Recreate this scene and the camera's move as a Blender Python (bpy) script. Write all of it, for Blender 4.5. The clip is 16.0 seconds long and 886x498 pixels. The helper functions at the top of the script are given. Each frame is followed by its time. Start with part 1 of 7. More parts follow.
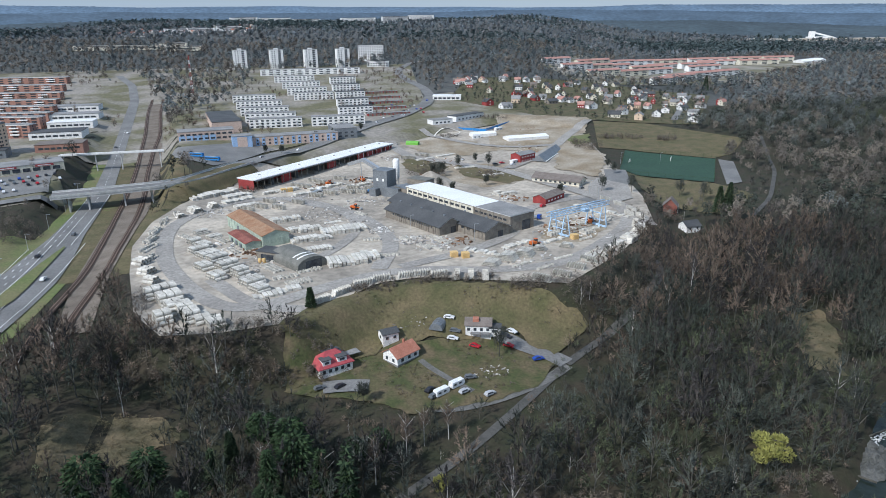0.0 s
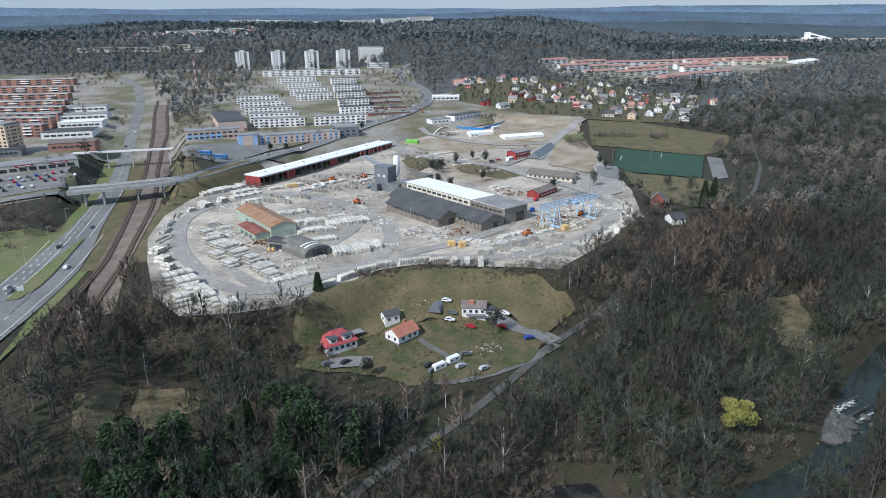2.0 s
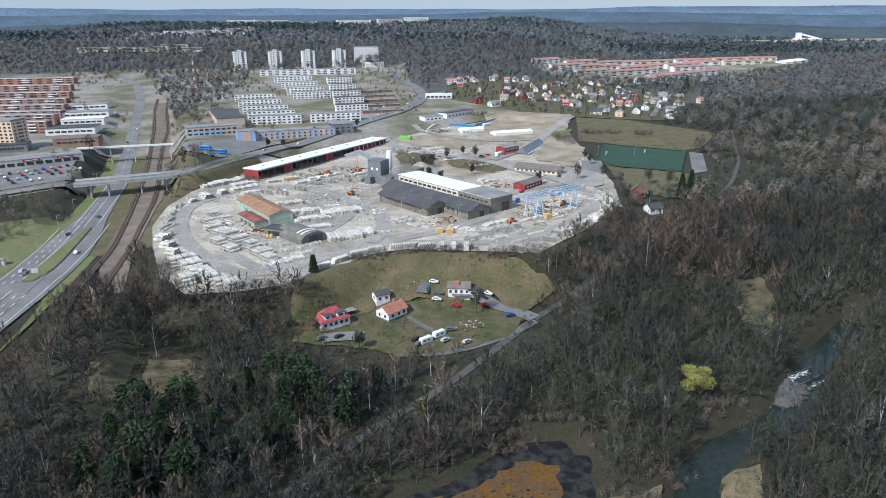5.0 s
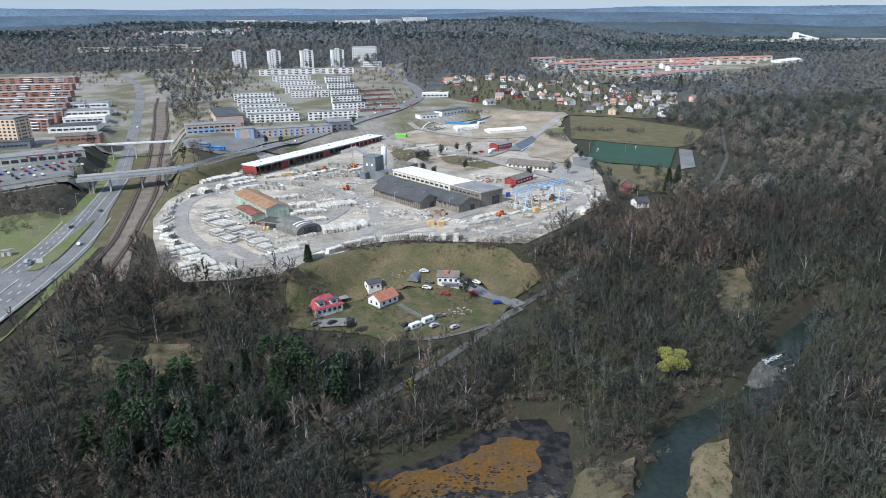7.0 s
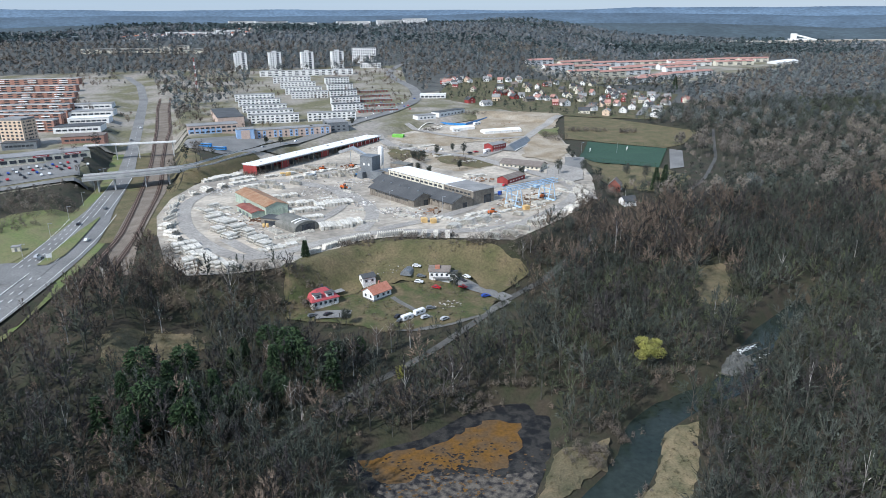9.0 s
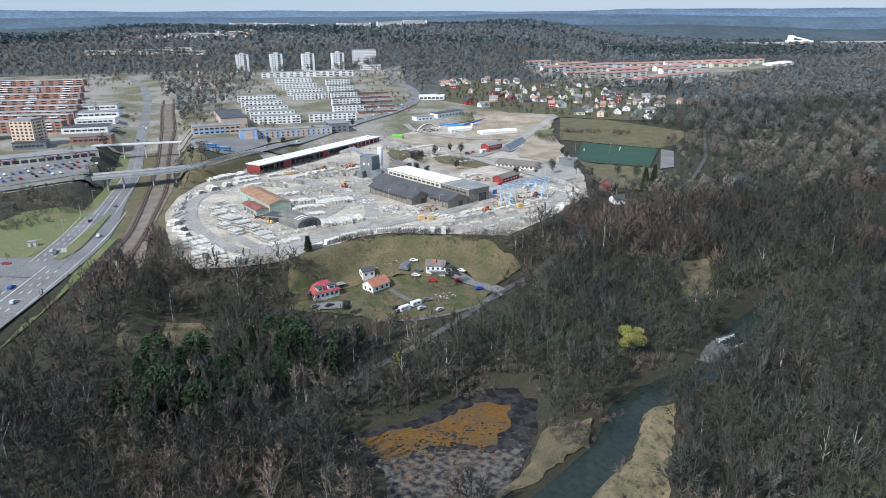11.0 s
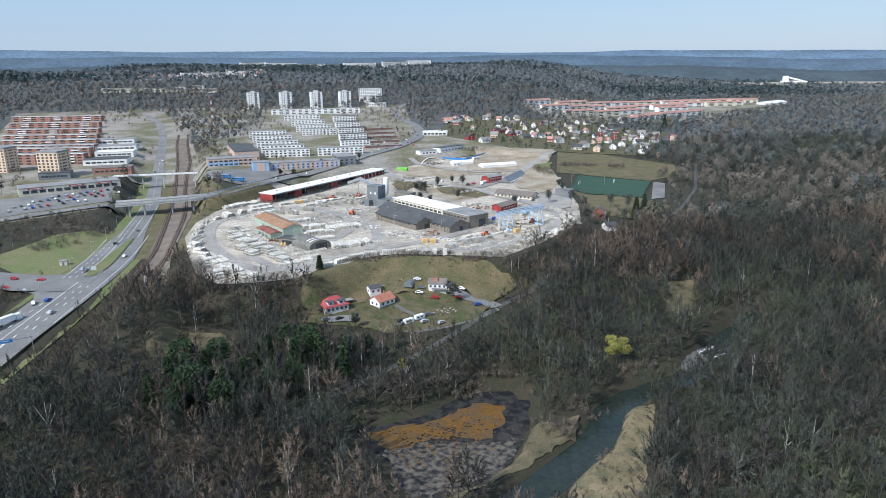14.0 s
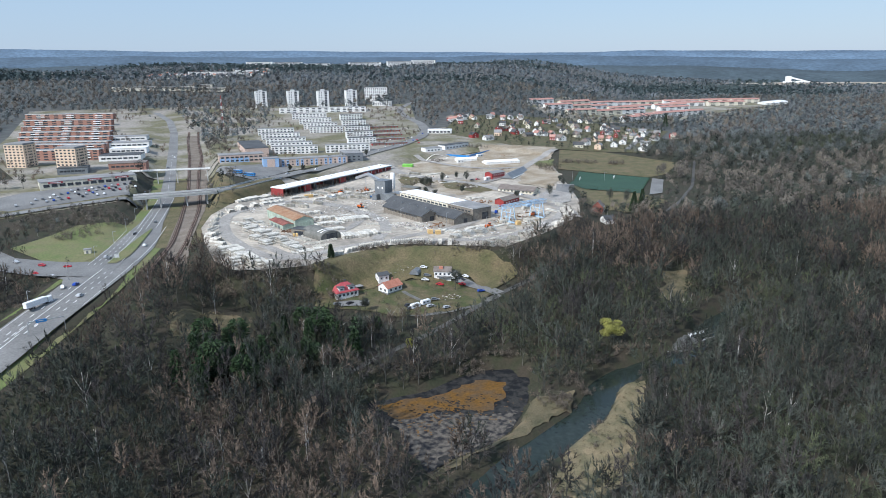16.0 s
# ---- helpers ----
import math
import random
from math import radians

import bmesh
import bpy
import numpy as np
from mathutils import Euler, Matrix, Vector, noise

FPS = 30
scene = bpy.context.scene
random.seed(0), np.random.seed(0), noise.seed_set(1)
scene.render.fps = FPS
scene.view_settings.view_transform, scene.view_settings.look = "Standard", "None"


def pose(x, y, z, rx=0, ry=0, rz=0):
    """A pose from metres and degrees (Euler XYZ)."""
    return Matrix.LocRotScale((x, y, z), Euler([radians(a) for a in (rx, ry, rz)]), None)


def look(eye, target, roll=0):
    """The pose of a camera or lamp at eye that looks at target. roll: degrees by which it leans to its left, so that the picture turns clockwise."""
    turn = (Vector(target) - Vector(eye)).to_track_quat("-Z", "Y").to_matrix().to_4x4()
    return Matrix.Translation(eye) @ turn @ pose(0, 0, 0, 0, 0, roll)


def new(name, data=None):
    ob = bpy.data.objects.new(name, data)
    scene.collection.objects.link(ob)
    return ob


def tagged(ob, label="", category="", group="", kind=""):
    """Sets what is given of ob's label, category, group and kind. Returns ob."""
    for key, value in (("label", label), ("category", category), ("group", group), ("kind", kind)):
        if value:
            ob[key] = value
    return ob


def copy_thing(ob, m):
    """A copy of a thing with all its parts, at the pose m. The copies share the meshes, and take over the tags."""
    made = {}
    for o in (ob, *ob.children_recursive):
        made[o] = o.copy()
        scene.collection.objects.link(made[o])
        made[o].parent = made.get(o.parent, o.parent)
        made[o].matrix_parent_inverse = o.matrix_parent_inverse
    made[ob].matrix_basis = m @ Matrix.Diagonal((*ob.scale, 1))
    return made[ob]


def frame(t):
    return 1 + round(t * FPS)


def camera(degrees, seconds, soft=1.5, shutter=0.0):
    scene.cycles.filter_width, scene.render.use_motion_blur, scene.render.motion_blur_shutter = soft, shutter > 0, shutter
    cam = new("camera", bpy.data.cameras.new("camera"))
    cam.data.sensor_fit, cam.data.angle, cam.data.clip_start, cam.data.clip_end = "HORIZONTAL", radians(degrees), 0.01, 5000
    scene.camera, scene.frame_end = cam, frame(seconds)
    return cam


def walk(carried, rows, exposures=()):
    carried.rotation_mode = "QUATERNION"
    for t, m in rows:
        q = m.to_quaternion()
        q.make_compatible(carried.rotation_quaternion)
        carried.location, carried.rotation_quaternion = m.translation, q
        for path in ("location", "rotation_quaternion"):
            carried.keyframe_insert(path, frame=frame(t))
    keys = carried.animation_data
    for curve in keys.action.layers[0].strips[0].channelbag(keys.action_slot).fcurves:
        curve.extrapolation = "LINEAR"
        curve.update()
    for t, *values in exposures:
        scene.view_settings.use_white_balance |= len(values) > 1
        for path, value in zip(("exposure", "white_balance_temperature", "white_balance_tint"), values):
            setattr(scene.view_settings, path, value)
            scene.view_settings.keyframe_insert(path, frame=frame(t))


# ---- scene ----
cam = camera(67.0, 16.0, soft=0.5)
PATH = [
    (0, (-0.536, 2.818, 98.222), (-0.271, 4.697, 97.589), -0.8),
    (0.5, (-1.193, -2.496, 99.114), (-0.928, -0.618, 98.482), -0.8),
    (1, (-1.589, -7.591, 99.499), (-1.322, -5.712, 98.867), -0.8),
    (1.5, (-2.305, -12.482, 99.528), (-2.037, -10.603, 98.896), -0.8),
    (2, (-2.71, -17.872, 99.168), (-2.444, -15.992, 98.538), -0.9),
    (3, (-3.189, -27.034, 98.952), (-2.919, -25.155, 98.323), -0.8),
    (4, (-2.755, -34.14, 99.043), (-2.481, -32.261, 98.414), -0.8),
    (6.5, (0.682, -49.479, 97.8), (0.958, -47.6, 97.172), -0.9),
    (7, (1.388, -53.214, 97.818), (1.663, -51.335, 97.19), -0.9),
    (7.5, (2.066, -56.685, 97.666), (2.341, -54.806, 97.039), -0.9),
    (8, (2.734, -60.197, 97.536), (3.008, -58.318, 96.908), -0.9),
    (8.5, (3.345, -64.253, 98.355), (3.618, -62.374, 97.727), -0.9),
    (9, (3.932, -68.026, 100.078), (4.204, -66.146, 99.451), -0.9),
    (11.5, (3.355, -89.519, 102.739), (3.627, -87.639, 102.115), -0.8),
    (12, (3.031, -93.79, 102.583), (3.304, -91.903, 101.982), -0.7),
    (12.5, (2.367, -98.522, 102.094), (2.644, -96.621, 101.54), -0.7),
    (13, (1.625, -103.664, 102.17), (1.904, -101.754, 101.645), -0.7),
    (13.5, (0.72, -109.001, 102.144), (0.995, -107.09, 101.624), -0.7),
    (14, (0.084, -114.133, 101.744), (0.353, -112.22, 101.225), -0.7),
    (14.5, (-0.824, -119.306, 101.452), (-0.558, -117.393, 100.933), -0.6),
    (15, (-1.588, -124.457, 101.474), (-1.325, -122.543, 100.955), -0.6),
    (15.5, (-2.614, -129.454, 101.3), (-2.353, -127.54, 100.78), -0.6),
    (16, (-3.574, -134.525, 101.053), (-3.316, -132.611, 100.534), -0.6),
]
walk(cam, [(t, look(eye, target, roll)) for t, eye, target, roll in PATH], ((0, 0.07, 6040, 9), (4, 0.20, 6060, 9), (9, 0.34, 6080, 9), (13, 0.38, 6080, 9), (16, 0.37, 6080, 9)))

# ---- light ----
SUN_UP, SUN_FROM = 42.0, (-0.80, -0.60)
world = bpy.data.worlds.new("sky")
scene.world = world
world.use_nodes = True
wn = world.node_tree.nodes
sky = wn.new("ShaderNodeTexSky")
sky.sky_type = "NISHITA"
sky.sun_disc = False
sky.sun_elevation = radians(SUN_UP)
sky.sun_rotation = math.atan2(SUN_FROM[0], SUN_FROM[1])
sky.dust_density = 0.6
sky.air_density = 1.3
sky.ozone_density = 2.0
sky.altitude = 100
veil = wn.new("ShaderNodeMix")  # thin high haze whitens the sky evenly
veil.data_type = "RGBA"
veil.inputs[0].default_value = 0.72
veil.inputs[7].default_value = (3.75, 5.05, 6.95, 1)
world.node_tree.links.new(sky.outputs[0], veil.inputs[6])
world.node_tree.links.new(veil.outputs[2], wn["Background"].inputs[0])
wn["Background"].inputs[1].default_value = 0.092
sun = new("sun", bpy.data.lights.new("sun", "SUN"))
sun.data.energy = 3.8
sun.data.angle = radians(2.5)
sun.data.color = (1.0, 0.965, 0.92)
flat = math.cos(radians(SUN_UP))
sun.matrix_world = look((SUN_FROM[0] * flat * 500, SUN_FROM[1] * flat * 500, 500 * math.sin(radians(SUN_UP))), (0, 0, 0))


# ---- lie of the land ----
PROFILE_Y = np.array([-400, 0, 100, 150, 205, 235, 262, 340, 430, 500, 560, 680, 880, 1180, 1600, 2200, 3000, 3900, 4600, 5200, 7000.0])
PROFILE_W = np.array([-30, -30, -28, -22, -16, -12, -9, -6, 3, 7, 8, 9, 15, 36, 70, 95, 120, 160, 232, 200, 150.0])
PROFILE_C = np.array([-33, -33, -33, -31, -24, -21, -6, -5, -6, -5, 2, 6, 14, 36, 70, 95, 115, 150, 214, 190, 150.0])
PROFILE_E = np.array([-33, -33, -33, -32, -29, -27, -24, -13, -9, -9, -5, 2, 5, 9, 18, 36, 60, 95, 158, 140, 120.0])
YARD = np.array([(-50, 229), (-70, 230), (-85, 252), (-100, 300), (-110, 340), (-112, 385), (-105, 425), (-90, 462), (-78, 505), (38, 588), (90, 640), (170, 680), (224, 628), (199, 480), (181, 390), (163, 335), (125, 288), (88, 254), (54, 264), (27, 272), (8, 268), (-8, 250), (-25, 234)])
RIVER = np.array([(-30, 8), (-4, 26), (20, 43), (40, 60), (53, 72), (65, 81), (75, 90), (86, 99), (95, 111), (103, 124), (114, 132), (130, 139), (150, 147), (168, 165), (190, 187), (230, 215)])
POND = np.array([(-4, 124), (6, 127), (23, 131), (37, 141), (52, 149), (65, 149), (72, 137), (70, 126), (65, 114), (59, 103), (53, 93), (41, 84), (27, 77), (18, 70), (13, 82), (9, 100), (0, 114)])
HIGHWAY = np.array([(-190, 70), (-172, 130), (-159, 175), (-149, 215), (-145, 260), (-146, 310), (-151, 360), (-158, 415), (-165, 470), (-186, 567), (-222, 735), (-257, 890), (-290, 1005), (-336, 1105)])
RAIL = np.array([(-112, 140), (-103, 190), (-105, 245), (-116, 297), (-122, 345), (-132, 420), (-143, 484), (-157, 560), (-186, 690), (-205, 770), (-226, 860)])
REED_NORTH = np.array([(60, 103), (66, 113), (78, 113), (86, 117), (80, 103), (72, 97.5), (59, 88), (44, 80), (30, 71.5), (19, 62), (16, 69), (27, 76), (41, 83), (53, 92)])
REED_SOUTH = np.array([(106, 119), (121, 119.5), (111, 103), (101, 86), (94, 70), (84, 50), (68, 42), (55, 50), (64, 65), (71, 76), (78, 85), (91, 93), (99, 104)])
EMBANK = np.array([(-110, 448), (-97, 474), (-78, 512), (-55, 545)])
WATER_Z = -35.3


def smooth(a, b, v):
    s = np.clip((v - a) / (b - a), 0, 1)
    return s * s * (3 - 2 * s)


def line_near(x, y, line, closed=False):
    """Distance to a polyline, and the nearest point on it."""
    x, y = np.asarray(x, float), np.asarray(y, float)
    d, nx, ny = np.full(x.shape, 1e9), np.zeros(x.shape), np.zeros(x.shape)
    ends = np.roll(line, -1, 0) if closed else line[1:]
    for (ax, ay), (bx, by) in zip(line, ends):
        vx, vy = bx - ax, by - ay
        s = np.clip(((x - ax) * vx + (y - ay) * vy) / (vx * vx + vy * vy), 0, 1)
        px, py = ax + s * vx, ay + s * vy
        e = np.hypot(x - px, y - py)
        near = e < d
        d, nx, ny = np.where(near, e, d), np.where(near, px, nx), np.where(near, py, ny)
    return d, nx, ny


def inside(x, y, poly):
    x, y = np.asarray(x, float), np.asarray(y, float)
    found = np.zeros(x.shape, bool)
    for (ax, ay), (bx, by) in zip(poly, np.roll(poly, -1, 0)):
        if ay != by:
            found ^= ((ay > y) != (by > y)) & (x < (bx - ax) * (y - ay) / (by - ay) + ax)
    return found


def outline_distance(x, y, poly):
    """Signed distance to a closed outline, negative inside."""
    d = line_near(x, y, poly, True)[0]
    return np.where(inside(x, y, poly), -d, d)


def yard_z(y):
    return np.interp(y, [230, 340, 500, 600, 700], [-5, -5, -5.5, -2, 3])


def height(x, y):
    x, y = np.asarray(x, float), np.asarray(y, float)
    w, c, e = (np.interp(y, PROFILE_Y, p) for p in (PROFILE_W, PROFILE_C, PROFILE_E))
    fan = np.maximum(1.0, y / 420.0)
    h = w + (c - w) * smooth(-110, -40, x / fan) + (e - c) * smooth(95, 200, x / fan)
    h = h + 13 * np.exp(-(((x - 480) / 420) ** 2) - ((y - 1950) / 330) ** 2)
    h = h + 14 * np.exp(-(((x + 700) / 500) ** 2) - ((y - 1500) / 260) ** 2)
    rough = smooth(700, 3500, y)
    h = h + rough * 14 * (np.sin(x / 310 + 1.3 * np.sin(y / 520)) * np.sin(y / 430 + x / 900) + 0.5 * np.sin(x / 130 + y / 210))
    cut = np.interp(y, [100, 260, 430, 560, 750, 900], [-14, -8, -7, -3, 8, 14])
    for line, half in ((HIGHWAY, 16), (RAIL, 11)):
        near = line_near(x, y, line)[0]
        h = h + (cut - h) * (1 - smooth(half, half + 11, near)) * smooth(130, 240, y) * (1 - smooth(850, 950, y))
    h = h + (yard_z(y) - h) * (1 - smooth(1, 16, outline_distance(x, y, YARD)))
    h = h + (3.0 - h) * (1 - smooth(7, 17, line_near(x, y, EMBANK)[0])) * smooth(-119, -113, x)
    h = h + (-37.5 - h) * (1 - smooth(4.2, 9.5, line_near(x, y, RIVER)[0]))
    h = h + (-36.2 - h) * (1 - smooth(-1, 5, outline_distance(x, y, POND)))
    return h


# ---- materials ----
def mat(name, a, b, scale=0.3, fine=2.0, rough=0.85, bump=0.0, metal=0.0, spread=0.15, island=0.0, each=0.0, spec=0.5, tone=0.0):
    """Two colours mixed by broad stains and a fine grain, in world metres."""
    m = bpy.data.materials.new(name)
    m.use_nodes = True
    n, l = m.node_tree.nodes, m.node_tree.links
    bsdf = n["Principled BSDF"]
    bsdf.inputs["Roughness"].default_value = rough
    bsdf.inputs["Metallic"].default_value = metal
    bsdf.inputs["Specular IOR Level"].default_value = spec
    geo = n.new("ShaderNodeNewGeometry")
    big, small = n.new("ShaderNodeTexNoise"), n.new("ShaderNodeTexNoise")
    for t, k, d in ((big, scale, 5), (small, fine, 3)):
        t.inputs["Scale"].default_value = k
        t.inputs["Detail"].default_value = d
        l.new(geo.outputs["Position"], t.inputs["Vector"])
    ramp = n.new("ShaderNodeMapRange")
    ramp.inputs["From Min"].default_value, ramp.inputs["From Max"].default_value = 0.5 - spread, 0.5 + spread
    l.new(big.outputs[0], ramp.inputs["Value"])
    mix = n.new("ShaderNodeMix")
    mix.data_type = "RGBA"
    mix.inputs[6].default_value, mix.inputs[7].default_value = (*a, 1), (*b, 1)
    factor = ramp.outputs[0]
    if tone:  # every tree has a colour of its own
        own = n.new("ShaderNodeAttribute")
        own.attribute_name = "tone"
        blend = n.new("ShaderNodeMix")
        blend.inputs[0].default_value = 0.7
        l.new(factor, blend.inputs[2]), l.new(own.outputs["Fac"], blend.inputs[3])
        factor = blend.outputs[0]
    l.new(factor, mix.inputs[0])
    hsv = n.new("ShaderNodeHueSaturation")
    l.new(mix.outputs[2], hsv.inputs["Color"])
    span = n.new("ShaderNodeMapRange")
    span.inputs["From Min"].default_value, span.inputs["From Max"].default_value = 0.25, 0.75
    span.inputs["To Min"].default_value, span.inputs["To Max"].default_value = 0.72, 1.28
    l.new(small.outputs[0], span.inputs["Value"])
    value = span.outputs[0]
    for source, k in ((geo.outputs["Random Per Island"], island), (n.new("ShaderNodeObjectInfo").outputs["Random"], each), (own.outputs["Fac"] if tone else None, tone)):
        if k:
            r = n.new("ShaderNodeMapRange")
            r.inputs["To Min"].default_value, r.inputs["To Max"].default_value = 1 - k, 1 + k
            l.new(source, r.inputs["Value"])
            mul = n.new("ShaderNodeMath")
            mul.operation = "MULTIPLY"
            l.new(value, mul.inputs[0]), l.new(r.outputs[0], mul.inputs[1])
            value = mul.outputs[0]
    l.new(value, hsv.inputs["Value"])
    l.new(hsv.outputs[0], bsdf.inputs["Base Color"])
    if bump:
        bp = n.new("ShaderNodeBump")
        bp.inputs["Strength"].default_value, bp.inputs["Distance"].default_value = 0.6, bump
        l.new(small.outputs[0], bp.inputs["Height"])
        l.new(bp.outputs[0], bsdf.inputs["Normal"])
    return m


LITTER = mat("leaf_litter", (0.042, 0.033, 0.021), (0.028, 0.031, 0.014), 0.12, 0.9, 0.95, 0.4, spread=0.14)
# far woodland floor, lightened with distance haze painted into its colour
FARFLOOR = mat("hazed_far_floor", (0.066, 0.072, 0.070), (0.095, 0.094, 0.086), 0.006, 0.08, 0.95, spread=0.2)
DRYGRASS = mat("dry_grass", (0.150, 0.115, 0.062), (0.076, 0.076, 0.030), 0.10, 0.9, 0.95, 0.3, spread=0.22)
LAWN = mat("lawn", (0.058, 0.068, 0.023), (0.125, 0.096, 0.054), 0.16, 1.0, 0.95, 0.1)
GREEN = mat("verge_grass", (0.115, 0.15, 0.045), (0.16, 0.15, 0.07), 0.06, 1.0, 0.95, 0.1)
REED = mat("reed", (0.185, 0.145, 0.085), (0.085, 0.080, 0.042), 0.12, 1.5, 0.95, 0.3, island=0.3)
GRAVEL = mat("yard_gravel", (0.27, 0.240, 0.202), (0.475, 0.418, 0.345), 0.030, 0.35, 0.95, 0.05, spread=0.13)
SOIL = mat("bare_soil", (0.25, 0.195, 0.128), (0.37, 0.32, 0.25), 0.06, 0.7, 0.95, 0.2)
MUDFLAT = mat("mud_flat", (0.022, 0.022, 0.025), (0.135, 0.118, 0.098), 0.42, 2.2, 0.9, 0.15, spread=0.12, spec=0.2)
ASPHALT = mat("asphalt", (0.152, 0.149, 0.144), (0.215, 0.210, 0.202), 0.05, 1.1, 0.85)
LANE = mat("gravel_lane", (0.105, 0.102, 0.095), (0.155, 0.15, 0.14), 0.15, 1.5, 0.95)
MOSSLANE = mat("mossy_lane", (0.064, 0.063, 0.058), (0.100, 0.097, 0.090), 0.2, 1.5, 0.95)
TRACKBED = mat("track_ballast", (0.135, 0.108, 0.084), (0.205, 0.170, 0.136), 0.12, 1.5, 0.95, 0.1)
SLEEPERBED = mat("oily_sleeper_bed", (0.050, 0.032, 0.023), (0.085, 0.055, 0.040), 0.3, 1.5, 0.95, 0.1)
RAILSTEEL = mat("rail_steel", (0.20, 0.12, 0.08), (0.28, 0.19, 0.14), 0.5, 3, 0.5, metal=0.2)
WHITELINE = mat("road_paint", (0.75, 0.75, 0.74), (0.6, 0.6, 0.59), 0.4, 3, 0.7)
TURF = mat("pitch_turf", (0.022, 0.058, 0.036), (0.028, 0.07, 0.042), 0.06, 0.6, 0.9)
TOWNGRASS = mat("town_ground", (0.135, 0.125, 0.068), (0.275, 0.248, 0.214), 0.022, 0.3, 0.95, spread=0.1)
CONCRETE = mat("cast_concrete", (0.47, 0.443, 0.392), (0.65, 0.617, 0.555), 0.3, 2.5, 0.9, each=0.15)
BRIDGECON = mat("bridge_concrete", (0.40, 0.40, 0.39), (0.52, 0.51, 0.49), 0.2, 2, 0.9)
WHITE = mat("white_render", (0.74, 0.73, 0.71), (0.80, 0.79, 0.77), 0.2, 2.0, 0.85)
CREAM = mat("cream_render", (0.62, 0.57, 0.46), (0.70, 0.66, 0.55), 0.2, 2, 0.85)
TIMBER = mat("grey_timber", (0.19, 0.165, 0.135), (0.27, 0.24, 0.20), 0.5, 4, 0.9, 0.03)
REDPAINT = mat("red_timber", (0.24, 0.03, 0.03), (0.31, 0.05, 0.045), 0.3, 3, 0.8)
YARDTRACK = mat("worn_yard_track", (0.265, 0.245, 0.222), (0.345, 0.322, 0.292), 0.05, 0.8, 0.9)
ORANGEBRICK = mat("orange_brick", (0.30, 0.155, 0.115), (0.36, 0.20, 0.155), 0.1, 2, 0.9)
PEACH = mat("peach_render", (0.66, 0.50, 0.36), (0.72, 0.56, 0.42), 0.1, 2, 0.9)
PINK = mat("pink_panel", (0.52, 0.39, 0.33), (0.58, 0.45, 0.38), 0.1, 2, 0.85)
BLUEPANEL = mat("blue_panel", (0.26, 0.40, 0.60), (0.33, 0.46, 0.66), 0.1, 2, 0.7)
DARKROOF = mat("dark_roof_felt", (0.055, 0.058, 0.062), (0.085, 0.087, 0.09), 0.1, 2, 0.85)
GREYROOF = mat("grey_roof_felt", (0.20, 0.20, 0.20), (0.28, 0.275, 0.27), 0.1, 1.5, 0.9)
WHITEROOF = mat("white_roof_sheet", (0.78, 0.78, 0.78), (0.84, 0.84, 0.84), 0.08, 1.5, 0.6)
# tile red of the distant roofs, paled by haze mixed into the colour
REDTILE = mat("hazed_red_tile", (0.36, 0.19, 0.155), (0.43, 0.24, 0.20), 0.05, 0.5, 0.9)
TILE = mat("clay_tile", (0.36, 0.14, 0.09), (0.44, 0.19, 0.13), 0.4, 3, 0.85, 0.03)
REDROOF = mat("red_roof", (0.34, 0.05, 0.06), (0.42, 0.085, 0.09), 0.4, 3, 0.6)
BROWNROOF = mat("brown_roof", (0.15, 0.125, 0.11), (0.20, 0.17, 0.15), 0.3, 3, 0.9)
DULLRED = mat("dull_red_sheet", (0.20, 0.06, 0.045), (0.27, 0.10, 0.075), 0.3, 2, 0.8)
RUST = mat("rusted_sheet", (0.26, 0.12, 0.06), (0.36, 0.24, 0.15), 0.25, 2, 0.8, 0.02, spread=0.25)
MOSSROOF = mat("weathered_sheet", (0.13, 0.13, 0.115), (0.19, 0.185, 0.165), 0.3, 2, 0.85)
PALEGREEN = mat("pale_green_sheet", (0.33, 0.40, 0.33), (0.42, 0.48, 0.40), 0.3, 2, 0.7)
GREYSHEET = mat("grey_steel_sheet", (0.17, 0.185, 0.20), (0.23, 0.245, 0.26), 0.2, 2, 0.5, metal=0.3)
GLASS = mat("window_glass", (0.035, 0.04, 0.05), (0.07, 0.08, 0.09), 0.4, 1, 0.12)
BLUESTEEL = mat("blue_steel", (0.42, 0.58, 0.74), (0.50, 0.65, 0.80), 0.3, 2, 0.5)
STEEL = mat("galvanised_steel", (0.45, 0.46, 0.47), (0.55, 0.56, 0.57), 0.5, 3, 0.4, metal=0.6)
TYRE = mat("tyre_rubber", (0.015, 0.015, 0.015), (0.03, 0.03, 0.03), 1, 5, 0.8)
WOODYELLOW = mat("fresh_timber", (0.60, 0.40, 0.16), (0.68, 0.47, 0.22), 0.5, 3, 0.8)
ROCK = mat("river_rock", (0.045, 0.048, 0.042), (0.15, 0.15, 0.145), 0.25, 1.6, 0.9, 0.5, spread=0.3)
MUD = mat("pond_mud", (0.012, 0.013, 0.015), (0.042, 0.040, 0.037), 0.32, 2.5, 0.85, 0.1, spread=0.1, spec=0.2)
SCUM = mat("orange_scum", (0.145, 0.075, 0.018), (0.110, 0.070, 0.036), 0.16, 1.0, 0.7, spread=0.1, spec=0.2)
FOAM = mat("white_water", (0.5, 0.53, 0.55), (0.72, 0.74, 0.76), 0.5, 3, 0.6)
WATER = mat("river_water", (0.016, 0.024, 0.020), (0.025, 0.033, 0.027), 0.05, 0.5, 0.12, 0.004, spec=0.24)
BARK = mat("bark", (0.058, 0.055, 0.045), (0.110, 0.106, 0.090), 0.4, 3, 0.95)
BIRCHBARK = mat("birch_bark", (0.52, 0.50, 0.47), (0.38, 0.36, 0.33), 0.6, 4, 0.9)
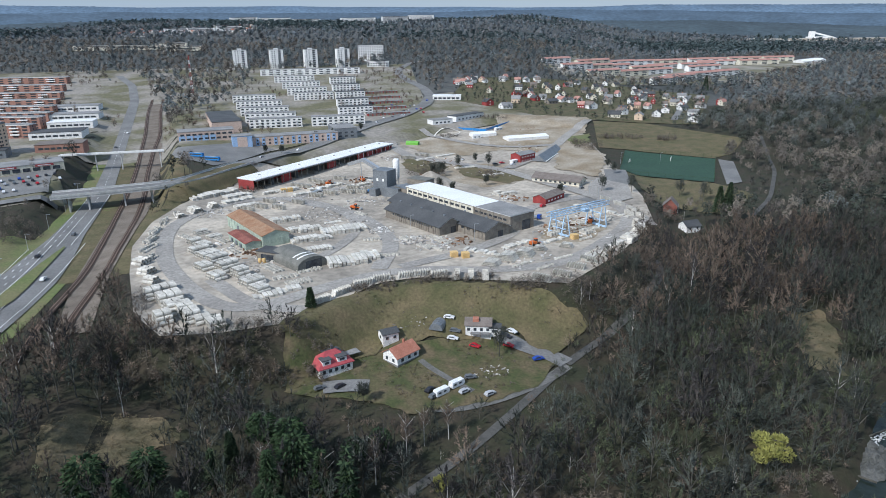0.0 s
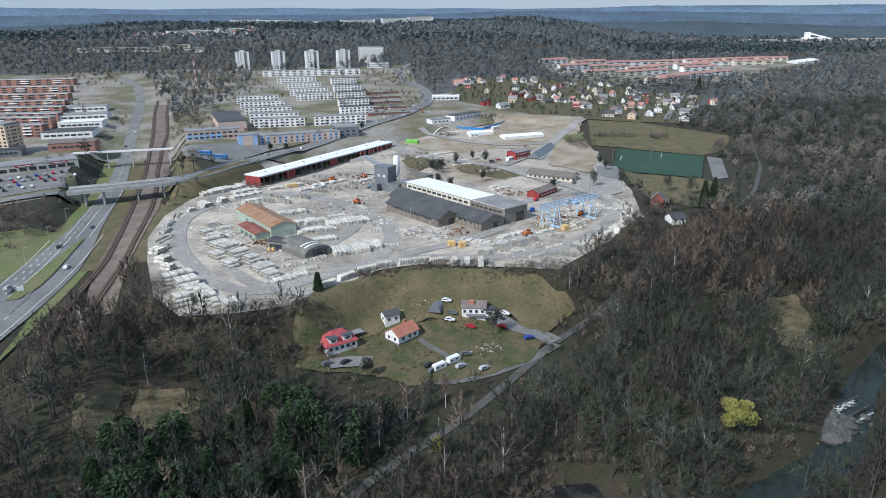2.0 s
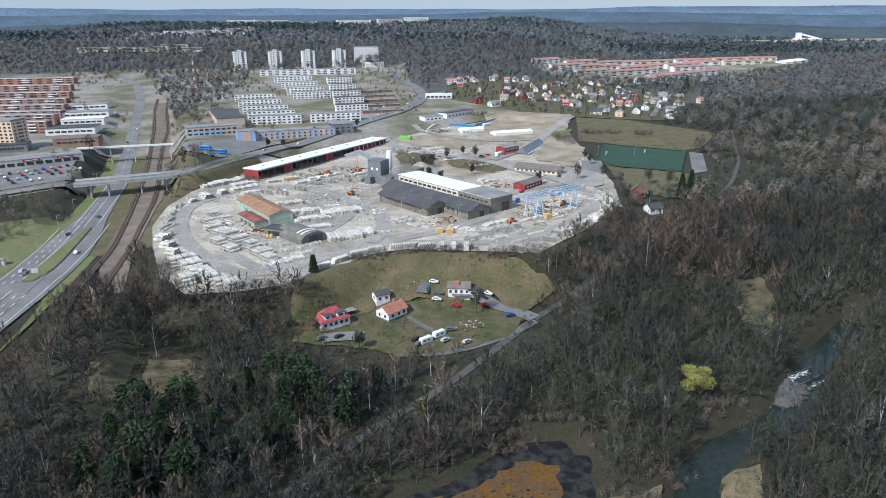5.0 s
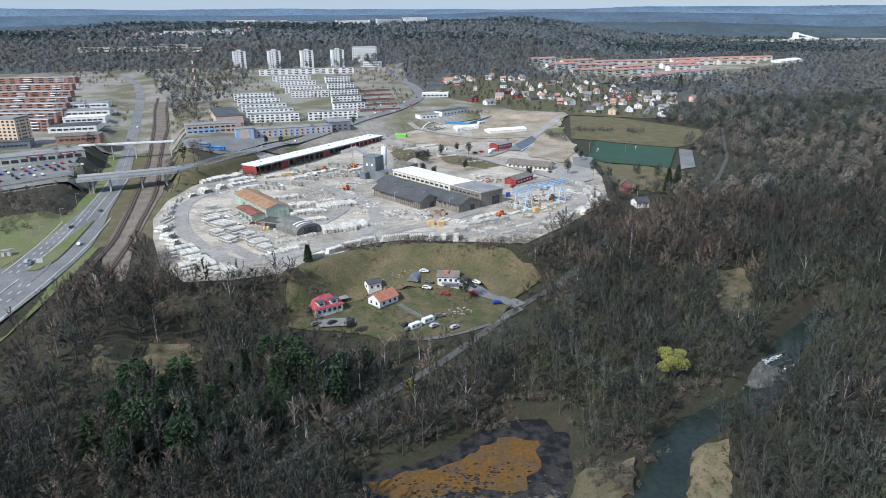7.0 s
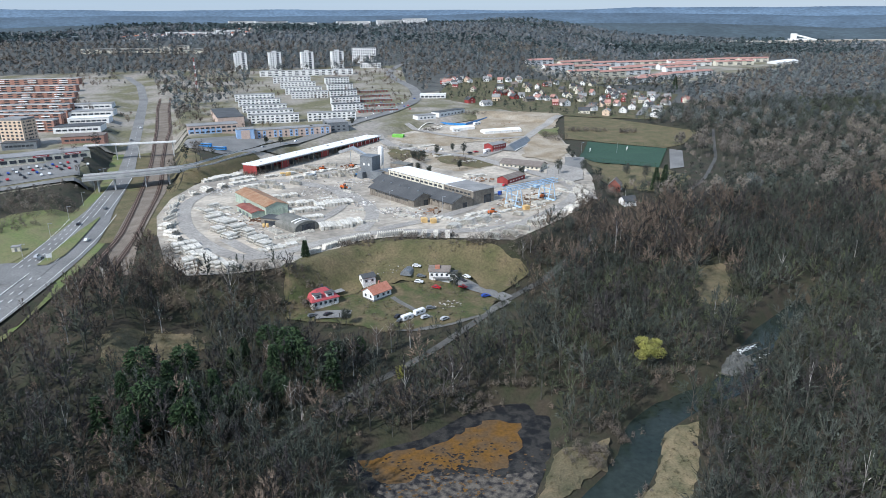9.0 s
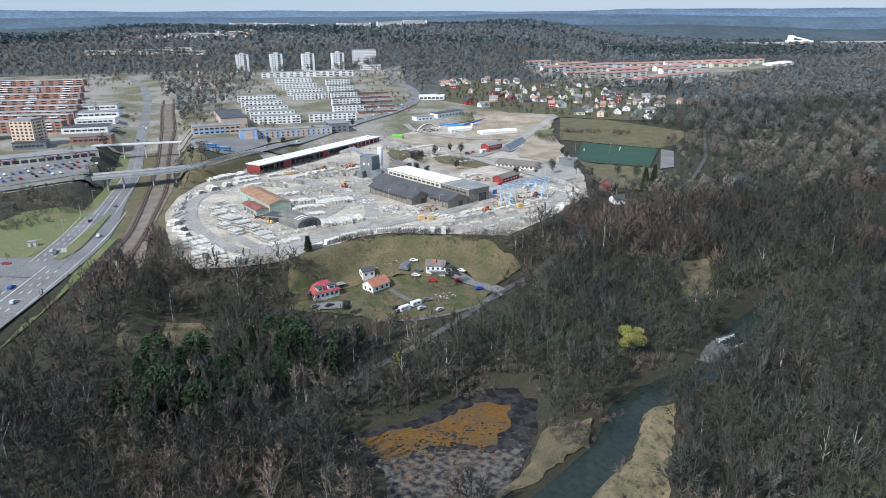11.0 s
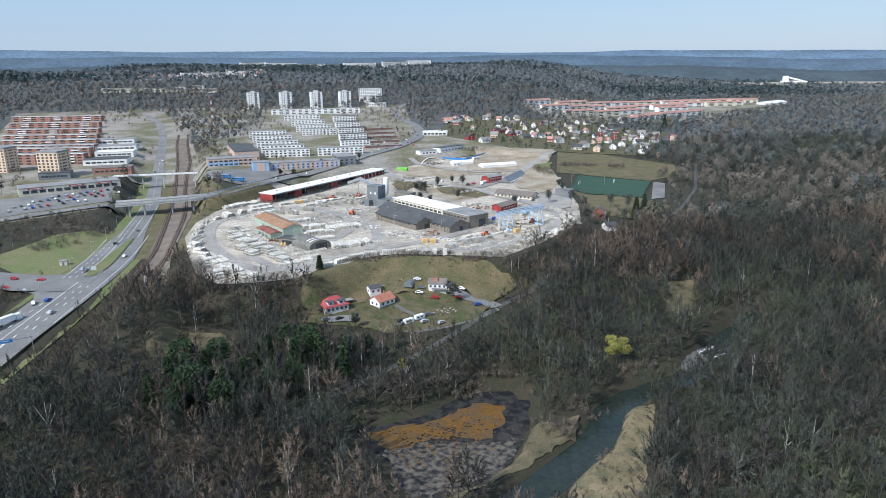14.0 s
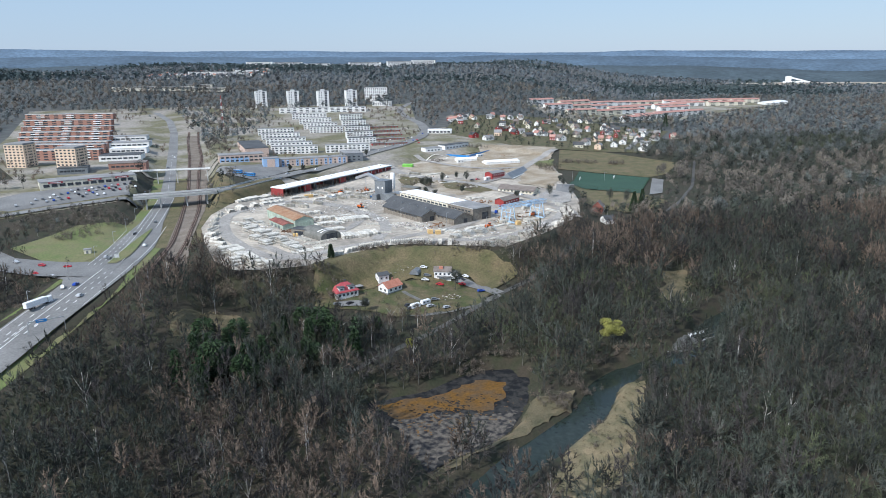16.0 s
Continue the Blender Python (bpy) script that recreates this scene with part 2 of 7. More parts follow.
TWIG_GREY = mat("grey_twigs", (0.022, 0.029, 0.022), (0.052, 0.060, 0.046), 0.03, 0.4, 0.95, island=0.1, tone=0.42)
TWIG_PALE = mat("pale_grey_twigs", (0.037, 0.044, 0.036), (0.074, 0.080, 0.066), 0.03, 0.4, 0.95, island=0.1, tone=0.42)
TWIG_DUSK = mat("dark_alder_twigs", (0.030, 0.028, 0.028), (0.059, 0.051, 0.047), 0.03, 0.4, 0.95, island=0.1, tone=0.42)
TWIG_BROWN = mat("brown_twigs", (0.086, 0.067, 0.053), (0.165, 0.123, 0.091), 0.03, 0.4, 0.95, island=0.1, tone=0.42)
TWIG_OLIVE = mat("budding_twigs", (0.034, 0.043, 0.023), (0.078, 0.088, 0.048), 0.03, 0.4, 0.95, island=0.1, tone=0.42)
TWIG_YELLOW = mat("yellow_catkins", (0.34, 0.33, 0.085), (0.26, 0.26, 0.08), 0.3, 2, 0.9, island=0.35)
NEEDLE = mat("conifer_needles", (0.020, 0.040, 0.017), (0.034, 0.058, 0.024), 0.1, 1, 0.9, island=0.4)
PINE = mat("pine_needles", (0.020, 0.044, 0.014), (0.032, 0.060, 0.020), 0.2, 1.5, 0.9, island=0.3)
# Next six: distance haze mixed into the base colour, bluer and paler farther off
NEEDLE_HAZED = mat("hazed_needles", (0.044, 0.066, 0.068), (0.066, 0.090, 0.090), 0.02, 0.2, 0.95, island=0.2)
FARWOOD = mat("hazed_mixed_wood", (0.092, 0.118, 0.138), (0.150, 0.166, 0.176), 0.004, 0.05, 0.95, island=0.1, tone=0.3)
FARBROWN = mat("hazed_bare_wood", (0.118, 0.126, 0.132), (0.180, 0.174, 0.168), 0.004, 0.05, 0.95, island=0.1, tone=0.3)
FARNEAR = mat("hazed_valley_wood", (0.082, 0.103, 0.110), (0.146, 0.156, 0.154), 0.006, 0.06, 0.95, island=0.1, tone=0.3)
MIDGREY = mat("hazed_mid_wood", (0.068, 0.083, 0.082), (0.128, 0.138, 0.126), 0.02, 0.2, 0.95, island=0.1, tone=0.3)
MIDBROWN = mat("hazed_brown_wood", (0.100, 0.092, 0.080), (0.180, 0.152, 0.124), 0.02, 0.2, 0.95, island=0.1, tone=0.3)
GREENSHEET = mat("green_sheet", (0.16, 0.42, 0.06), (0.20, 0.50, 0.09), 0.4, 2, 0.6)
SHRUB = mat("dark_scrub", (0.095, 0.078, 0.062), (0.135, 0.112, 0.088), 0.1, 1, 0.95, island=0.4)


def paint(name, c, rough=0.3):
    return mat(name, c, tuple(v * 1.1 for v in c), 0.5, 3, rough)


BUSBLUE = paint("bus_blue", (0.03, 0.20, 0.50))


# ---- builders ----
def rows_mesh(name, verts, faces, material):
    me = bpy.data.meshes.new(name)
    me.from_pydata([tuple(map(float, v)) for v in verts], [], [tuple(map(int, f)) for f in faces])
    me.materials.append(material)
    me.update()
    return me


def big_mesh(name, verts, tris, material):
    me = bpy.data.meshes.new(name)
    me.vertices.add(len(verts))
    me.vertices.foreach_set("co", np.asarray(verts, np.float32).ravel())
    me.loops.add(3 * len(tris))
    me.loops.foreach_set("vertex_index", np.asarray(tris, np.int32).ravel())
    me.polygons.add(len(tris))
    me.polygons.foreach_set("loop_start", np.arange(0, 3 * len(tris), 3, dtype=np.int32))
    me.polygons.foreach_set("loop_total", np.full(len(tris), 3, np.int32))
    me.materials.append(material)
    me.update(calc_edges=True)
    return me


def wood_mesh(name, verts, tris, tones, material):
    """Woodland geometry; tones holds one number per vertex that is the same over a whole tree."""
    me = big_mesh(name, verts, tris, material)
    me.attributes.new("tone", "FLOAT", "POINT").data.foreach_set("value", np.asarray(tones, np.float32))
    return me


def root(name, x, y, turn, label, category, group="", z=None):
    ob = new(name)
    ob.empty_display_size = 0.5
    ob.matrix_world = pose(x, y, float(height(x, y)) + 0.3 if z is None else z, 0, 0, turn)
    return tagged(ob, label, category, group)


def under(name, me, parent, m=None, label=""):
    ob = new(name, me)
    ob.parent = parent
    if m is not None:
        ob.matrix_basis = m
    return tagged(ob, label)


CUBES = {}


def cube(material, edge=0.0):
    key = (material.name, edge)
    if key not in CUBES:
        bm = bmesh.new()
        bmesh.ops.create_cube(bm, size=1)
        if edge:
            bmesh.ops.bevel(bm, geom=bm.edges[:], offset=edge, segments=1, affect="EDGES")
        me = bpy.data.meshes.new("block")
        bm.to_mesh(me)
        bm.free()
        me.materials.append(material)
        CUBES[key] = me
    return CUBES[key]


def block(name, parent, material, at, size, turn=0.0, label="", edge=0.0, tilt=0.0):
    """A shared block scaled to its size; at is the middle of its base."""
    m = pose(at[0], at[1], at[2] + size[2] / 2, 0, tilt, turn) @ Matrix.Diagonal((*size, 1))
    return under(name, cube(material, edge), parent, m, label)


def nest(ob, parent):
    """Hang a part under another part, staying where it is."""
    ob.parent = parent
    ob.matrix_parent_inverse = parent.matrix_basis.inverted()
    return ob


def gabled(name, label, x, y, length, width, turn, eave, rise, wall, roof, category="building", group="", over=0.5, z=None, thick=0.25):
    """Walls with gables and two roof slabs; the ridge runs along local x."""
    r = root(name, x, y, turn, label, category, group, z)
    a, b = length / 2, width / 2
    v = [(sx * a, sy * b, zz) for sx in (-1, 1) for sy, zz in ((-1, -2.5), (1, -2.5), (1, eave), (-1, eave))]
    v += [(-a, 0, eave + rise), (a, 0, eave + rise)]
    f = [(0, 4, 7, 3), (1, 2, 6, 5), (0, 3, 8, 2, 1), (4, 5, 6, 9, 7), (3, 7, 9, 8), (2, 8, 9, 6)]
    under("wall", rows_mesh("wall", v, f, wall), r)
    k = rise / b
    for s in (-1, 1):
        a2, b2 = a + over, b + over
        top, low = eave + rise + thick, eave - k * over + thick
        p = [(-a2, s * b2, low), (a2, s * b2, low), (a2, 0, top), (-a2, 0, top)]
        p += [(u, w, h - thick + 0.02) for u, w, h in p]
        q = [(0, 1, 2, 3), (7, 6, 5, 4), (0, 4, 5, 1), (1, 5, 6, 2), (2, 6, 7, 3), (3, 7, 4, 0)]
        under("roof_slope", rows_mesh("roof_slope", p, q, roof), r)
    return r


def flatroofed(name, label, x, y, length, width, turn, tall, wall, roof, category="building", group="", z=None):
    r = root(name, x, y, turn, label, category, group, z)
    block("wall", r, wall, (0, 0, -3), (length, width, tall + 3))
    block("roof", r, roof, (0, 0, tall), (length + 0.5, width + 0.5, 0.35))
    return r


def openings(r, along, side, depth, zs, w, h, material, name="window", axis="x"):
    """Panes set on one face, each a part."""
    for zz in zs:
        for u in along:
            if axis == "x":
                block(name, r, material, (u, side * (depth / 2), zz), (w, 0.16, h))
            else:
                block(name, r, material, (side * (depth / 2), u, zz), (0.16, w, h))


def spread(a, b, n):
    return [a + (b - a) * (i + 0.5) / n for i in range(n)]


def densify(line, step):
    line = np.asarray(line, float)
    s = np.r_[0, np.cumsum(np.hypot(*np.diff(line, axis=0).T))]
    # rounded by a running mean
    u = np.arange(0, s[-1] + step, step).clip(0, s[-1])
    p = np.c_[np.interp(u, s, line[:, 0]), np.interp(u, s, line[:, 1])]
    k = max(1, int(18 / step))
    q = np.pad(p, ((k, k), (0, 0)), "edge")
    out = np.stack([np.convolve(q[:, i], np.ones(2 * k + 1) / (2 * k + 1), "valid") for i in (0, 1)], 1)
    out[0], out[-1] = p[0], p[-1]
    return out


def ribbon(name, line, width, material, label, lift=0.45, step=5.0, z=None, shift=0.0, kind="structure", cross=True):
    p = densify(line, step)
    d = np.gradient(p, axis=0)
    d /= np.maximum(np.hypot(d[:, 0], d[:, 1]), 1e-9)[:, None]
    n = np.c_[-d[:, 1], d[:, 0]]
    w = np.broadcast_to(np.asarray(width, float), (len(p),)) if np.ndim(width) == 0 else np.interp(np.linspace(0, 1, len(p)), np.linspace(0, 1, len(width)), width)
    cols = np.linspace(-0.5, 0.5, 5)
    pts = [p + n * (shift + c * w)[:, None] for c in cols]
    zs = [height(q[:, 0], q[:, 1]) if z is None else np.full(len(p), z) for q in pts]
    if z is None and cross:
        top = np.maximum.reduce(zs)
        zs = [0.25 * q + 0.75 * top for q in zs]
    lifts = lift + p[:, 1].clip(0) / 2500
    verts = np.concatenate([np.c_[q, zz + lifts] for q, zz in zip(pts, zs)])
    k = len(p)
    faces = [(c * k + i, c * k + i + 1, (c + 1) * k + i + 1, (c + 1) * k + i) for c in range(4) for i in range(k - 1)]
    faces = [f[::-1] for f in faces]
    return tagged(new(name, rows_mesh(name, verts, faces, material)), label, "road" if "road" in name else "", "", kind)


def wavy(poly, amp, seed=0):
    """An outline with a natural, uneven edge."""
    poly = np.asarray(poly, float)
    ring = np.concatenate([np.linspace(a, b, max(2, int(np.hypot(*(b - a)) / 2)), endpoint=False) for a, b in zip(poly, np.roll(poly, -1, 0))])
    k = np.arange(len(ring)) + seed * 7.3
    return ring + amp * np.c_[np.sin(k * 0.9) + np.sin(k * 0.37 + 1) + 0.7 * np.sin(k * 2.1), np.cos(k * 0.8) + np.sin(k * 0.29) + 0.7 * np.cos(k * 1.9)]


def patch(name, poly, material, label, step=3.0, lift=0.3, wob=0.0, kind="structure", level=None):
    """A sheet laid over the ground inside an outline."""
    poly = wavy(poly, wob) if wob else np.asarray(poly, float)
    x0, y0 = poly.min(0) - step
    x1, y1 = poly.max(0) + step
    xs, ys = np.arange(x0, x1 + step, step), np.arange(y0, y1 + step, step)
    gx, gy = np.meshgrid(xs, ys)
    hit_ = inside(gx, gy, poly)
    keep = hit_[:-1, :-1] | hit_[1:, :-1] | hit_[:-1, 1:] | hit_[1:, 1:]
    d, nx, ny = line_near(gx, gy, poly, True)
    out = ~hit_ & (d < 1.6 * step)
    gx, gy = np.where(out, nx, gx), np.where(out, ny, gy)
    z = height(gx, gy) + lift + gy.clip(0) / 2500 if level is None else np.full(gx.shape, level)
    idx = np.arange(gx.size).reshape(gx.shape)
    q = np.stack([idx[:-1, :-1], idx[:-1, 1:], idx[1:, 1:], idx[1:, :-1]], -1)[keep]
    used, q = np.unique(q, return_inverse=True)
    q = q.reshape(-1, 4)
    verts = np.c_[gx.ravel(), gy.ravel(), z.ravel()][used]
    tris = np.concatenate([q[:, [0, 1, 2]], q[:, [0, 2, 3]]])
    return tagged(new(name, big_mesh(name, verts, tris, material)), label, "", "", kind)


# ---- ground ----
def grown(first, last, step, rate, limit):
    v, s = [first], step
    while v[-1] < limit:
        if v[-1] > last:
            s *= rate
        v.append(v[-1] + s)
    return v


ys = np.array(grown(30, 640, 4.5, 1.04, 3000))
half = np.array(grown(0, 300, 6.0, 1.06, 5200))
xs = np.r_[-half[:0:-1], half]
ys = np.r_[-400, -200, -80, -20, ys]
gx, gy = np.meshgrid(xs, ys)
gz = height(gx, gy)
idx = np.arange(gx.size).reshape(gx.shape)
q = np.stack([idx[:-1, :-1], idx[:-1, 1:], idx[1:, 1:], idx[1:, :-1]], -1).reshape(-1, 4)
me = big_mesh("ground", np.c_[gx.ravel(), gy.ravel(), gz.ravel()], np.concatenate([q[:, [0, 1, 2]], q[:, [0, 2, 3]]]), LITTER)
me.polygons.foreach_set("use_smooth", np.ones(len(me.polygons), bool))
# beyond 760 m the ground takes the floor colour with painted haze
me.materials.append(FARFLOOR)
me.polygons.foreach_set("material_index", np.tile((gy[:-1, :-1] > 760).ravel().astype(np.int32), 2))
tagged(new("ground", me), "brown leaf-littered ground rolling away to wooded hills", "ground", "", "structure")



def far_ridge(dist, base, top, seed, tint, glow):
    """A distant hill line, closing the view like a plain backdrop; haze is painted as tint and glow."""
    m = mat("hazed_ridge", tuple(0.85 * c for c in tint), tuple(1.15 * c for c in tint), 0.006, 0.05, 1.0)
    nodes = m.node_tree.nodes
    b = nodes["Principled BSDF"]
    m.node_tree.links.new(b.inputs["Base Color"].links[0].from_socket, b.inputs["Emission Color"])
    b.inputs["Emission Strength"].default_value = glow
    n = 900
    ang = np.linspace(radians(-40), radians(56), n)
    crest = sum(a * np.sin(ang * f + seed * f) for a, f in ((0.30, 5), (0.30, 11), (0.16, 23), (0.09, 51)))
    fuzz = np.random.default_rng(seed).uniform(-1, 1, n) * 0.9
    hill = np.interp(ang, np.linspace(ang[0], ang[-1], len(top)), top)
    zt = hill + crest * 13 + fuzz
    v = []
    for k_, zz in ((0.9, np.full(n, base)), (0.96, base + (zt - base) * 0.7), (1.0, zt), (1.03, np.full(n, base))):
        v.append(np.c_[dist * k_ * np.sin(ang), dist * k_ * np.cos(ang), zz])
    v = np.concatenate(v)
    f = [(j * n + i + 1, j * n + i, (j + 1) * n + i, (j + 1) * n + i + 1) for j in range(3) for i in range(n - 1)]
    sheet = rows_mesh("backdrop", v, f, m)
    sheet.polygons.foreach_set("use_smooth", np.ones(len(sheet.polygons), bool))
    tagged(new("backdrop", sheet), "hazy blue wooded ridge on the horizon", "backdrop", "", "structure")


# farther ridges get bluer tint and more glow in place of air haze
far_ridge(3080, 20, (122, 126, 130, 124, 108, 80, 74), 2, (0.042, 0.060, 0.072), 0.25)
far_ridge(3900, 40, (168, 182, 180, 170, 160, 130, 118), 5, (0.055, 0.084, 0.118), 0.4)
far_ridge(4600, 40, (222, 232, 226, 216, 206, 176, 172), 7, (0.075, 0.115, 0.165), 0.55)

patch("yard", YARD, GRAVEL, "pale grey gravel and concrete works yard", 4.0, 0.3)
patch("hillside_meadow", [(-28, 236), (-10, 252), (8, 264), (27, 268), (54, 260), (80, 250), (92, 240), (74, 224), (60, 240), (45, 236), (30, 240), (14, 239), (0, 231), (-27, 230)], DRYGRASS, "dry yellow-green grass slope below the yard", 2.0, 0.75, 0.8)
patch("garden_lawn", [(-28, 214), (-26, 234), (0, 232), (14, 240), (45, 238), (60, 240), (74, 222), (62, 206), (42, 200), (18, 196), (2, 206), (-16, 210)], LAWN, "patchy green and brown garden grass", 2.0, 0.5, 0.6)
patch("field", [(214, 553), (251, 668), (300, 655), (362, 574), (320, 522), (296, 510), (236, 548)], DRYGRASS, "dry tan open field beside a sports pitch", 4.0)
patch("building_site", [(120, 560), (135, 640), (175, 672), (218, 625), (205, 520), (185, 500), (172, 540)], SOIL, "bare brown soil of a building site", 4.0, 0.6)
patch("rough_ground", [(199, 468), (252, 428), (264, 400), (222, 362), (186, 386), (198, 440)], DRYGRASS, "rough dry grass between yard and pitch", 3.0, 0.3, 0.8)
patch("works_ground", [(94, 318), (108, 344), (126, 350), (136, 334), (118, 308), (100, 306)], SOIL, "brown earthy storage ground under the crane", 3.0, 0.35, 0.8)
patch("works_ground", [(60, 470), (80, 520), (120, 505), (125, 450), (90, 430)], SOIL, "brown earthy storage ground", 3.0, 0.35, 1.5)
patch("embankment", [(-112, 440), (-104, 470), (-84, 508), (-66, 505), (-84, 462), (-100, 436)], DRYGRASS, "dry grassy road embankment", 3.0, 0.9, 0.5)
patch("road_bank", [(-92, 482), (-60, 524), (-20, 566), (28, 655), (62, 705), (84, 650), (40, 596), (34, 588), (-78, 507)], TOWNGRASS, "rough grass between road and shed", 4.0, 0.35, 0.5)
patch("road_side", [(-78, 507), (-60, 550), (-33, 590), (20, 695), (95, 805), (118, 880), (170, 905), (165, 790), (200, 700), (178, 690), (160, 680), (90, 640), (38, 588)], TOWNGRASS, "trodden grass and paving beside the town road", 5.0, 0.25)
patch("town_bank", [(-330, 345), (-253, 386), (-190, 418), (-176, 440), (-190, 470), (-230, 520), (-330, 520)], TOWNGRASS, "grass and paving round the car park", 5.0, 0.2)
patch("clearing", [(-97, 190), (-80, 203), (-64, 204), (-58, 192), (-72, 180), (-90, 174)], REED, "tan dead-grass clearing in the wood", 2.0, 0.12, 1.0)
patch("clearing", [(189, 250), (206, 250), (196, 228), (180, 203), (168, 210), (180, 228)], REED, "tan dead-grass clearing by the river path", 2.0, 0.3, 1.0)
patch("verge", [(-164, 272), (-156, 320), (-160, 372), (-199, 360), (-222, 312), (-185, 276)], GREEN, "bright green grass between the roads", 3.0)
patch("parking_lot", [(-262, 400), (-186, 440), (-196, 470), (-206, 520), (-225, 480), (-275, 458), (-300, 420)], ASPHALT, "grey asphalt shop car park", 3.0, 0.5)
patch("town_ground", [(-228, 520), (-202, 560), (-150, 560), (-95, 530), (-40, 585), (20, 690), (95, 800), (112, 1180), (-200, 1190), (-560, 1150), (-420, 700), (-310, 520)], TOWNGRASS, "brown spring grass and paving between apartment blocks", 7.0, 0.3)
patch("garden_land", [(205, 690), (350, 640), (480, 850), (400, 1000), (180, 1010), (125, 830)], LAWN, "green gardens of a cottage quarter", 7.0, 0.3)
patch("garden_land", [(350, 1000), (640, 990), (1000, 1330), (960, 1450), (500, 1430), (340, 1170)], TOWNGRASS, "grass between red-roofed apartment blocks", 12.0, 0.3)
patch("sports_pitch", [(234, 544), (296, 507), (252, 430), (199, 470)], TURF, "dark green artificial turf football pitch", 4.0, 0.6)
patch("forecourt", [(-140, 560), (-95, 595), (-60, 570), (-98, 505), (-128, 520)], ASPHALT, "grey paved bus forecourt", 4.0, 0.5)

patch("quarry_floor", [(1360, 2020), (1370, 2225), (2050, 2240), (2040, 2060), (1700, 2010)], GRAVEL, "pale open floor of a distant quarry", 30.0, 3.5, 4.0)
# building site and access roads beyond the halls
patch("site_earth", [(160, 706), (252, 688), (226, 620), (200, 600), (186, 626), (140, 640)], SOIL, "bare tan earth of a building site", 4.0, 0.7, 1.2)
patch("site_earth", [(176, 543), (209, 526), (190, 480), (173, 450), (153, 483)], SOIL, "bare tan earth behind the office", 4.0, 0.75, 1.0)
patch("weedy_ground", [(44, 536), (60, 530), (76, 503), (60, 478), (42, 500)], DRYGRASS, "rough weedy ground beside the silo", 3.0, 0.6, 1.2)
patch("weedy_ground", [(82, 508), (112, 482), (122, 455), (108, 440), (92, 455), (80, 480)], DRYGRASS, "rough weedy ground between works and road", 3.0, 0.6, 1.2)
patch("site_earth", [(46, 600), (80, 615), (112, 600), (126, 560), (100, 540), (62, 560)], SOIL, "trampled brown earth by the site road", 4.0, 0.62, 1.5)
patch("green_verge", [(196, 596), (226, 612), (214, 575), (198, 566)], GREEN, "small green grass patch", 3.0, 0.8, 0.8)
ribbon("site_road", [(37, 597), (47, 548), (76, 519), (111, 492), (124, 459), (131, 439), (149, 401), (160, 364), (156, 326)], 10, YARDTRACK, "dusty grey site road", 0.85, 4)
ribbon("site_road", [(247, 672), (200, 602), (180, 566), (150, 525), (118, 490)], 9, YARDTRACK, "dusty grey track through the building site", 0.85, 4)
ribbon("site_road", [(70, 640), (110, 585), (140, 565), (185, 570)], 8, YARDTRACK, "dusty grey track round the building site", 0.8, 4)
patch("site_apron", [(152, 372), (147, 395), (156, 420), (171, 443), (184, 420), (172, 384)], YARDTRACK, "smooth grey asphalt turning area", 3.0, 0.9)
patch("pitch_court", [(258, 424), (298, 506), (306, 497), (272, 428)], ASPHALT, "grey hard court beside the pitch", 3.0, 0.5)

# water
patch("pond", POND, MUD, "dark shallow muddy pond", 1.5, 0, 0, "structure", WATER_Z - 0.1)
patch("pond_scum", [(1, 121), (15, 124), (30, 128), (41, 136), (55, 138), (60, 133), (57, 123), (51, 118), (52, 112), (42, 110), (33, 114), (23, 112), (12, 110), (5, 116)], SCUM, "orange-brown iron film on the pond", 0.6, 0, 1.0, "structure", WATER_Z - 0.02)
patch("mud_flat", [(8, 108), (22, 110), (33, 112), (43, 108), (54, 109), (61, 106), (53, 94), (41, 85), (27, 78), (18, 71), (13, 83), (10, 98)], MUDFLAT, "grey mud and dead stalks at the pond's drying end", 0.6, 0, 1.3, "structure", WATER_Z - 0.05)
bank = densify(RIVER, 6.0)
rn = np.gradient(bank, axis=0)
rn = np.c_[-rn[:, 1], rn[:, 0]] / np.hypot(rn[:, 0], rn[:, 1])[:, None]
v = np.concatenate([np.c_[bank + rn * 10, np.full(len(bank), WATER_Z)], np.c_[bank - rn * 10, np.full(len(bank), WATER_Z)]])
k = len(bank)
tagged(new("river", rows_mesh("river", v, [(i + k, i + k + 1, i + 1, i) for i in range(k - 1)], WATER)), "calm dark green-grey river", "water", "", "structure")
patch("reed_bed", REED_NORTH, REED, "pale dead reeds between pond and river", 1.5, 0.15, 0.5)
patch("reed_bed", REED_SOUTH, REED, "pale dead reeds on the river bank", 1.5, 0.15, 0.5)

# roads
ribbon("verge_strip", HIGHWAY[:12], [40, 40, 40, 38, 32, 28, 30, 30, 28, 28, 26, 24], GREEN, "green grass verge beside the carriageway", 0.15, 5, cross=False)
patch("cutting_floor", [(-150, 300), (-97, 300), (-108, 345), (-112, 385), (-105, 428), (-94, 455), (-106, 475), (-135, 545), (-180, 560), (-172, 470), (-160, 400)], DRYGRASS, "dry grass in the railway cutting", 4.0, 0.15, 0.6)
ribbon("main_road", HIGHWAY, np.interp(densify(HIGHWAY, 5.0)[:, 1], [70, 150, 200, 260, 300, 340, 372, 420, 450, 600], [27, 26, 26, 29, 29, 23, 17, 14.5, 13, 10.5]), ASPHALT, "grey asphalt dual carriageway")
ribbon("side_road", [(-146, 256), (-175, 262), (-205, 275), (-260, 305), (-330, 330)], [30, 24, 18, 15, 14], ASPHALT, "grey asphalt side road joining the carriageway", 0.4)
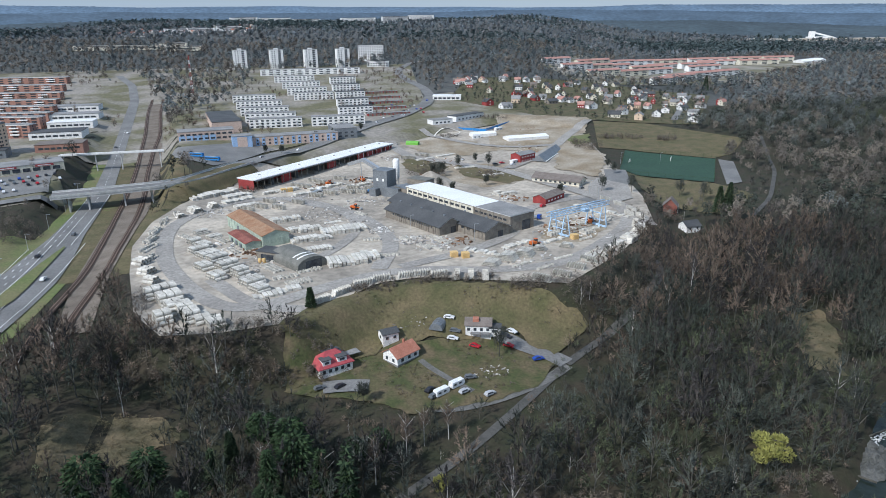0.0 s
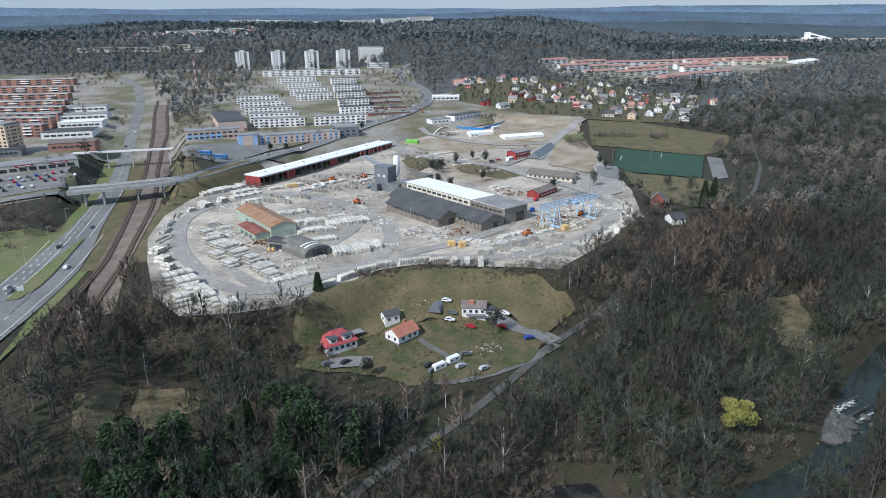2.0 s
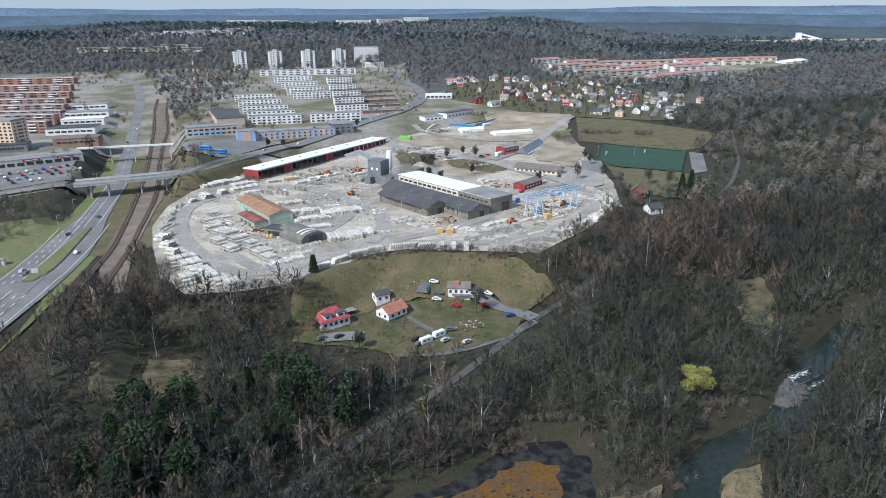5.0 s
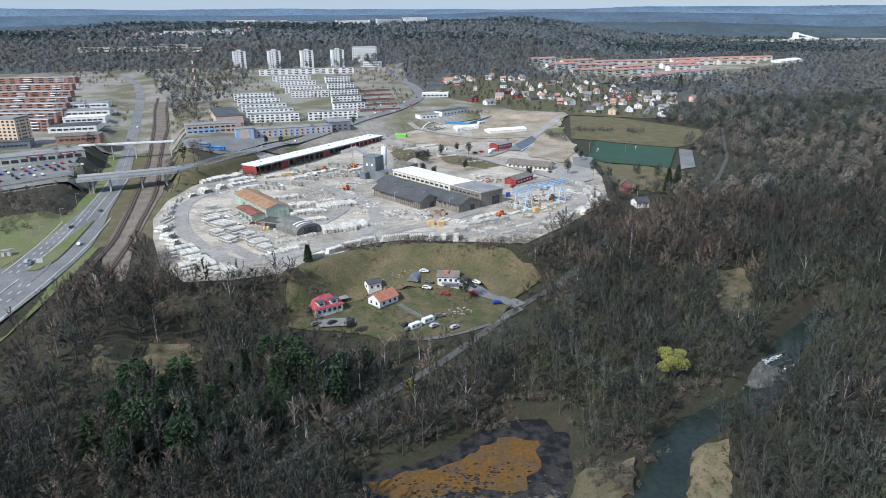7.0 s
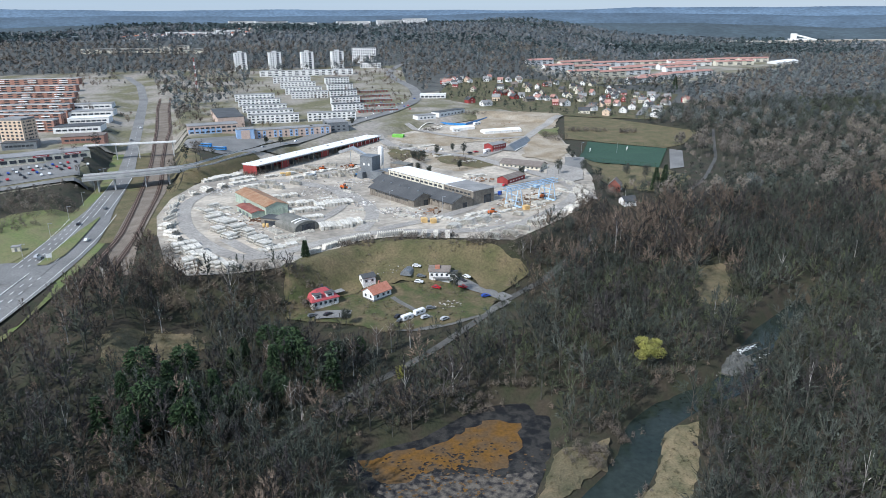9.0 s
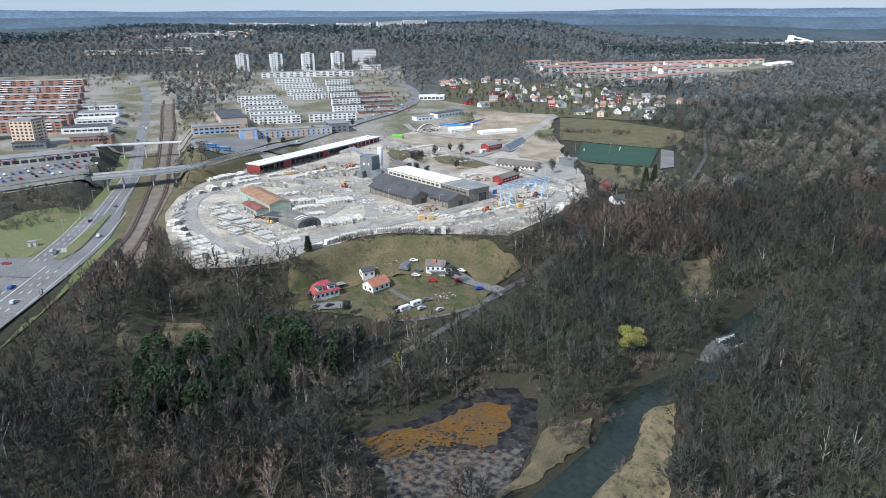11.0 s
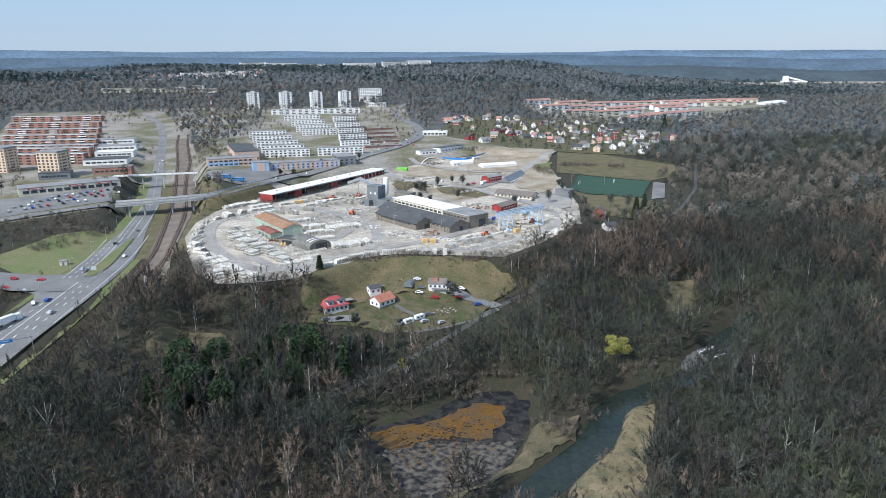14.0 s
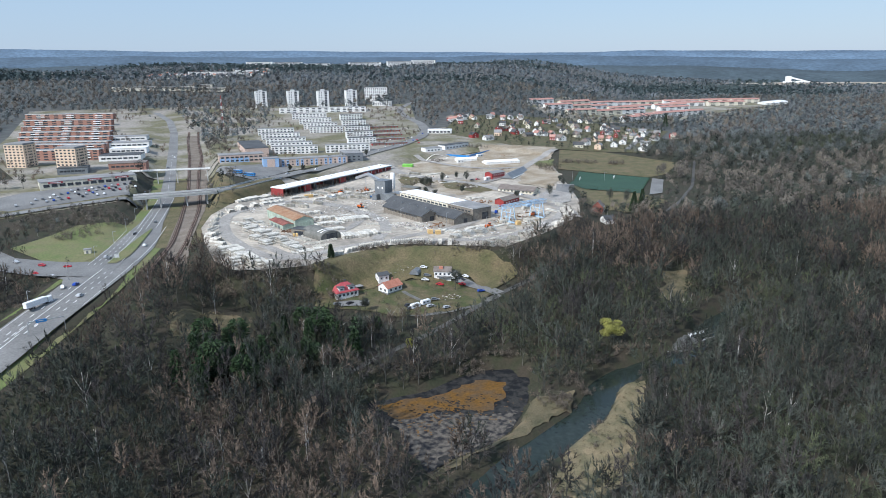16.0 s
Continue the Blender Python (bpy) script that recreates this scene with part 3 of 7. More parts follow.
patch("junction", [(-152, 275), (-162, 272), (-178, 269), (-202, 282), (-226, 306), (-240, 322), (-250, 312), (-232, 293), (-213, 278), (-189, 259), (-174, 253), (-163, 240), (-158, 222), (-152, 206), (-142, 214), (-140, 270)], ASPHALT, "wide grey asphalt road junction", 3.0, 0.62)
for outline_ in ([(-148.5, 266), (-149, 293), (-148.6, 325), (-147.2, 354), (-146, 352), (-143.5, 325), (-141, 296), (-140.5, 281), (-143.5, 266)], [(-168, 140), (-160.5, 160), (-157, 170), (-154.4, 182.5), (-152, 181), (-155.4, 166), (-160, 153), (-165, 138)]):
    patch("median", outline_, GREEN, "grass median between the carriageways", 1.5, 0.95)
ribbon("town_road", [(-76, 510), (-55, 542), (-33, 568), (21, 668), (58, 718), (92, 790), (108, 860), (106, 930), (92, 992), (84, 1060), (87, 1109), (115, 1190), (220, 1240)], [15, 15, 15, 15, 13, 12, 11, 10], ASPHALT, "curving grey asphalt town road", 0.9)
ribbon("town_road", [(-330, 352), (-300, 368), (-253, 394), (-222, 411), (-198, 422), (-178, 429)], 10, ASPHALT, "grey asphalt road to the bridge", 0.6)
ribbon("house_road", [(76, 217), (63, 206), (42, 200), (29, 196), (18, 197), (9, 206), (2, 216), (-6, 217)], 4.2, LANE, "narrow grey gravel lane past the houses", 0.3, 3, cross=False)
ribbon("woodland_road", [(146, 292), (140, 274), (124, 253), (107, 241), (91, 230), (76, 218)], 3.4, MOSSLANE, "narrow grey lane climbing through the wood", 0.3, 3, cross=False)
ribbon("woodland_road", [(74, 216), (46, 190), (25, 172), (3, 158), (-12, 144), (-30, 124)], 3.2, MOSSLANE, "overgrown grey lane through the wood", 0.3, 3, cross=False)
ribbon("footway", [(237, 358), (269, 390), (316, 457), (382, 580)], 2.8, MOSSLANE, "pale path through the wood", 0.5, 4)
ribbon("drive_road", [(38, 206), (26, 219), (22, 228)], 2.6, LANE, "pale gravel garden path", 0.5, 2)
ribbon("drive_road", [(76, 218), (70, 227), (62, 234), (54, 237)], 8, ASPHALT, "grey asphalt house drive with parked cars", 0.5, 2)
ribbon("drive_road", [(2, 214), (-4, 217), (-14, 215)], 8, ASPHALT, "grey asphalt house drive", 0.6, 2)
ribbon("cottage_road", [(338, 665), (456, 861)], 7, ASPHALT, "straight asphalt street between cottages", 0.6)
ribbon("yard_track", [(150, 395), (158, 360), (148, 332), (120, 300), (92, 276), (60, 274), (25, 283), (2, 277), (-20, 262), (-45, 245), (-66, 268), (-88, 312), (-98, 355), (-98, 385), (-75, 425), (-45, 432), (-10, 400), (12, 360), (20, 320), (10, 285)], 8, YARDTRACK, "smooth worn grey track round the yard", 0.5, 4)
ribbon("yard_track", [(-20, 300), (-2, 330), (4, 360), (-8, 395), (-40, 420), (-20, 445), (20, 458)], 6, YARDTRACK, "smooth worn grey track between the stacks", 0.52, 4)
ribbon("yard_track", [(20, 286), (60, 305), (86, 330), (92, 360), (108, 380), (150, 398)], 7, YARDTRACK, "smooth worn grey track past the halls", 0.54, 4)
ribbon("yard_track", [(-62, 285), (-40, 250), (-20, 245)], 7, YARDTRACK, "smooth worn grey track", 0.55, 4)
ribbon("yard_road", [(140, 385), (160, 400), (180, 425), (195, 470)], 16, ASPHALT, "grey asphalt yard approach", 0.5)
ribbon("railway_bed", RAIL[2:], [12, 16, 18, 18, 17, 17, 16, 15], TRACKBED, "brown railway ballast", 0.45, cross=False)
TRACKS = ([(-117, 225), (-120, 250), (-121, 276), (-122, 308), (-131.5, 370), (-141.7, 430), (-146.7, 460), (-158, 522), (-174.5, 601), (-189, 672), (-219, 802), (-236, 890)], [(-106, 225), (-109, 250), (-111, 275), (-113, 311), (-119.5, 363), (-128, 420), (-135, 458), (-149, 520), (-164, 599), (-175, 670), (-205, 799), (-222, 885)])
for line_ in TRACKS:
    ribbon("track_bed", line_, 3.0, SLEEPERBED, "dark oily sleepers of a railway track", 0.8, 5, cross=False)
    for off in (-0.75, 0.75):
        ribbon("rail", line_, 0.26, RAILSTEEL, "rusty steel rail on brown ballast", 1.0, 6, shift=off)


# ---- works yard ----
def long_shed():
    x0, y0, x1, y1 = -64, 455, 37, 581
    n = math.degrees(math.atan2(y1 - y0, x1 - x0))
    cx, cy = (x0 + x1) / 2 - 7 * math.sin(radians(n)), (y0 + y1) / 2 + 7 * math.cos(radians(n))
    length = math.hypot(x1 - x0, y1 - y0)
    r = root("long_shed", cx, cy, n, "long open-fronted red shed with a white sheet roof", "shed", z=-4.2)
    block("back_wall", r, REDPAINT, (0, 7, -3), (length, 0.4, 8.6))
    for s in (-1, 1):
        block("end_wall", r, REDPAINT, (s * length / 2, 0, -3), (0.4, 14.4, 9.2))
        block("gable_trim", r, WHITE, (s * (length / 2 + 0.25), 0, 5.8), (0.12, 14.6, 0.5))
    block("roof", r, WHITEROOF, (0, -0.6, 6.2), (length + 1.2, 17, 0.5), 0, "white ribbed sheet roof")
    block("fascia", r, GREYSHEET, (0, -8.9, 5.4), (length, 0.25, 1.0))
    for u in spread(-length / 2, length / 2, 26):
        block("post", r, WHITE if u > length * 0.2 else TIMBER, (u, -7.3, -1), (0.45, 0.45, 7))
    for i, u in enumerate(spread(-length / 2, length / 2, 13)):
        if i % 4 == 2 or i > 8:
            block("wall_panel", r, REDPAINT, (u, -7.1, -1), (length / 13 * 0.8, 0.2, 6.6))
        elif i % 2:
            block("partition", r, GREYSHEET, (u, 0, -1), (0.2, 13.5, 6.8))
    for i, u in enumerate(spread(-length / 2, length / 2, 8)):
        block("skylight", r, GREYROOF, (u + 3, 0.5, 6.68), (1.6, 1.2, 0.35))


long_shed()


def dark_hall(x, y, length, width, turn, label):
    r = gabled("timber_hall", label, x, y, length, width, turn, 5.0, 3.6, TIMBER, DARKROOF, "industrial hall", over=0.9)
    openings(r, spread(-length / 2 + 6, length / 2 - 6, 16), -1, width + 0.1, (3.0,), 2.0, 0.9, GLASS)
    for u in spread(-length / 2, length / 2, 24):
        block("wall_post", r, TIMBER, (u, -width / 2 - 0.15, -1), (0.25, 0.3, 5.6))
    # dark panel on the gable wall stands in for the doorway's inner shade
    block("doorway", r, GLASS, (length / 2, 2.0, 0), (0.2, 3.4, 3.6), label="dark panel standing for the shaded open doorway")
    for s in (-1, 1):
        block("barge_board", r, WHITE, (length / 2 + 0.8, s * width / 4, 6.7), (0.15, width / 2 / math.cos(math.atan2(3.6, width / 2)), 0.3), 0).rotation_euler = (-s * math.atan2(3.6, width / 2), 0, 0)
    for u in spread(-length / 2, length / 2, 5):
        block("roof_vent", r, GREYSHEET, (u, 0, 8.6), (1.0, 0.8, 0.7))
    return r


# two dark gabled halls side by side and a taller flat white-roofed one behind
dark_hall(37.6, 354, 49, 14.5, -59.5, "dark-roofed grey timber industrial hall")
dark_hall(51, 358, 85, 17, -59.5, "dark-roofed weathered timber production hall")
r = flatroofed("white_roofed_hall", "tall timber hall with a long white and grey flat roof", 64.8, 371.5, 92, 17.5, -59.5, 9.0, TIMBER, WHITEROOF, "industrial hall")
block("roof_sheet", r, GREYROOF, (33, 0, 9.36), (27, 18.3, 0.12), label="grey felt roof section")
block("band", r, CREAM, (-14, -8.8, 4.4), (62, 0.14, 4.2), label="cream panel band")
openings(r, spread(-44, 16, 12), -1, 17.8, (6.2,), 3.6, 1.3, GLASS)
openings(r, spread(18, 44, 7), -1, 17.8, (6.2,), 2.6, 1.0, GLASS)
# dark panel on the end wall in place of a shaded doorway
block("doorway", r, GLASS, (46, 3, 0), (0.3, 6, 5.5), label="dark panel standing for the shaded tall doorway")
for u in spread(-46, 46, 18):
    block("wall_post", r, TIMBER, (u, -8.86, -1), (0.22, 0.25, 10))
r = flatroofed("lean_to_hall", "low grey sheet-roofed annex hall", 42, 410, 34, 12, -58.5, 6.4, TIMBER, GREYSHEET, "industrial hall")
for u in spread(-17, 17, 12):
    block("wall_post", r, TIMBER, (u, -6.1, 0), (0.2, 0.2, 6.3))
r = flatroofed("mixing_tower", "grey steel-clad concrete mixing tower", 22, 428, 11, 10, -40, 16, GREYSHEET, GREYSHEET, "tower")
openings(r, (-2, 2.5), -1, 10.1, (9.5,), 1.3, 1.6, WHITE)
block("lower_wing", r, GREYSHEET, (9, -2, -2), (12, 9, 8))
block("stair_box", r, GREYSHEET, (-3, -7, -2), (5, 5, 7))


def conveyor():
    r = root("conveyor", 12, 446, 0, "grey inclined covered conveyor from shed to tower", "conveyor")
    for p, q in ((Vector((9, -13, 14)), Vector((-2, 14, 17))), (Vector((-2, 14, 17)), Vector((-12, 26, 12)))):
        d = q - p
        mm = Matrix.Translation((p + q) / 2) @ d.to_track_quat("X", "Z").to_matrix().to_4x4() @ Matrix.Diagonal((d.length + 0.5, 2.6, 2.2, 1))
        under("gallery", cube(STEEL), r, mm)
    for x, y, z in ((4, 0, 14), (-4, 17, 14)):
        block("leg", r, STEEL, (x, y, -1), (0.5, 0.5, z + 1))


conveyor()


def lathe(profile, n=16, material=STEEL, name="lathe"):
    """A turned mesh from (radius, height) pairs."""
    v, f = [], []
    for r_, z_ in profile:
        for i in range(n):
            v.append((r_ * math.cos(2 * math.pi * i / n), r_ * math.sin(2 * math.pi * i / n), z_))
    for j in range(len(profile) - 1):
        for i in range(n):
            f.append((j * n + i, j * n + (i + 1) % n, (j + 1) * n + (i + 1) % n, (j + 1) * n + i))
    me = rows_mesh(name, v, f, material)
    for p in me.polygons:
        p.use_smooth = True
    return me


r = root("silo", 31, 446, 0, "white steel cement silo on legs", "silo")
under("tank", lathe([(0.2, 4), (2.2, 7), (2.2, 18.5), (1.6, 19.4), (0.05, 19.6)], 16, WHITE), r)
for sx in (-1, 1):
    for sy in (-1, 1):
        block("leg", r, STEEL, (sx * 1.5, sy * 1.5, -0.5), (0.3, 0.3, 8))
r = flatroofed("batching_shed", "weathered timber aggregate store", 45, 424, 15, 9, -45, 10, TIMBER, MOSSROOF, "shed")
for u in spread(-7.5, 7.5, 9):
    block("board", r, TIMBER, (u, -4.6, 0), (1.2, 0.2, 9.9))
# aggregate heap
n, rings = 28, 7
rnd = random.Random(4)
hv = [(0, 0, 8.5)]
for j in range(1, rings + 1):
    for i in range(n):
        a = 2 * math.pi * i / n
        k_ = j / rings
        hv.append((17 * k_ * math.cos(a) * (1 + 0.08 * rnd.random()), 14 * k_ * math.sin(a) * (1 + 0.08 * rnd.random()), 8.5 * (1 - k_) ** 1.1 + 0.5 * rnd.random() * (1 - k_) - (1 if j == rings else 0)))
hf = [(0, 1 + i, 1 + (i + 1) % n) for i in range(n)]
for j in range(rings - 1):
    for i in range(n):
        hf.append((1 + j * n + i, 1 + (j + 1) * n + i, 1 + (j + 1) * n + (i + 1) % n, 1 + j * n + (i + 1) % n))
hp = tagged(new("gravel_heap", rows_mesh("gravel_heap", hv, hf, GRAVEL)), "pale conical heap of gravel", "heap")
hp.matrix_world = pose(55, 455, float(height(55, 455)) + 0.2)

# rusty barn with a low red annex
r = gabled("rusty_barn", "pale green sheet barn with a rust-streaked roof", -50, 351, 50, 14, -62, 6.0, 2.2, PALEGREEN, RUST, "barn", over=0.3)
for u in spread(-25, 25, 11):
    block("wall_seam", r, PALEGREEN, (u, -7.08, 0), (0.15, 0.16, 6))
openings(r, (-9, 2, 14), -1, 14.2, (0.2,), 3.0, 3.6, GREYSHEET, "sliding_door")
block("end_door", r, PALEGREEN, (25.1, 2, 0), (0.2, 3.4, 4.2))
r = gabled("barn_annex", "low red-roofed annex beside the barn", -54.5, 335.5, 24, 8, -62, 3.4, 0.9, PALEGREEN, DULLRED, "shed", over=0.3)
openings(r, (-6, 0, 6), -1, 9.1, (0.3,), 2.2, 2.2, GREYSHEET, "door")
r = flatroofed("open_shed", "small dark flat-roofed open shed", -38, 309.5, 13, 8, -30, 4.0, TIMBER, DARKROOF, "shed")
# the shed front is closed; a dark panel gives the shade inside
block("opening", r, GLASS, (0, -4.05, 0), (8, 0.2, 3.0))
r = root("tank_pair", -43.5, 303.5, 0, "two yellow plastic tanks beside the shed", "tank")
for u in (0, 1.9):
    under("tank", lathe([(0.05, 0), (0.8, 0), (0.8, 2.2), (0.05, 2.5)], 10, WOODYELLOW), r, pose(u, 0, 0))


def arched_hall(x, y, length, width, turn):
    r = root("arched_hall", x, y, turn, "barrel-roofed grey store with curved skylight strips", "industrial hall")
    n = 12
    v, f = [], []
    arc = [(-width / 2 * math.cos(math.pi * i / n), 2.2 + 3.6 * math.sin(math.pi * i / n)) for i in range(n + 1)]
    for sx in (-1, 1):
        v += [(sx * length / 2, yy, zz) for yy, zz in arc] + [(sx * length / 2, width / 2, -2), (sx * length / 2, -width / 2, -2)]
    k = n + 3
    f = [(i, i + 1, k + i + 1, k + i) for i in range(n)] + [(n, n + 1, k + n + 1, k + n), (n + 2, 0, k, k + n + 2)]
    under("shell", rows_mesh("shell", v, f, MOSSROOF), r)
    under("end_wall", rows_mesh("end_wall", v[:k], [tuple(range(k))], MOSSROOF), r)
    under("end_wall", rows_mesh("end_wall", v[k:], [tuple(range(k))], MOSSROOF), r)
    # dark panel on the end wall for the shade inside the door
    block("doorway", r, GLASS, (length / 2 + 0.02, 0.8, 0), (0.16, width * 0.55, 4.2), label="dark panel standing for the shaded open doorway")
    for q in (4.2, 7.6):
        sv, sf = [], []
        for i in range(3, n - 1):
            a = math.pi * (i + 0.0) / n
            sv += [(q, -width / 2 * 1.015 * math.cos(a), 2.25 + 3.66 * math.sin(a)), (q + 1.2, -width / 2 * 1.015 * math.cos(a), 2.25 + 3.66 * math.sin(a))]
        sf = [(2 * i, 2 * i + 1, 2 * i + 3, 2 * i + 2) for i in range(len(sv) // 2 - 1)]
        under("skylight", rows_mesh("skylight", sv, sf, WHITE), r)
    return r


arched_hall(-26, 301, 24, 15, -55)

# smaller yard buildings
r = gabled("office", "long low cream house with a brown hipped roof", 142, 438, 34, 13, -40, 3.2, 2.6, CREAM, BROWNROOF, "building", over=0.8)
openings(r, spread(-16, 16, 9), -1, 13.1, (1.1,), 1.6, 1.2, GLASS)
openings(r, (-3, 3), 1, 34.1, (1.1,), 1.4, 1.2, GLASS, axis="y")
r = gabled("red_shed", "red timber shed with a grey felt roof", 120.5, 391, 22, 9, 42, 3.6, 2.0, REDPAINT, BROWNROOF, "shed", over=0.5)
openings(r, spread(-9, 9, 5), -1, 9.1, (1.3,), 1.5, 1.0, WHITE)
r = gabled("red_shed", "two-storey red site building with a grey roof", 137, 516, 18, 10, 35, 6.0, 1.6, REDPAINT, GREYROOF, "shed", over=0.4)
openings(r, spread(-8, 8, 5), -1, 10.1, (1.0, 3.9), 1.4, 1.1, WHITE)
r = root("spoil_screen", 162, 532, 58, "long sloping grey sheet-covered bunker", "bunker")
under("cover", rows_mesh("cover", [(-27, -6, 0), (27, -6, 0), (27, 6, 0), (-27, 6, 0), (-27, 0, 5), (27, 0, 5)], [(0, 1, 5, 4), (2, 3, 4, 5), (0, 4, 3), (1, 2, 5)], GREYSHEET), r)
block("edge", r, WHITE, (0, -6.3, 0), (54, 0.6, 0.6))
for x, y, l, w in ((162, 601, 40, 14), (126, 622, 24, 10)):
    r = gabled("white_tent", "low white sheeted store", x, y, l, w, 10, 2.5, 1.6, WHITE, WHITEROOF, "tent", over=0.1)
    for u in spread(-l / 2, l / 2, 6):
        block("rib", r, STEEL, (u, -w / 2 - 0.05, 0), (0.2, 0.1, 2.5))


def gantry():
    r = root("gantry_crane", 117, 327, 28, "light blue steel lattice gantry crane", "crane")
    for sx in (-1, 1):
        for sy in (-1, 1):
            for k_ in (-1, 1):
                block("leg", r, BLUESTEEL, (sx * 14 + k_ * 2.2, sy * 4.5, 0), (0.45, 0.45, 11), tilt=-k_ * 11)
        block("sill_beam", r, BLUESTEEL, (sx * 14, 0, 0.3), (1.0, 14, 0.8))
        for h in (3.5, 7.0):
            block("cross_brace", r, BLUESTEEL, (sx * 14, 0, h), (0.4, 9.4, 0.4))
    for sy in (-1, 1):
        for h in (10.4, 12.6):
            block("girder", r, BLUESTEEL, (0, sy * 1.6, h), (44, 0.4, 0.4))
        for i in range(22):
            block("lattice_bar", r, BLUESTEEL, (-21 + 2 * i, sy * 1.6, 10.5), (0.2, 0.2, 2.4), tilt=40 if i % 2 else -40)
    block("trolley", r, BLUESTEEL, (5, 0, 9.2), (3, 3, 1.4))


gantry()


# concrete goods in stacks
def tube(radius, length, wall=0.14, n=10):
    v, f = [], []
    for rr, zz in ((radius, 0), (radius, length), (radius - wall, length), (radius - wall, 0)):
        v += [(rr * math.cos(2 * math.pi * i / n), rr * math.sin(2 * math.pi * i / n), zz) for i in range(n)]
    for j in range(4):
        for i in range(n):
            f.append((j * n + i, j * n + (i + 1) % n, ((j + 1) % 4) * n + (i + 1) % n, ((j + 1) % 4) * n + i))
    return rows_mesh("pipe", v, f, CONCRETE)


PIPE = tube(0.85, 2.7)
THIN = tube(0.45, 3.2, 0.09, 8)
RING = tube(0.8, 1.0, 0.12, 12)


def pipe_stack(x, y, turn, wide, high, deep, me=PIPE, radius=0.85, length=2.7):
    r = root("pipe_stack", x, y, turn, "pyramid stack of pale grey concrete pipes", "pipe stack", "stacked concrete goods")
    for d in range(deep):
        for h in range(high):
            for i in range(wide - h):
                m = pose((i - (wide - h - 1) / 2) * 2.06 * radius, (d - (deep - 1) / 2) * (length + 0.35), radius + h * 1.75 * radius - 0.05, 90, 0, 0) @ Matrix.Translation((0, 0, -length / 2))
                under("pipe", me, r, m)


def ring_stack(x, y, turn, nx, ny, high):
    rr = random.Random(int(x * 7 + y))
    r = root("ring_stack", x, y, turn, "stood stacks of pale concrete well rings", "ring stack", "stacked concrete goods")
    for i in range(nx):
        for j in range(ny):
            for h in range(rr.choice((1, high, high))):
                under("ring", RING, r, pose((i - nx / 2) * 1.85 + rr.uniform(-0.1, 0.1), (j - ny / 2) * 1.85, h * 1.03))


def slab_stack(x, y, turn, cols, layers, length, w=1.7, t=0.55):
    rr = random.Random(int(x * 5 + y * 3))
    r = root("slab_stack", x, y, turn, "row of stacked white concrete slabs", "slab stack", "stacked concrete goods")
    for i in range(cols):
        off = rr.uniform(-0.3, 0.3)
        for h in range(layers - rr.choice((0, 0, 0, 1))):
            block("slab", r, CONCRETE, ((i - cols / 2) * (w + 0.3), off + rr.uniform(-0.08, 0.08), h * (t + 0.07)), (w, length * rr.uniform(0.92, 1.02), t), edge=0.03)


def frame_stand(x, y, turn, n=5):
    r = root("support_wall_row", x, y, turn, "row of leaning white concrete wall elements", "wall elements", "stacked concrete goods")
    for i in range(n):
        block("wall_element", r, CONCRETE, ((i - n / 2) * 1.1, 0, 0), (0.22, 2.6, 2.9), tilt=14)
        block("foot", r, CONCRETE, ((i - n / 2) * 1.1 + 0.4, 0, 0), (0.8, 2.6, 0.2))


for x, y, a, w, h, d in ((-74, 262, 118, 6, 3, 3), (-66, 250, 118, 6, 3, 2), (-58, 241, 118, 5, 2, 2), (-79, 275, 118, 4, 2, 3), (-75, 326, -50, 4, 2, 3), (-69, 317, -50, 5, 2, 3), (-63, 307, -50, 5, 3, 3),
                         (-57, 297, -50, 5, 3, 3), (-50, 287, -50, 5, 3, 2), (-44, 277, -50, 5, 2, 3), (-98, 312, 60, 4, 2, 2), (-92, 298, 60, 4, 2, 2), (-87, 286, 60, 3, 2, 2)):
    pipe_stack(x, y, a, w, h, d)
for x, y, a, w, h, d in ((-92, 404, 35, 8, 4, 3), (-83, 413, 35, 7, 4, 2), (-98, 393, 35, 6, 3, 1), (-80, 357, -50, 6, 3, 2), (-72, 349, -50, 6, 2, 2), (70, 288, -35, 9, 4, 2), (79, 292, -35, 9, 4, 2),
                         (61, 282, -35, 8, 3, 2), (88, 298, -35, 7, 3, 1), (102, 300, -35, 7, 3, 1), (129, 363, 20, 8, 5, 1), (93, 412, 20, 7, 3, 1), (66, 291, -35, 6, 2, 1)):
    pipe_stack(x, y, a, w, h, d, THIN, 0.45, 3.2)
for x, y, a, nx, ny, h in ((-101, 335, 70, 7, 2, 2), (-104, 350, 80, 7, 2, 2), (-106, 366, 85, 7, 2, 2), (-106, 384, 95, 7, 2, 2), (-102, 398, 110, 5, 2, 2), (-96, 320, 65, 4, 2, 2), (-36, 294, -55, 7, 3, 1), (-24, 276, 20, 6, 3, 1),
                           (103, 322, 28, 5, 2, 2), (120, 322, 28, 4, 3, 2), (116, 312, 28, 5, 1, 1), (122, 340, 28, 5, 3, 1), (96, 286, 25, 6, 1, 1), (133, 307, 40, 5, 1, 1), (44, 322, -58, 9, 2, 1), (35, 313, -58, 5, 2, 1), (16, 304, 10, 6, 2, 1), (27, 327, -58, 4, 2, 1)):
    ring_stack(x, y, a, nx, ny, h)
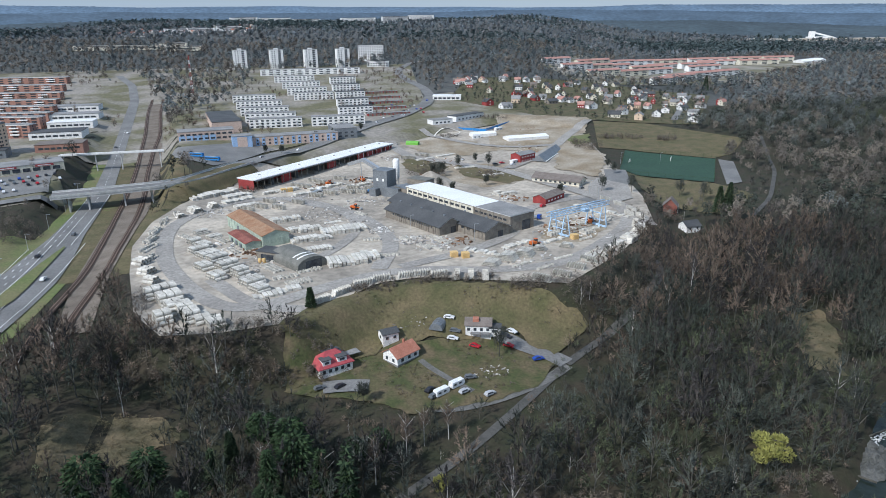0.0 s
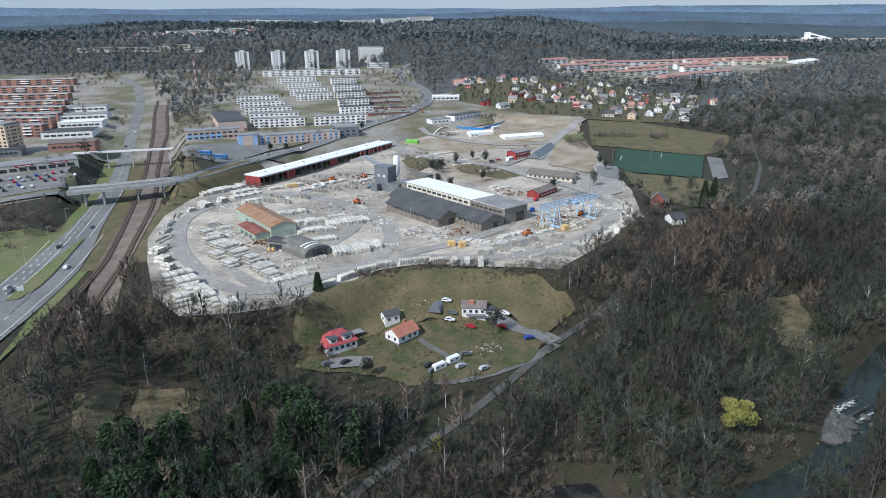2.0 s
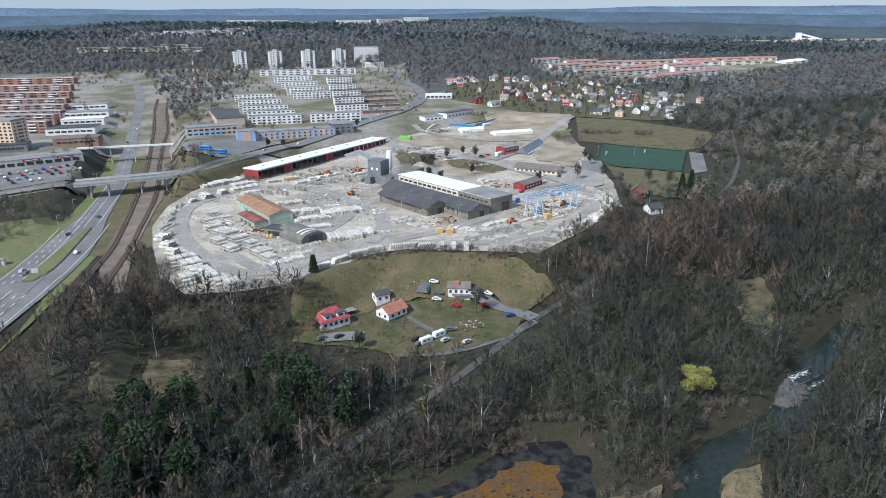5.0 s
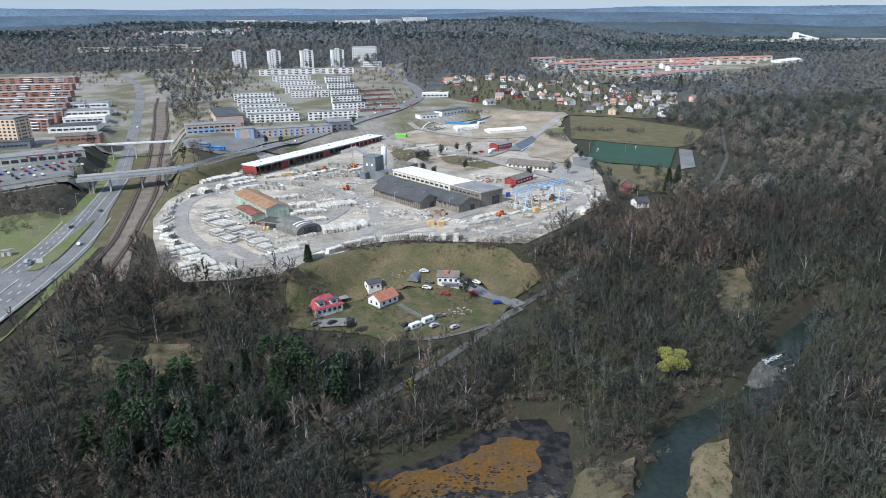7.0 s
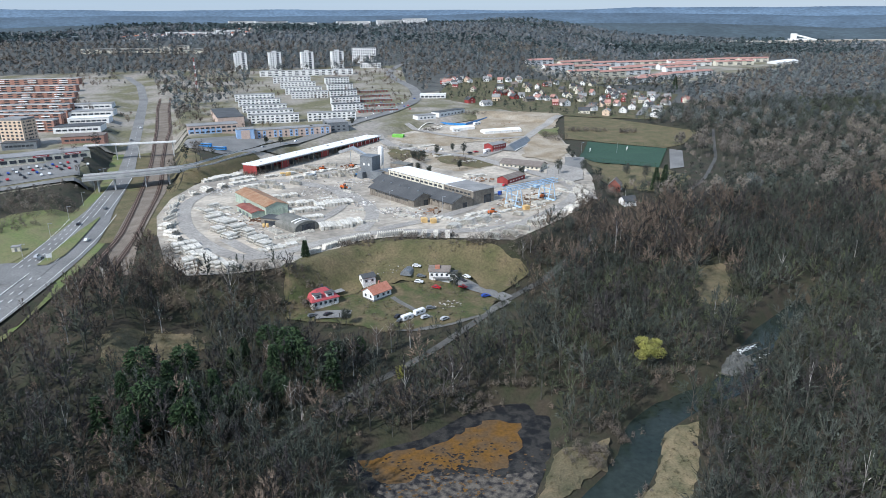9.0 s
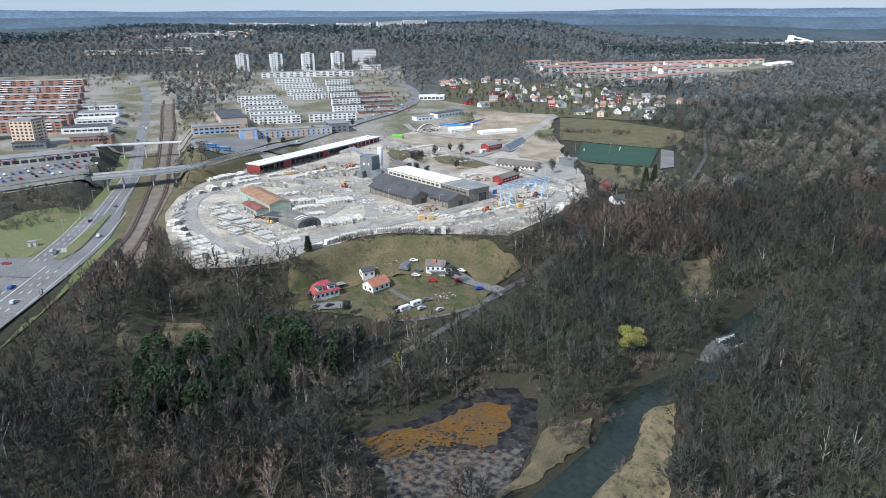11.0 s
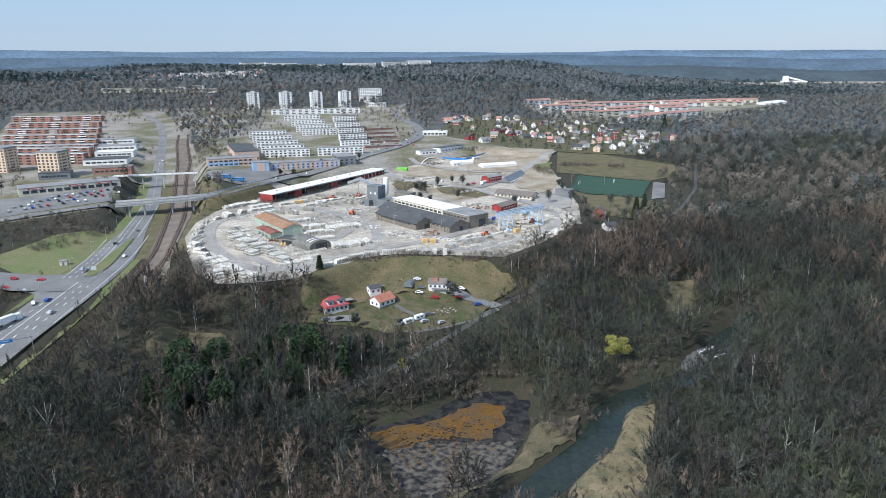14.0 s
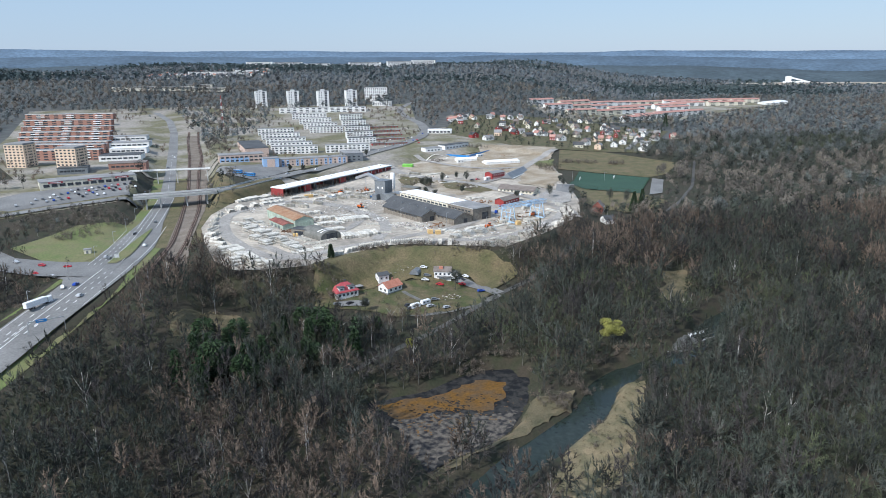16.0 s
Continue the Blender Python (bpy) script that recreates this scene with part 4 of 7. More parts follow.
for x, y, a, c, n, l in ((-36, 374, 18, 8, 4, 6), (-29, 352, 18, 8, 4, 6), (-23, 334, 18, 8, 4, 6), (-16, 318, 18, 6, 3, 6), (-6, 347, 12, 10, 4, 10), (-3, 297, 12, 9, 4, 11), (-85, 449, 38, 12, 4, 9), (-72, 441, 38, 9, 3, 8),
                         (-35, 262, 20, 6, 2, 5), (-28, 267, 20, 6, 2, 5), (150, 324, 70, 6, 3, 6), (140, 312, 40, 7, 3, 4), (148, 352, 120, 9, 2, 3), (136, 360, 100, 10, 3, 3), (100, 411, 20, 8, 3, 4), (-50, 445, 30, 7, 3, 4),
                         (-40, 449, 30, 7, 4, 5), (-30, 436, 30, 6, 3, 4), (-10, 366, 20, 5, 1, 3), (80, 308, 30, 9, 2, 4)):
    slab_stack(x, y, a, c, n, l)
for x, y, a, n in ((-61, 401, -40, 9), (-54, 406, -40, 9), (-43, 401, -40, 9), (-22, 428, -30, 9), (-13, 433, -30, 9), (-2, 434, -30, 9), (7, 432, -30, 8), (-30, 455, -35, 9), (-18, 466, -35, 9), (-7, 477, -35, 9), (22, 273, 8, 7), (29, 274, 8, 7), (36, 272, 8, 7),
                   (43, 270, 80, 6), (49, 269, 80, 6), (55, 267, 80, 6), (-14, 251, 40, 8), (-6, 259, 40, 8), (3, 267, 20, 8), (11, 271, 10, 7), (78, 259, -40, 8), (88, 262, -40, 8), (97, 270, -40, 8), (106, 278, -40, 8), (154, 383, 120, 7), (157, 370, 110, 7), (159, 357, 100, 7), (158, 342, 90, 7), (60, 545, -30, 12), (48, 538, -30, 12)):
    frame_stand(x, y, a, n)
for x, y, a, w, h, d in ((-70, 252, 118, 6, 3, 2), (-62, 243, 118, 6, 3, 2), (-82, 268, 118, 5, 3, 2), (-52, 236, 118, 5, 2, 2), (-72, 243, 118, 5, 3, 2), (-60, 286, -50, 5, 2, 2), (-68, 300, -50, 5, 2, 2), (-40, 268, -50, 5, 2, 2), (-80, 340, -50, 4, 2, 2), (-74, 332, -50, 5, 2, 2)):
    pipe_stack(x, y, a, w, h, d)
for x, y, a, c, n, l in ((-22, 352, 18, 6, 4, 6), (-16, 336, 18, 6, 3, 6), (6, 302, 12, 6, 4, 10), (2, 350, 12, 6, 4, 9), (-46, 372, 18, 5, 3, 5), (-62, 412, 30, 8, 3, 6), (-94, 440, 38, 8, 4, 8), (-70, 428, 38, 10, 3, 7), (-20, 450, 30, 8, 3, 4), (-10, 458, 30, 8, 3, 4), (8, 455, 30, 7, 3, 4), (18, 470, 30, 7, 2, 4), (28, 505, 45, 8, 2, 4), (62, 535, 30, 9, 2, 4), (80, 545, 30, 9, 2, 4), (88, 500, 10, 8, 2, 4), (104, 470, 10, 8, 2, 4), (60, 300, -35, 8, 2, 4), (110, 285, 40, 8, 2, 3), (128, 300, 40, 8, 2, 3), (98, 310, 30, 8, 2, 3)):
    slab_stack(x, y, a, c, n, l)
for x, y, a, nx, ny, h in ((-86, 352, -50, 5, 2, 1), (-66, 342, -50, 6, 2, 1), (-20, 290, 20, 6, 2, 1), (-30, 283, 20, 6, 2, 1), (10, 330, 0, 5, 2, 1), (108, 334, 28, 5, 3, 2), (126, 328, 28, 4, 2, 1), (140, 345, 60, 5, 2, 1), (84, 275, 30, 6, 1, 1), (74, 280, 30, 6, 1, 1), (112, 292, 40, 7, 1, 1), (0, 400, 20, 5, 2, 1), (6, 380, -58, 5, 2, 1), (40, 309, -58, 6, 1, 1), (-48, 330, -60, 5, 2, 1), (-57, 322, -60, 5, 2, 1)):
    ring_stack(x, y, a, nx, ny, h)
for x, y, a, n in ((-36, 460, -35, 9), (-25, 473, -35, 9), (-50, 418, -40, 9), (-32, 412, -40, 9), (2, 445, -30, 9), (14, 440, -30, 9), (150, 330, 60, 7), (154, 348, 95, 7), (146, 318, 50, 7), (137, 303, 45, 8), (118, 287, 40, 8)):
    frame_stand(x, y, a, n)
# loose pieces lying about between the stacks
lg = np.random.default_rng(17)
lv, lf = [], []
HEAPS = ((-45, 300, 14), (-60, 330, 14), (0, 365, 16), (-15, 385, 18), (10, 410, 14), (-30, 435, 25), (5, 450, 20), (110, 325, 16), (128, 345, 14), (75, 290, 18), (40, 318, 14), (95, 400, 12), (70, 520, 22), (105, 480, 20), (150, 560, 24), (40, 545, 14), (-85, 400, 14), (140, 310, 14), (15, 345, 8), (28, 325, 8))
for hx, hy, hr in HEAPS:
    for _ in range(75):
        a, q = lg.uniform(0, 6.28), hr * lg.random() ** 0.7
        x, y = hx + q * math.cos(a), hy + q * math.sin(a)
        if not bool(inside(x, y, YARD)):
            continue
        w, d, h, t = lg.uniform(0.3, 1.3), lg.uniform(0.3, 2.4), lg.uniform(0.2, 0.9), lg.uniform(0, 3.1)
        z = float(height(x, y)) + 0.25
        b = len(lv)
        for zz, k_ in ((z, 1.0), (z + h, 0.9)):
            for u, v_ in ((-w, -d), (w, -d), (w, d), (-w, d)):
                lv.append((x + (u * math.cos(t) - v_ * math.sin(t)) * 0.5 * k_, y + (u * math.sin(t) + v_ * math.cos(t)) * 0.5 * k_, zz))
        lf += [(b + 4, b + 5, b + 6, b + 7), (b, b + 1, b + 5, b + 4), (b + 1, b + 2, b + 6, b + 5), (b + 2, b + 3, b + 7, b + 6), (b + 3, b, b + 4, b + 7)]
LOOSE = mat("loose_goods", (0.30, 0.27, 0.24), (0.55, 0.53, 0.50), 0.08, 1.5, 0.9, island=0.5)
tagged(new("concrete_offcuts", rows_mesh("concrete_offcuts", lv, lf, LOOSE)), "loose pale concrete pieces strewn over the yard", "rubble", "", "stuff")
lv, lf = [], []
for hx, hy, hr in ((18, 436, 9), (108, 328, 13), (124, 342, 10), (58, 484, 9), (6, 468, 12), (-22, 458, 12), (26, 372, 7), (100, 398, 9), (150, 556, 16), (72, 522, 12), (178, 640, 16), (-52, 318, 7), (-30, 312, 6), (52, 318, 8)):
    for _ in range(26):
        a, q = lg.uniform(0, 6.28), hr * lg.random() ** 0.7
        x, y = hx + q * math.cos(a), hy + q * math.sin(a)
        w, d, h, t = lg.uniform(0.3, 1.2), lg.uniform(0.5, 3.2), lg.uniform(0.2, 1.1), lg.uniform(0, 3.1)
        z = float(height(x, y)) + 0.3
        b = len(lv)
        for zz, k_ in ((z, 1.0), (z + h, 0.85)):
            for u, v_ in ((-w, -d), (w, -d), (w, d), (-w, d)):
                lv.append((x + (u * math.cos(t) - v_ * math.sin(t)) * 0.5 * k_, y + (u * math.sin(t) + v_ * math.cos(t)) * 0.5 * k_, zz))
        lf += [(b + 4, b + 5, b + 6, b + 7), (b, b + 1, b + 5, b + 4), (b + 1, b + 2, b + 6, b + 5), (b + 2, b + 3, b + 7, b + 6), (b + 3, b, b + 4, b + 7)]
SCRAP = mat("rusty_scrap", (0.10, 0.055, 0.035), (0.26, 0.15, 0.085), 0.15, 1.5, 0.9, island=0.5)
tagged(new("rusty_scrap", rows_mesh("rusty_scrap", lv, lf, SCRAP)), "rusty steel moulds and brown timber scrap", "rubble", "", "stuff")
for x, y, a in ((-44, 446, 20), (-40, 447, 20), (46, 296, 5), (51, 294, 5), (110, 312, 20)):
    r = root("timber_crate", x, y, a, "stack of fresh yellow timber pallets", "pallets", "timber stacks")
    for h in range(5):
        block("pallet", r, WOODYELLOW, (0, 0, h * 0.55), (3.4, 3.0, 0.45))


# ---- near houses ----
def chimney(r, x, y, z, material=TILE):
    block("chimney", r, material, (x, y, z), (0.8, 0.8, 1.6))


r = gabled("white_house", "small white house with a red clay tile roof", 15, 230.5, 11.0, 8.0, 38, 3.4, 2.6, WHITE, TILE, "house", over=0.5)
openings(r, (-3, 0.5, 3.6), -1, 8.1, (1.3,), 1.2, 1.3, GLASS)
openings(r, (-1.8, 1.8), -1, 11.1, (1.2,), 1.1, 1.3, GLASS, axis="y")
block("plinth", r, GREYROOF, (0, 0, -2), (11.1, 8.1, 2.5))
chimney(r, 2, 0.5, 5.6)
r = gabled("garden_house", "small white outbuilding with a dark roof", 11, 240.5, 6.5, 5, 20, 3.4, 1.3, WHITE, DARKROOF, "outbuilding", over=0.4)
openings(r, (-1.6, 1.6), -1, 5.1, (1.2,), 1.1, 1.1, GLASS)
openings(r, (0,), -1, 6.6, (1.2,), 1.0, 1.2, GLASS, axis="y")


def hipped(r, length, width, eave, rise, roof, over=0.6):
    a, b = length / 2 + over, width / 2 + over
    c = max(0.2, a - b)
    v = [(-a, -b, eave), (a, -b, eave), (a, b, eave), (-a, b, eave), (-c, 0, eave + rise), (c, 0, eave + rise)]
    v += [(x, y, z - 0.25) for x, y, z in v[:4]]
    f = [(0, 1, 5, 4), (1, 2, 5), (2, 3, 4, 5), (3, 0, 4), (0, 6, 7, 1), (1, 7, 8, 2), (2, 8, 9, 3), (3, 9, 6, 0), (9, 8, 7, 6)]
    under("roof", rows_mesh("roof", v, f, roof), r)


r = root("red_roofed_house", -11, 227, 25, "white house with bright red hipped roof and dark dormers", "house")
block("wall", r, WHITE, (0, 0, -2), (13, 9, 5.4))
hipped(r, 13, 9, 3.3, 4.4, REDROOF)
for u, v_, w_ in ((-3.4, -2.7, 3.2), (2.6, -2.7, 3.6), (1.0, 2.4, 6.0)):
    k_ = -1 if v_ < 0 else 1
    d_ = block("dormer", r, WHITE, (u, v_, 3.9), (w_, 3.0, 2.0))
    nest(block("dormer_roof", r, DARKROOF, (u, v_ - 0.1 * k_, 5.9), (w_ + 0.7, 3.8, 0.3)), d_)
    nest(block("window", r, GLASS, (u, v_ + k_ * 1.52, 4.5), (w_ * 0.5, 0.14, 0.9)), d_)
openings(r, spread(-6, 6, 5), -1, 9.1, (1.1,), 1.2, 1.3, GLASS)
openings(r, (-2.5, 0, 2.5), -1, 13.1, (1.1,), 1.0, 1.3, GLASS, axis="y")
block("porch_roof", r, GREYROOF, (9.5, 3, 2.6), (6, 4, 0.2))
for px, py in ((7, 1.4), (12, 1.4), (7, 4.6), (12, 4.6)):
    block("porch_post", r, TIMBER, (px, py, -1), (0.18, 0.18, 3.6))
chimney(r, 1, 1, 7.2, DARKROOF)

r = gabled("grey_house", "light grey two-storey house with a rusty brown roof", 47, 241.5, 10, 7, -14, 3.6, 1.8, WHITE, BROWNROOF, "house", over=0.5)
openings(r, spread(-5, 5, 4), -1, 7.1, (1.3,), 1.1, 1.2, GLASS)
openings(r, (-2, 2), 1, 10.1, (1.3,), 1.0, 1.2, GLASS, axis="y")
d_ = block("porch", r, WHITE, (6.6, -1.6, -1), (4.4, 4.4, 3.6))
nest(block("window", r, GLASS, (6.6, -3.82, 0.9), (2.4, 0.12, 1.2)), d_)
block("porch_roof", r, DARKROOF, (6.6, -1.6, 2.6), (5, 5, 0.35))
block("dormer", r, TILE, (-1, -1.2, 4.0), (2.4, 2.2, 1.9))
block("balcony", r, GREYROOF, (1, -4.4, 0.6), (8, 2.0, 0.25))
for px in (-2.6, 1, 4.6):
    block("balcony_post", r, TIMBER, (px, -5.2, -1), (0.2, 0.2, 2.4))
r = root("quonset_garage", 31, 244, 65, "dark blue-grey arched sheet garage", "garage")
sv = [(sx * 3.2, 2.8 * math.cos(math.pi * i / 8), 2.9 * math.sin(math.pi * i / 8)) for sx in (-1, 1) for i in range(9)]
under("shell", rows_mesh("shell", sv, [(i, i + 1, 10 + i, 9 + i) for i in range(8)] + [tuple(range(9)), tuple(range(17, 8, -1))], GREYSHEET), r)
for u in (-2.4, -0.8, 0.8, 2.4):
    block("rib", r, DARKROOF, (u, 0, 2.86), (0.12, 1.6, 0.08))
r = gabled("white_house", "small white cottage with a dark roof among trees", 187, 340, 9, 7.5, 10, 3.0, 2.4, WHITE, DARKROOF, "house", over=0.5)
openings(r, (-2.4, 2.4), -1, 7.6, (1.1,), 1.1, 1.1, GLASS)
r = gabled("red_cottage", "tall red-brown timber villa with steep brown roof", 191, 372, 8, 8, 60, 5.0, 4.0, DULLRED, BROWNROOF, "house", over=0.6)
openings(r, (-2.6, 0, 2.6), -1, 9.1, (1.0, 3.6), 0.9, 1.2, WHITE)


# ---- vehicles ----
def extrude_profile(name, pts, half, inset, material):
    """A car shell: a side profile drawn across the width, narrower towards the top."""
    v = [(x, s * (half - inset * max(0.0, z - 0.8)), z) for s in (-1, 1) for x, z in pts]
    k = len(pts)
    f = [tuple(range(k)), tuple(range(2 * k - 1, k - 1, -1))] + [(i, k + i, k + (i + 1) % k, (i + 1) % k) for i in range(k)]
    return rows_mesh(name, v, f, material)




def car_proto(colour, label, long_back=False):
    r = root("car", 0, -300, 0, label, "car", z=0)
    b = extrude_profile("body", [(-2.15, 0.3), (2.15, 0.3), (2.2, 0.65), (1.9, 0.85), (1.0, 0.95), (0.35, 1.42), (-1.2 - 0.5 * long_back, 1.45), (-1.9, 0.95), (-2.15, 0.85)], 0.88, 0.25, colour)
    under("body", b, r)
    g = extrude_profile("window_band", [(0.95, 0.93), (0.36, 1.36), (-1.18 - 0.5 * long_back, 1.39), (-1.82, 0.95)], 0.90, 0.25, GLASS)
    under("window_band", g, r)
    for sx in (-1, 1):
        for sy in (-1, 1):
            under("wheel", lathe([(0.02, -0.1), (0.32, -0.1), (0.32, 0.1), (0.02, 0.1)], 9, TYRE, "wheel"), r, pose(sx * 1.35, sy * 0.8, 0.32, 90))
    return r


PAINTS = {k: paint("paint_" + k, c) for k, c in dict(white=(0.75, 0.75, 0.75), black=(0.02, 0.02, 0.025), blue=(0.02, 0.06, 0.30), red=(0.40, 0.02, 0.03), silver=(0.42, 0.43, 0.45), grey=(0.12, 0.13, 0.14)).items()}
PROTO = {k: car_proto(m, f"{k} car with dark windows on wheels", k in ("silver", "grey")) for k, m in PAINTS.items()}
FREE = set(PROTO)


def car(colour, x, y, turn, z=None):
    m = pose(x, y, (float(height(x, y)) + 0.75 + y / 2500) if z is None else z, 0, 0, turn)
    if colour in FREE:
        FREE.discard(colour)
        PROTO[colour].matrix_basis = m
    else:
        copy_thing(PROTO[colour], m)


for c, x, y, a in (("blue", 66, 221.5, 10), ("white", 60, 239, -50), ("black", 57.5, 237, -50), ("grey", 55.5, 234.5, -50), ("red", 57, 232, -40), ("red", 44, 233.5, -40), ("white", 36, 247, -20), ("white", 36, 238, -25), ("grey", 37.5, 241, -25), ("silver", 35, 205.5, 30), ("black", 23, 208, 50), ("grey", 24, 204.5, 45), ("grey", -15, 214.5, 25), ("black", -8, 214.5, 40), ("grey", 38.5, 213.5, 0), ("silver", 43.5, 203, 30)):
    car(c, x, y, a)
rr = random.Random(11)
PAINT_NAMES = list(PAINTS)
hw = densify(HIGHWAY, 1.0)
for s, side, c in ((70, 4, "black"), (150, -5, "silver"), (165, 5, "blue"), (212, 5, "grey"), (216, 8.2, "silver"), (240, -8, "white"), (275, 5, "black"), (310, -3, "grey"), (560, 3, "grey"), (620, -3, "white")):
    p, q = hw[s], hw[s + 2]
    t = math.atan2(q[1] - p[1], q[0] - p[0])
    car(c, p[0] - side * math.sin(t), p[1] + side * math.cos(t), math.degrees(t))
for row in range(4):
    for i in range(13):
        if rr.random() < 0.62:
            car(rr.choice(PAINT_NAMES), -262 + i * 4.6 + row * 8, 413 + i * 2.4 + row * 15, 118 + rr.uniform(-3, 3))
for row in range(5):
    for i in range(12):
        if rr.random() < 0.34:
            car(rr.choice(PAINT_NAMES), 28 + i * 5.0, 700 + row * 26 + i * 3.0, 100)
for x, y, a in ((-204, 279, -40), (-186, 270, -25), (-170, 265, -5), (-184, 256, -35), (-172, 250, -40), (-158, 226, -70), (62, 718, 55), (30, 680, 58), (-40, 560, 52), (98, 820, 70), (-66, 528, 55)):
    car(rr.choice(PAINT_NAMES), x, y, a)


def bus(x, y, turn):
    r = root("bus", x, y, turn, "blue city bus with dark window band", "bus", "buses at the stop", z=float(height(x, y)) + 0.8)
    block("body", r, BUSBLUE, (0, 0, 0.35), (12, 2.55, 2.7), edge=0.03)
    for s in (-1, 1):
        block("window_band", r, GLASS, (0, s * 1.26, 1.5), (11.2, 0.1, 1.0))
        for u in (-3.6, 3.8):
            under("wheel", lathe([(0.02, -0.15), (0.48, -0.15), (0.48, 0.15), (0.02, 0.15)], 10, TYRE, "wheel"), r, pose(u, s * 1.15, 0.48, 90))
    block("roof_pod", r, STEEL, (1, 0, 3.05), (5, 1.8, 0.3))


bus(-114, 528, -25), bus(-101, 520, -25)


def caravan(x, y, turn):
    r = root("caravan", x, y, turn, "white touring caravan parked on grass", "caravan", "parked caravans")
    under("body", extrude_profile("body", [(-3, 0.5), (2.4, 0.5), (2.9, 1.4), (2.5, 2.6), (-2.9, 2.65), (-3.1, 1.2)], 1.15, 0.05, PAINTS["white"]), r)
    for s in (-1, 1):
        for u in (-1.8, 0.6):
            block("window", r, GLASS, (u, s * 1.12, 1.4), (1.2, 0.12, 0.6))
        under("wheel", lathe([(0.02, -0.1), (0.33, -0.1), (0.33, 0.1), (0.02, 0.1)], 9, TYRE, "wheel"), r, pose(0, s * 1.0, 0.33, 90))


caravan(27, 206, 33), caravan(33, 210, 33)

r = root("lorry", -161, 204, 62, "white articulated lorry on the road", "lorry", z=float(height(-161, 204)) + 0.9)
block("trailer", r, PAINTS["white"], (-1.5, 0, 1.1), (11.5, 2.5, 2.8), edge=0.01)
d_ = block("cab", r, PAINTS["white"], (6.1, 0, 0.6), (2.4, 2.4, 2.8), edge=0.06)
nest(block("windscreen", r, GLASS, (7.25, 0, 1.9), (0.2, 2.1, 1.0)), d_)
for u in (-5.5, -4.3, -3.1, 3.8, 6.2):
    for s in (-1, 1):
        under("wheel", lathe([(0.02, -0.15), (0.5, -0.15), (0.5, 0.15), (0.02, 0.15)], 10, TYRE, "wheel"), r, pose(u, s * 1.1, 0.5, 90))

# ---- bridge ----
BR = densify([(-180, 428), (-145, 437), (-108, 450), (-97, 474), (-76, 512)], 4.0)
r = root("road_bridge", -145, 437, 0, "concrete road bridge on slim piers over road and railway", "bridge", z=0)
d = np.gradient(BR, axis=0)
d /= np.hypot(d[:, 0], d[:, 1])[:, None]
nn = np.c_[-d[:, 1], d[:, 0]]


def strip(lo, hi, z0, z1, name, material, stop=None):
    k = stop or len(BR)
    a, b = BR[:k] + nn[:k] * lo - (-145, 437), BR[:k] + nn[:k] * hi - (-145, 437)
    v = np.concatenate([np.c_[a, np.full(k, z0)], np.c_[b, np.full(k, z0)], np.c_[b, np.full(k, z1)], np.c_[a, np.full(k, z1)]])
    f = [(j * k + i, ((j + 1) % 4) * k + i, ((j + 1) % 4) * k + i + 1, j * k + i + 1) for j in range(4) for i in range(k - 1)]
    f += [(0, k, 2 * k, 3 * k)[::-1], (k - 1, 2 * k - 1, 3 * k - 1, 4 * k - 1)]
    under(name, rows_mesh(name, v, f, material), r)


strip(-7, 7, 2.2, 3.9, "deck", BRIDGECON)
strip(-5.6, 5.6, 3.9, 4.0, "carriageway", ASPHALT)
strip(-7.2, -6.9, 3.5, 5.0, "parapet", BRIDGECON)
strip(6.9, 7.2, 3.5, 5.0, "parapet", BRIDGECON)
for u in (-172, -160, -141, -128, -113):
    j = int(np.argmin(np.abs(BR[:, 0] - u)))
    for s in (-4.5, 0, 4.5):
        p = BR[j] + nn[j] * s - (-145, 437)
        block("pier", r, BRIDGECON, (p[0], p[1], -10), (0.9, 0.9, 12.3), 15)

# footbridge and lamp posts
r = root("footbridge", -178, 540, 0, "pale covered footbridge over road and railway", "bridge", z=9.0)
block("deck", r, BRIDGECON, (0, 0, 0), (74, 3.2, 0.5), 4)
for s in (-1, 1):
    block("rail_screen", r, WHITE, (0, s * 1.7, 0.4), (74, 0.12, 1.1), 4)
for u in (-34, -12, 6, 34):
    block("pier", r, BRIDGECON, (u, u * 0.07, -16), (0.8, 0.8, 16))


def lamp_post(x, y, turn):
    r = root("street_lamp", x, y, turn, "slim grey steel street lamp", "street lamp", "street lamps")
    block("pole", r, STEEL, (0, 0, 0), (0.16, 0.16, 9))
    a_ = block("arm", r, STEEL, (0.8, 0, 8.9), (1.8, 0.12, 0.12))
    nest(block("head", r, STEEL, (1.7, 0, 8.8), (0.8, 0.3, 0.15)), a_)


for s in range(60, 420, 38):
    p, q = hw[s], hw[s + 2]
    t = math.atan2(q[1] - p[1], q[0] - p[0])
    lamp_post(p[0] - 13 * math.sin(t), p[1] + 13 * math.cos(t), math.degrees(t) - 90)
for x, y in ((85, 300), (150, 400), (148, 380), (30, 340), (60, 318), (245, 500), (212, 500)):
    lamp_post(x, y, 20)

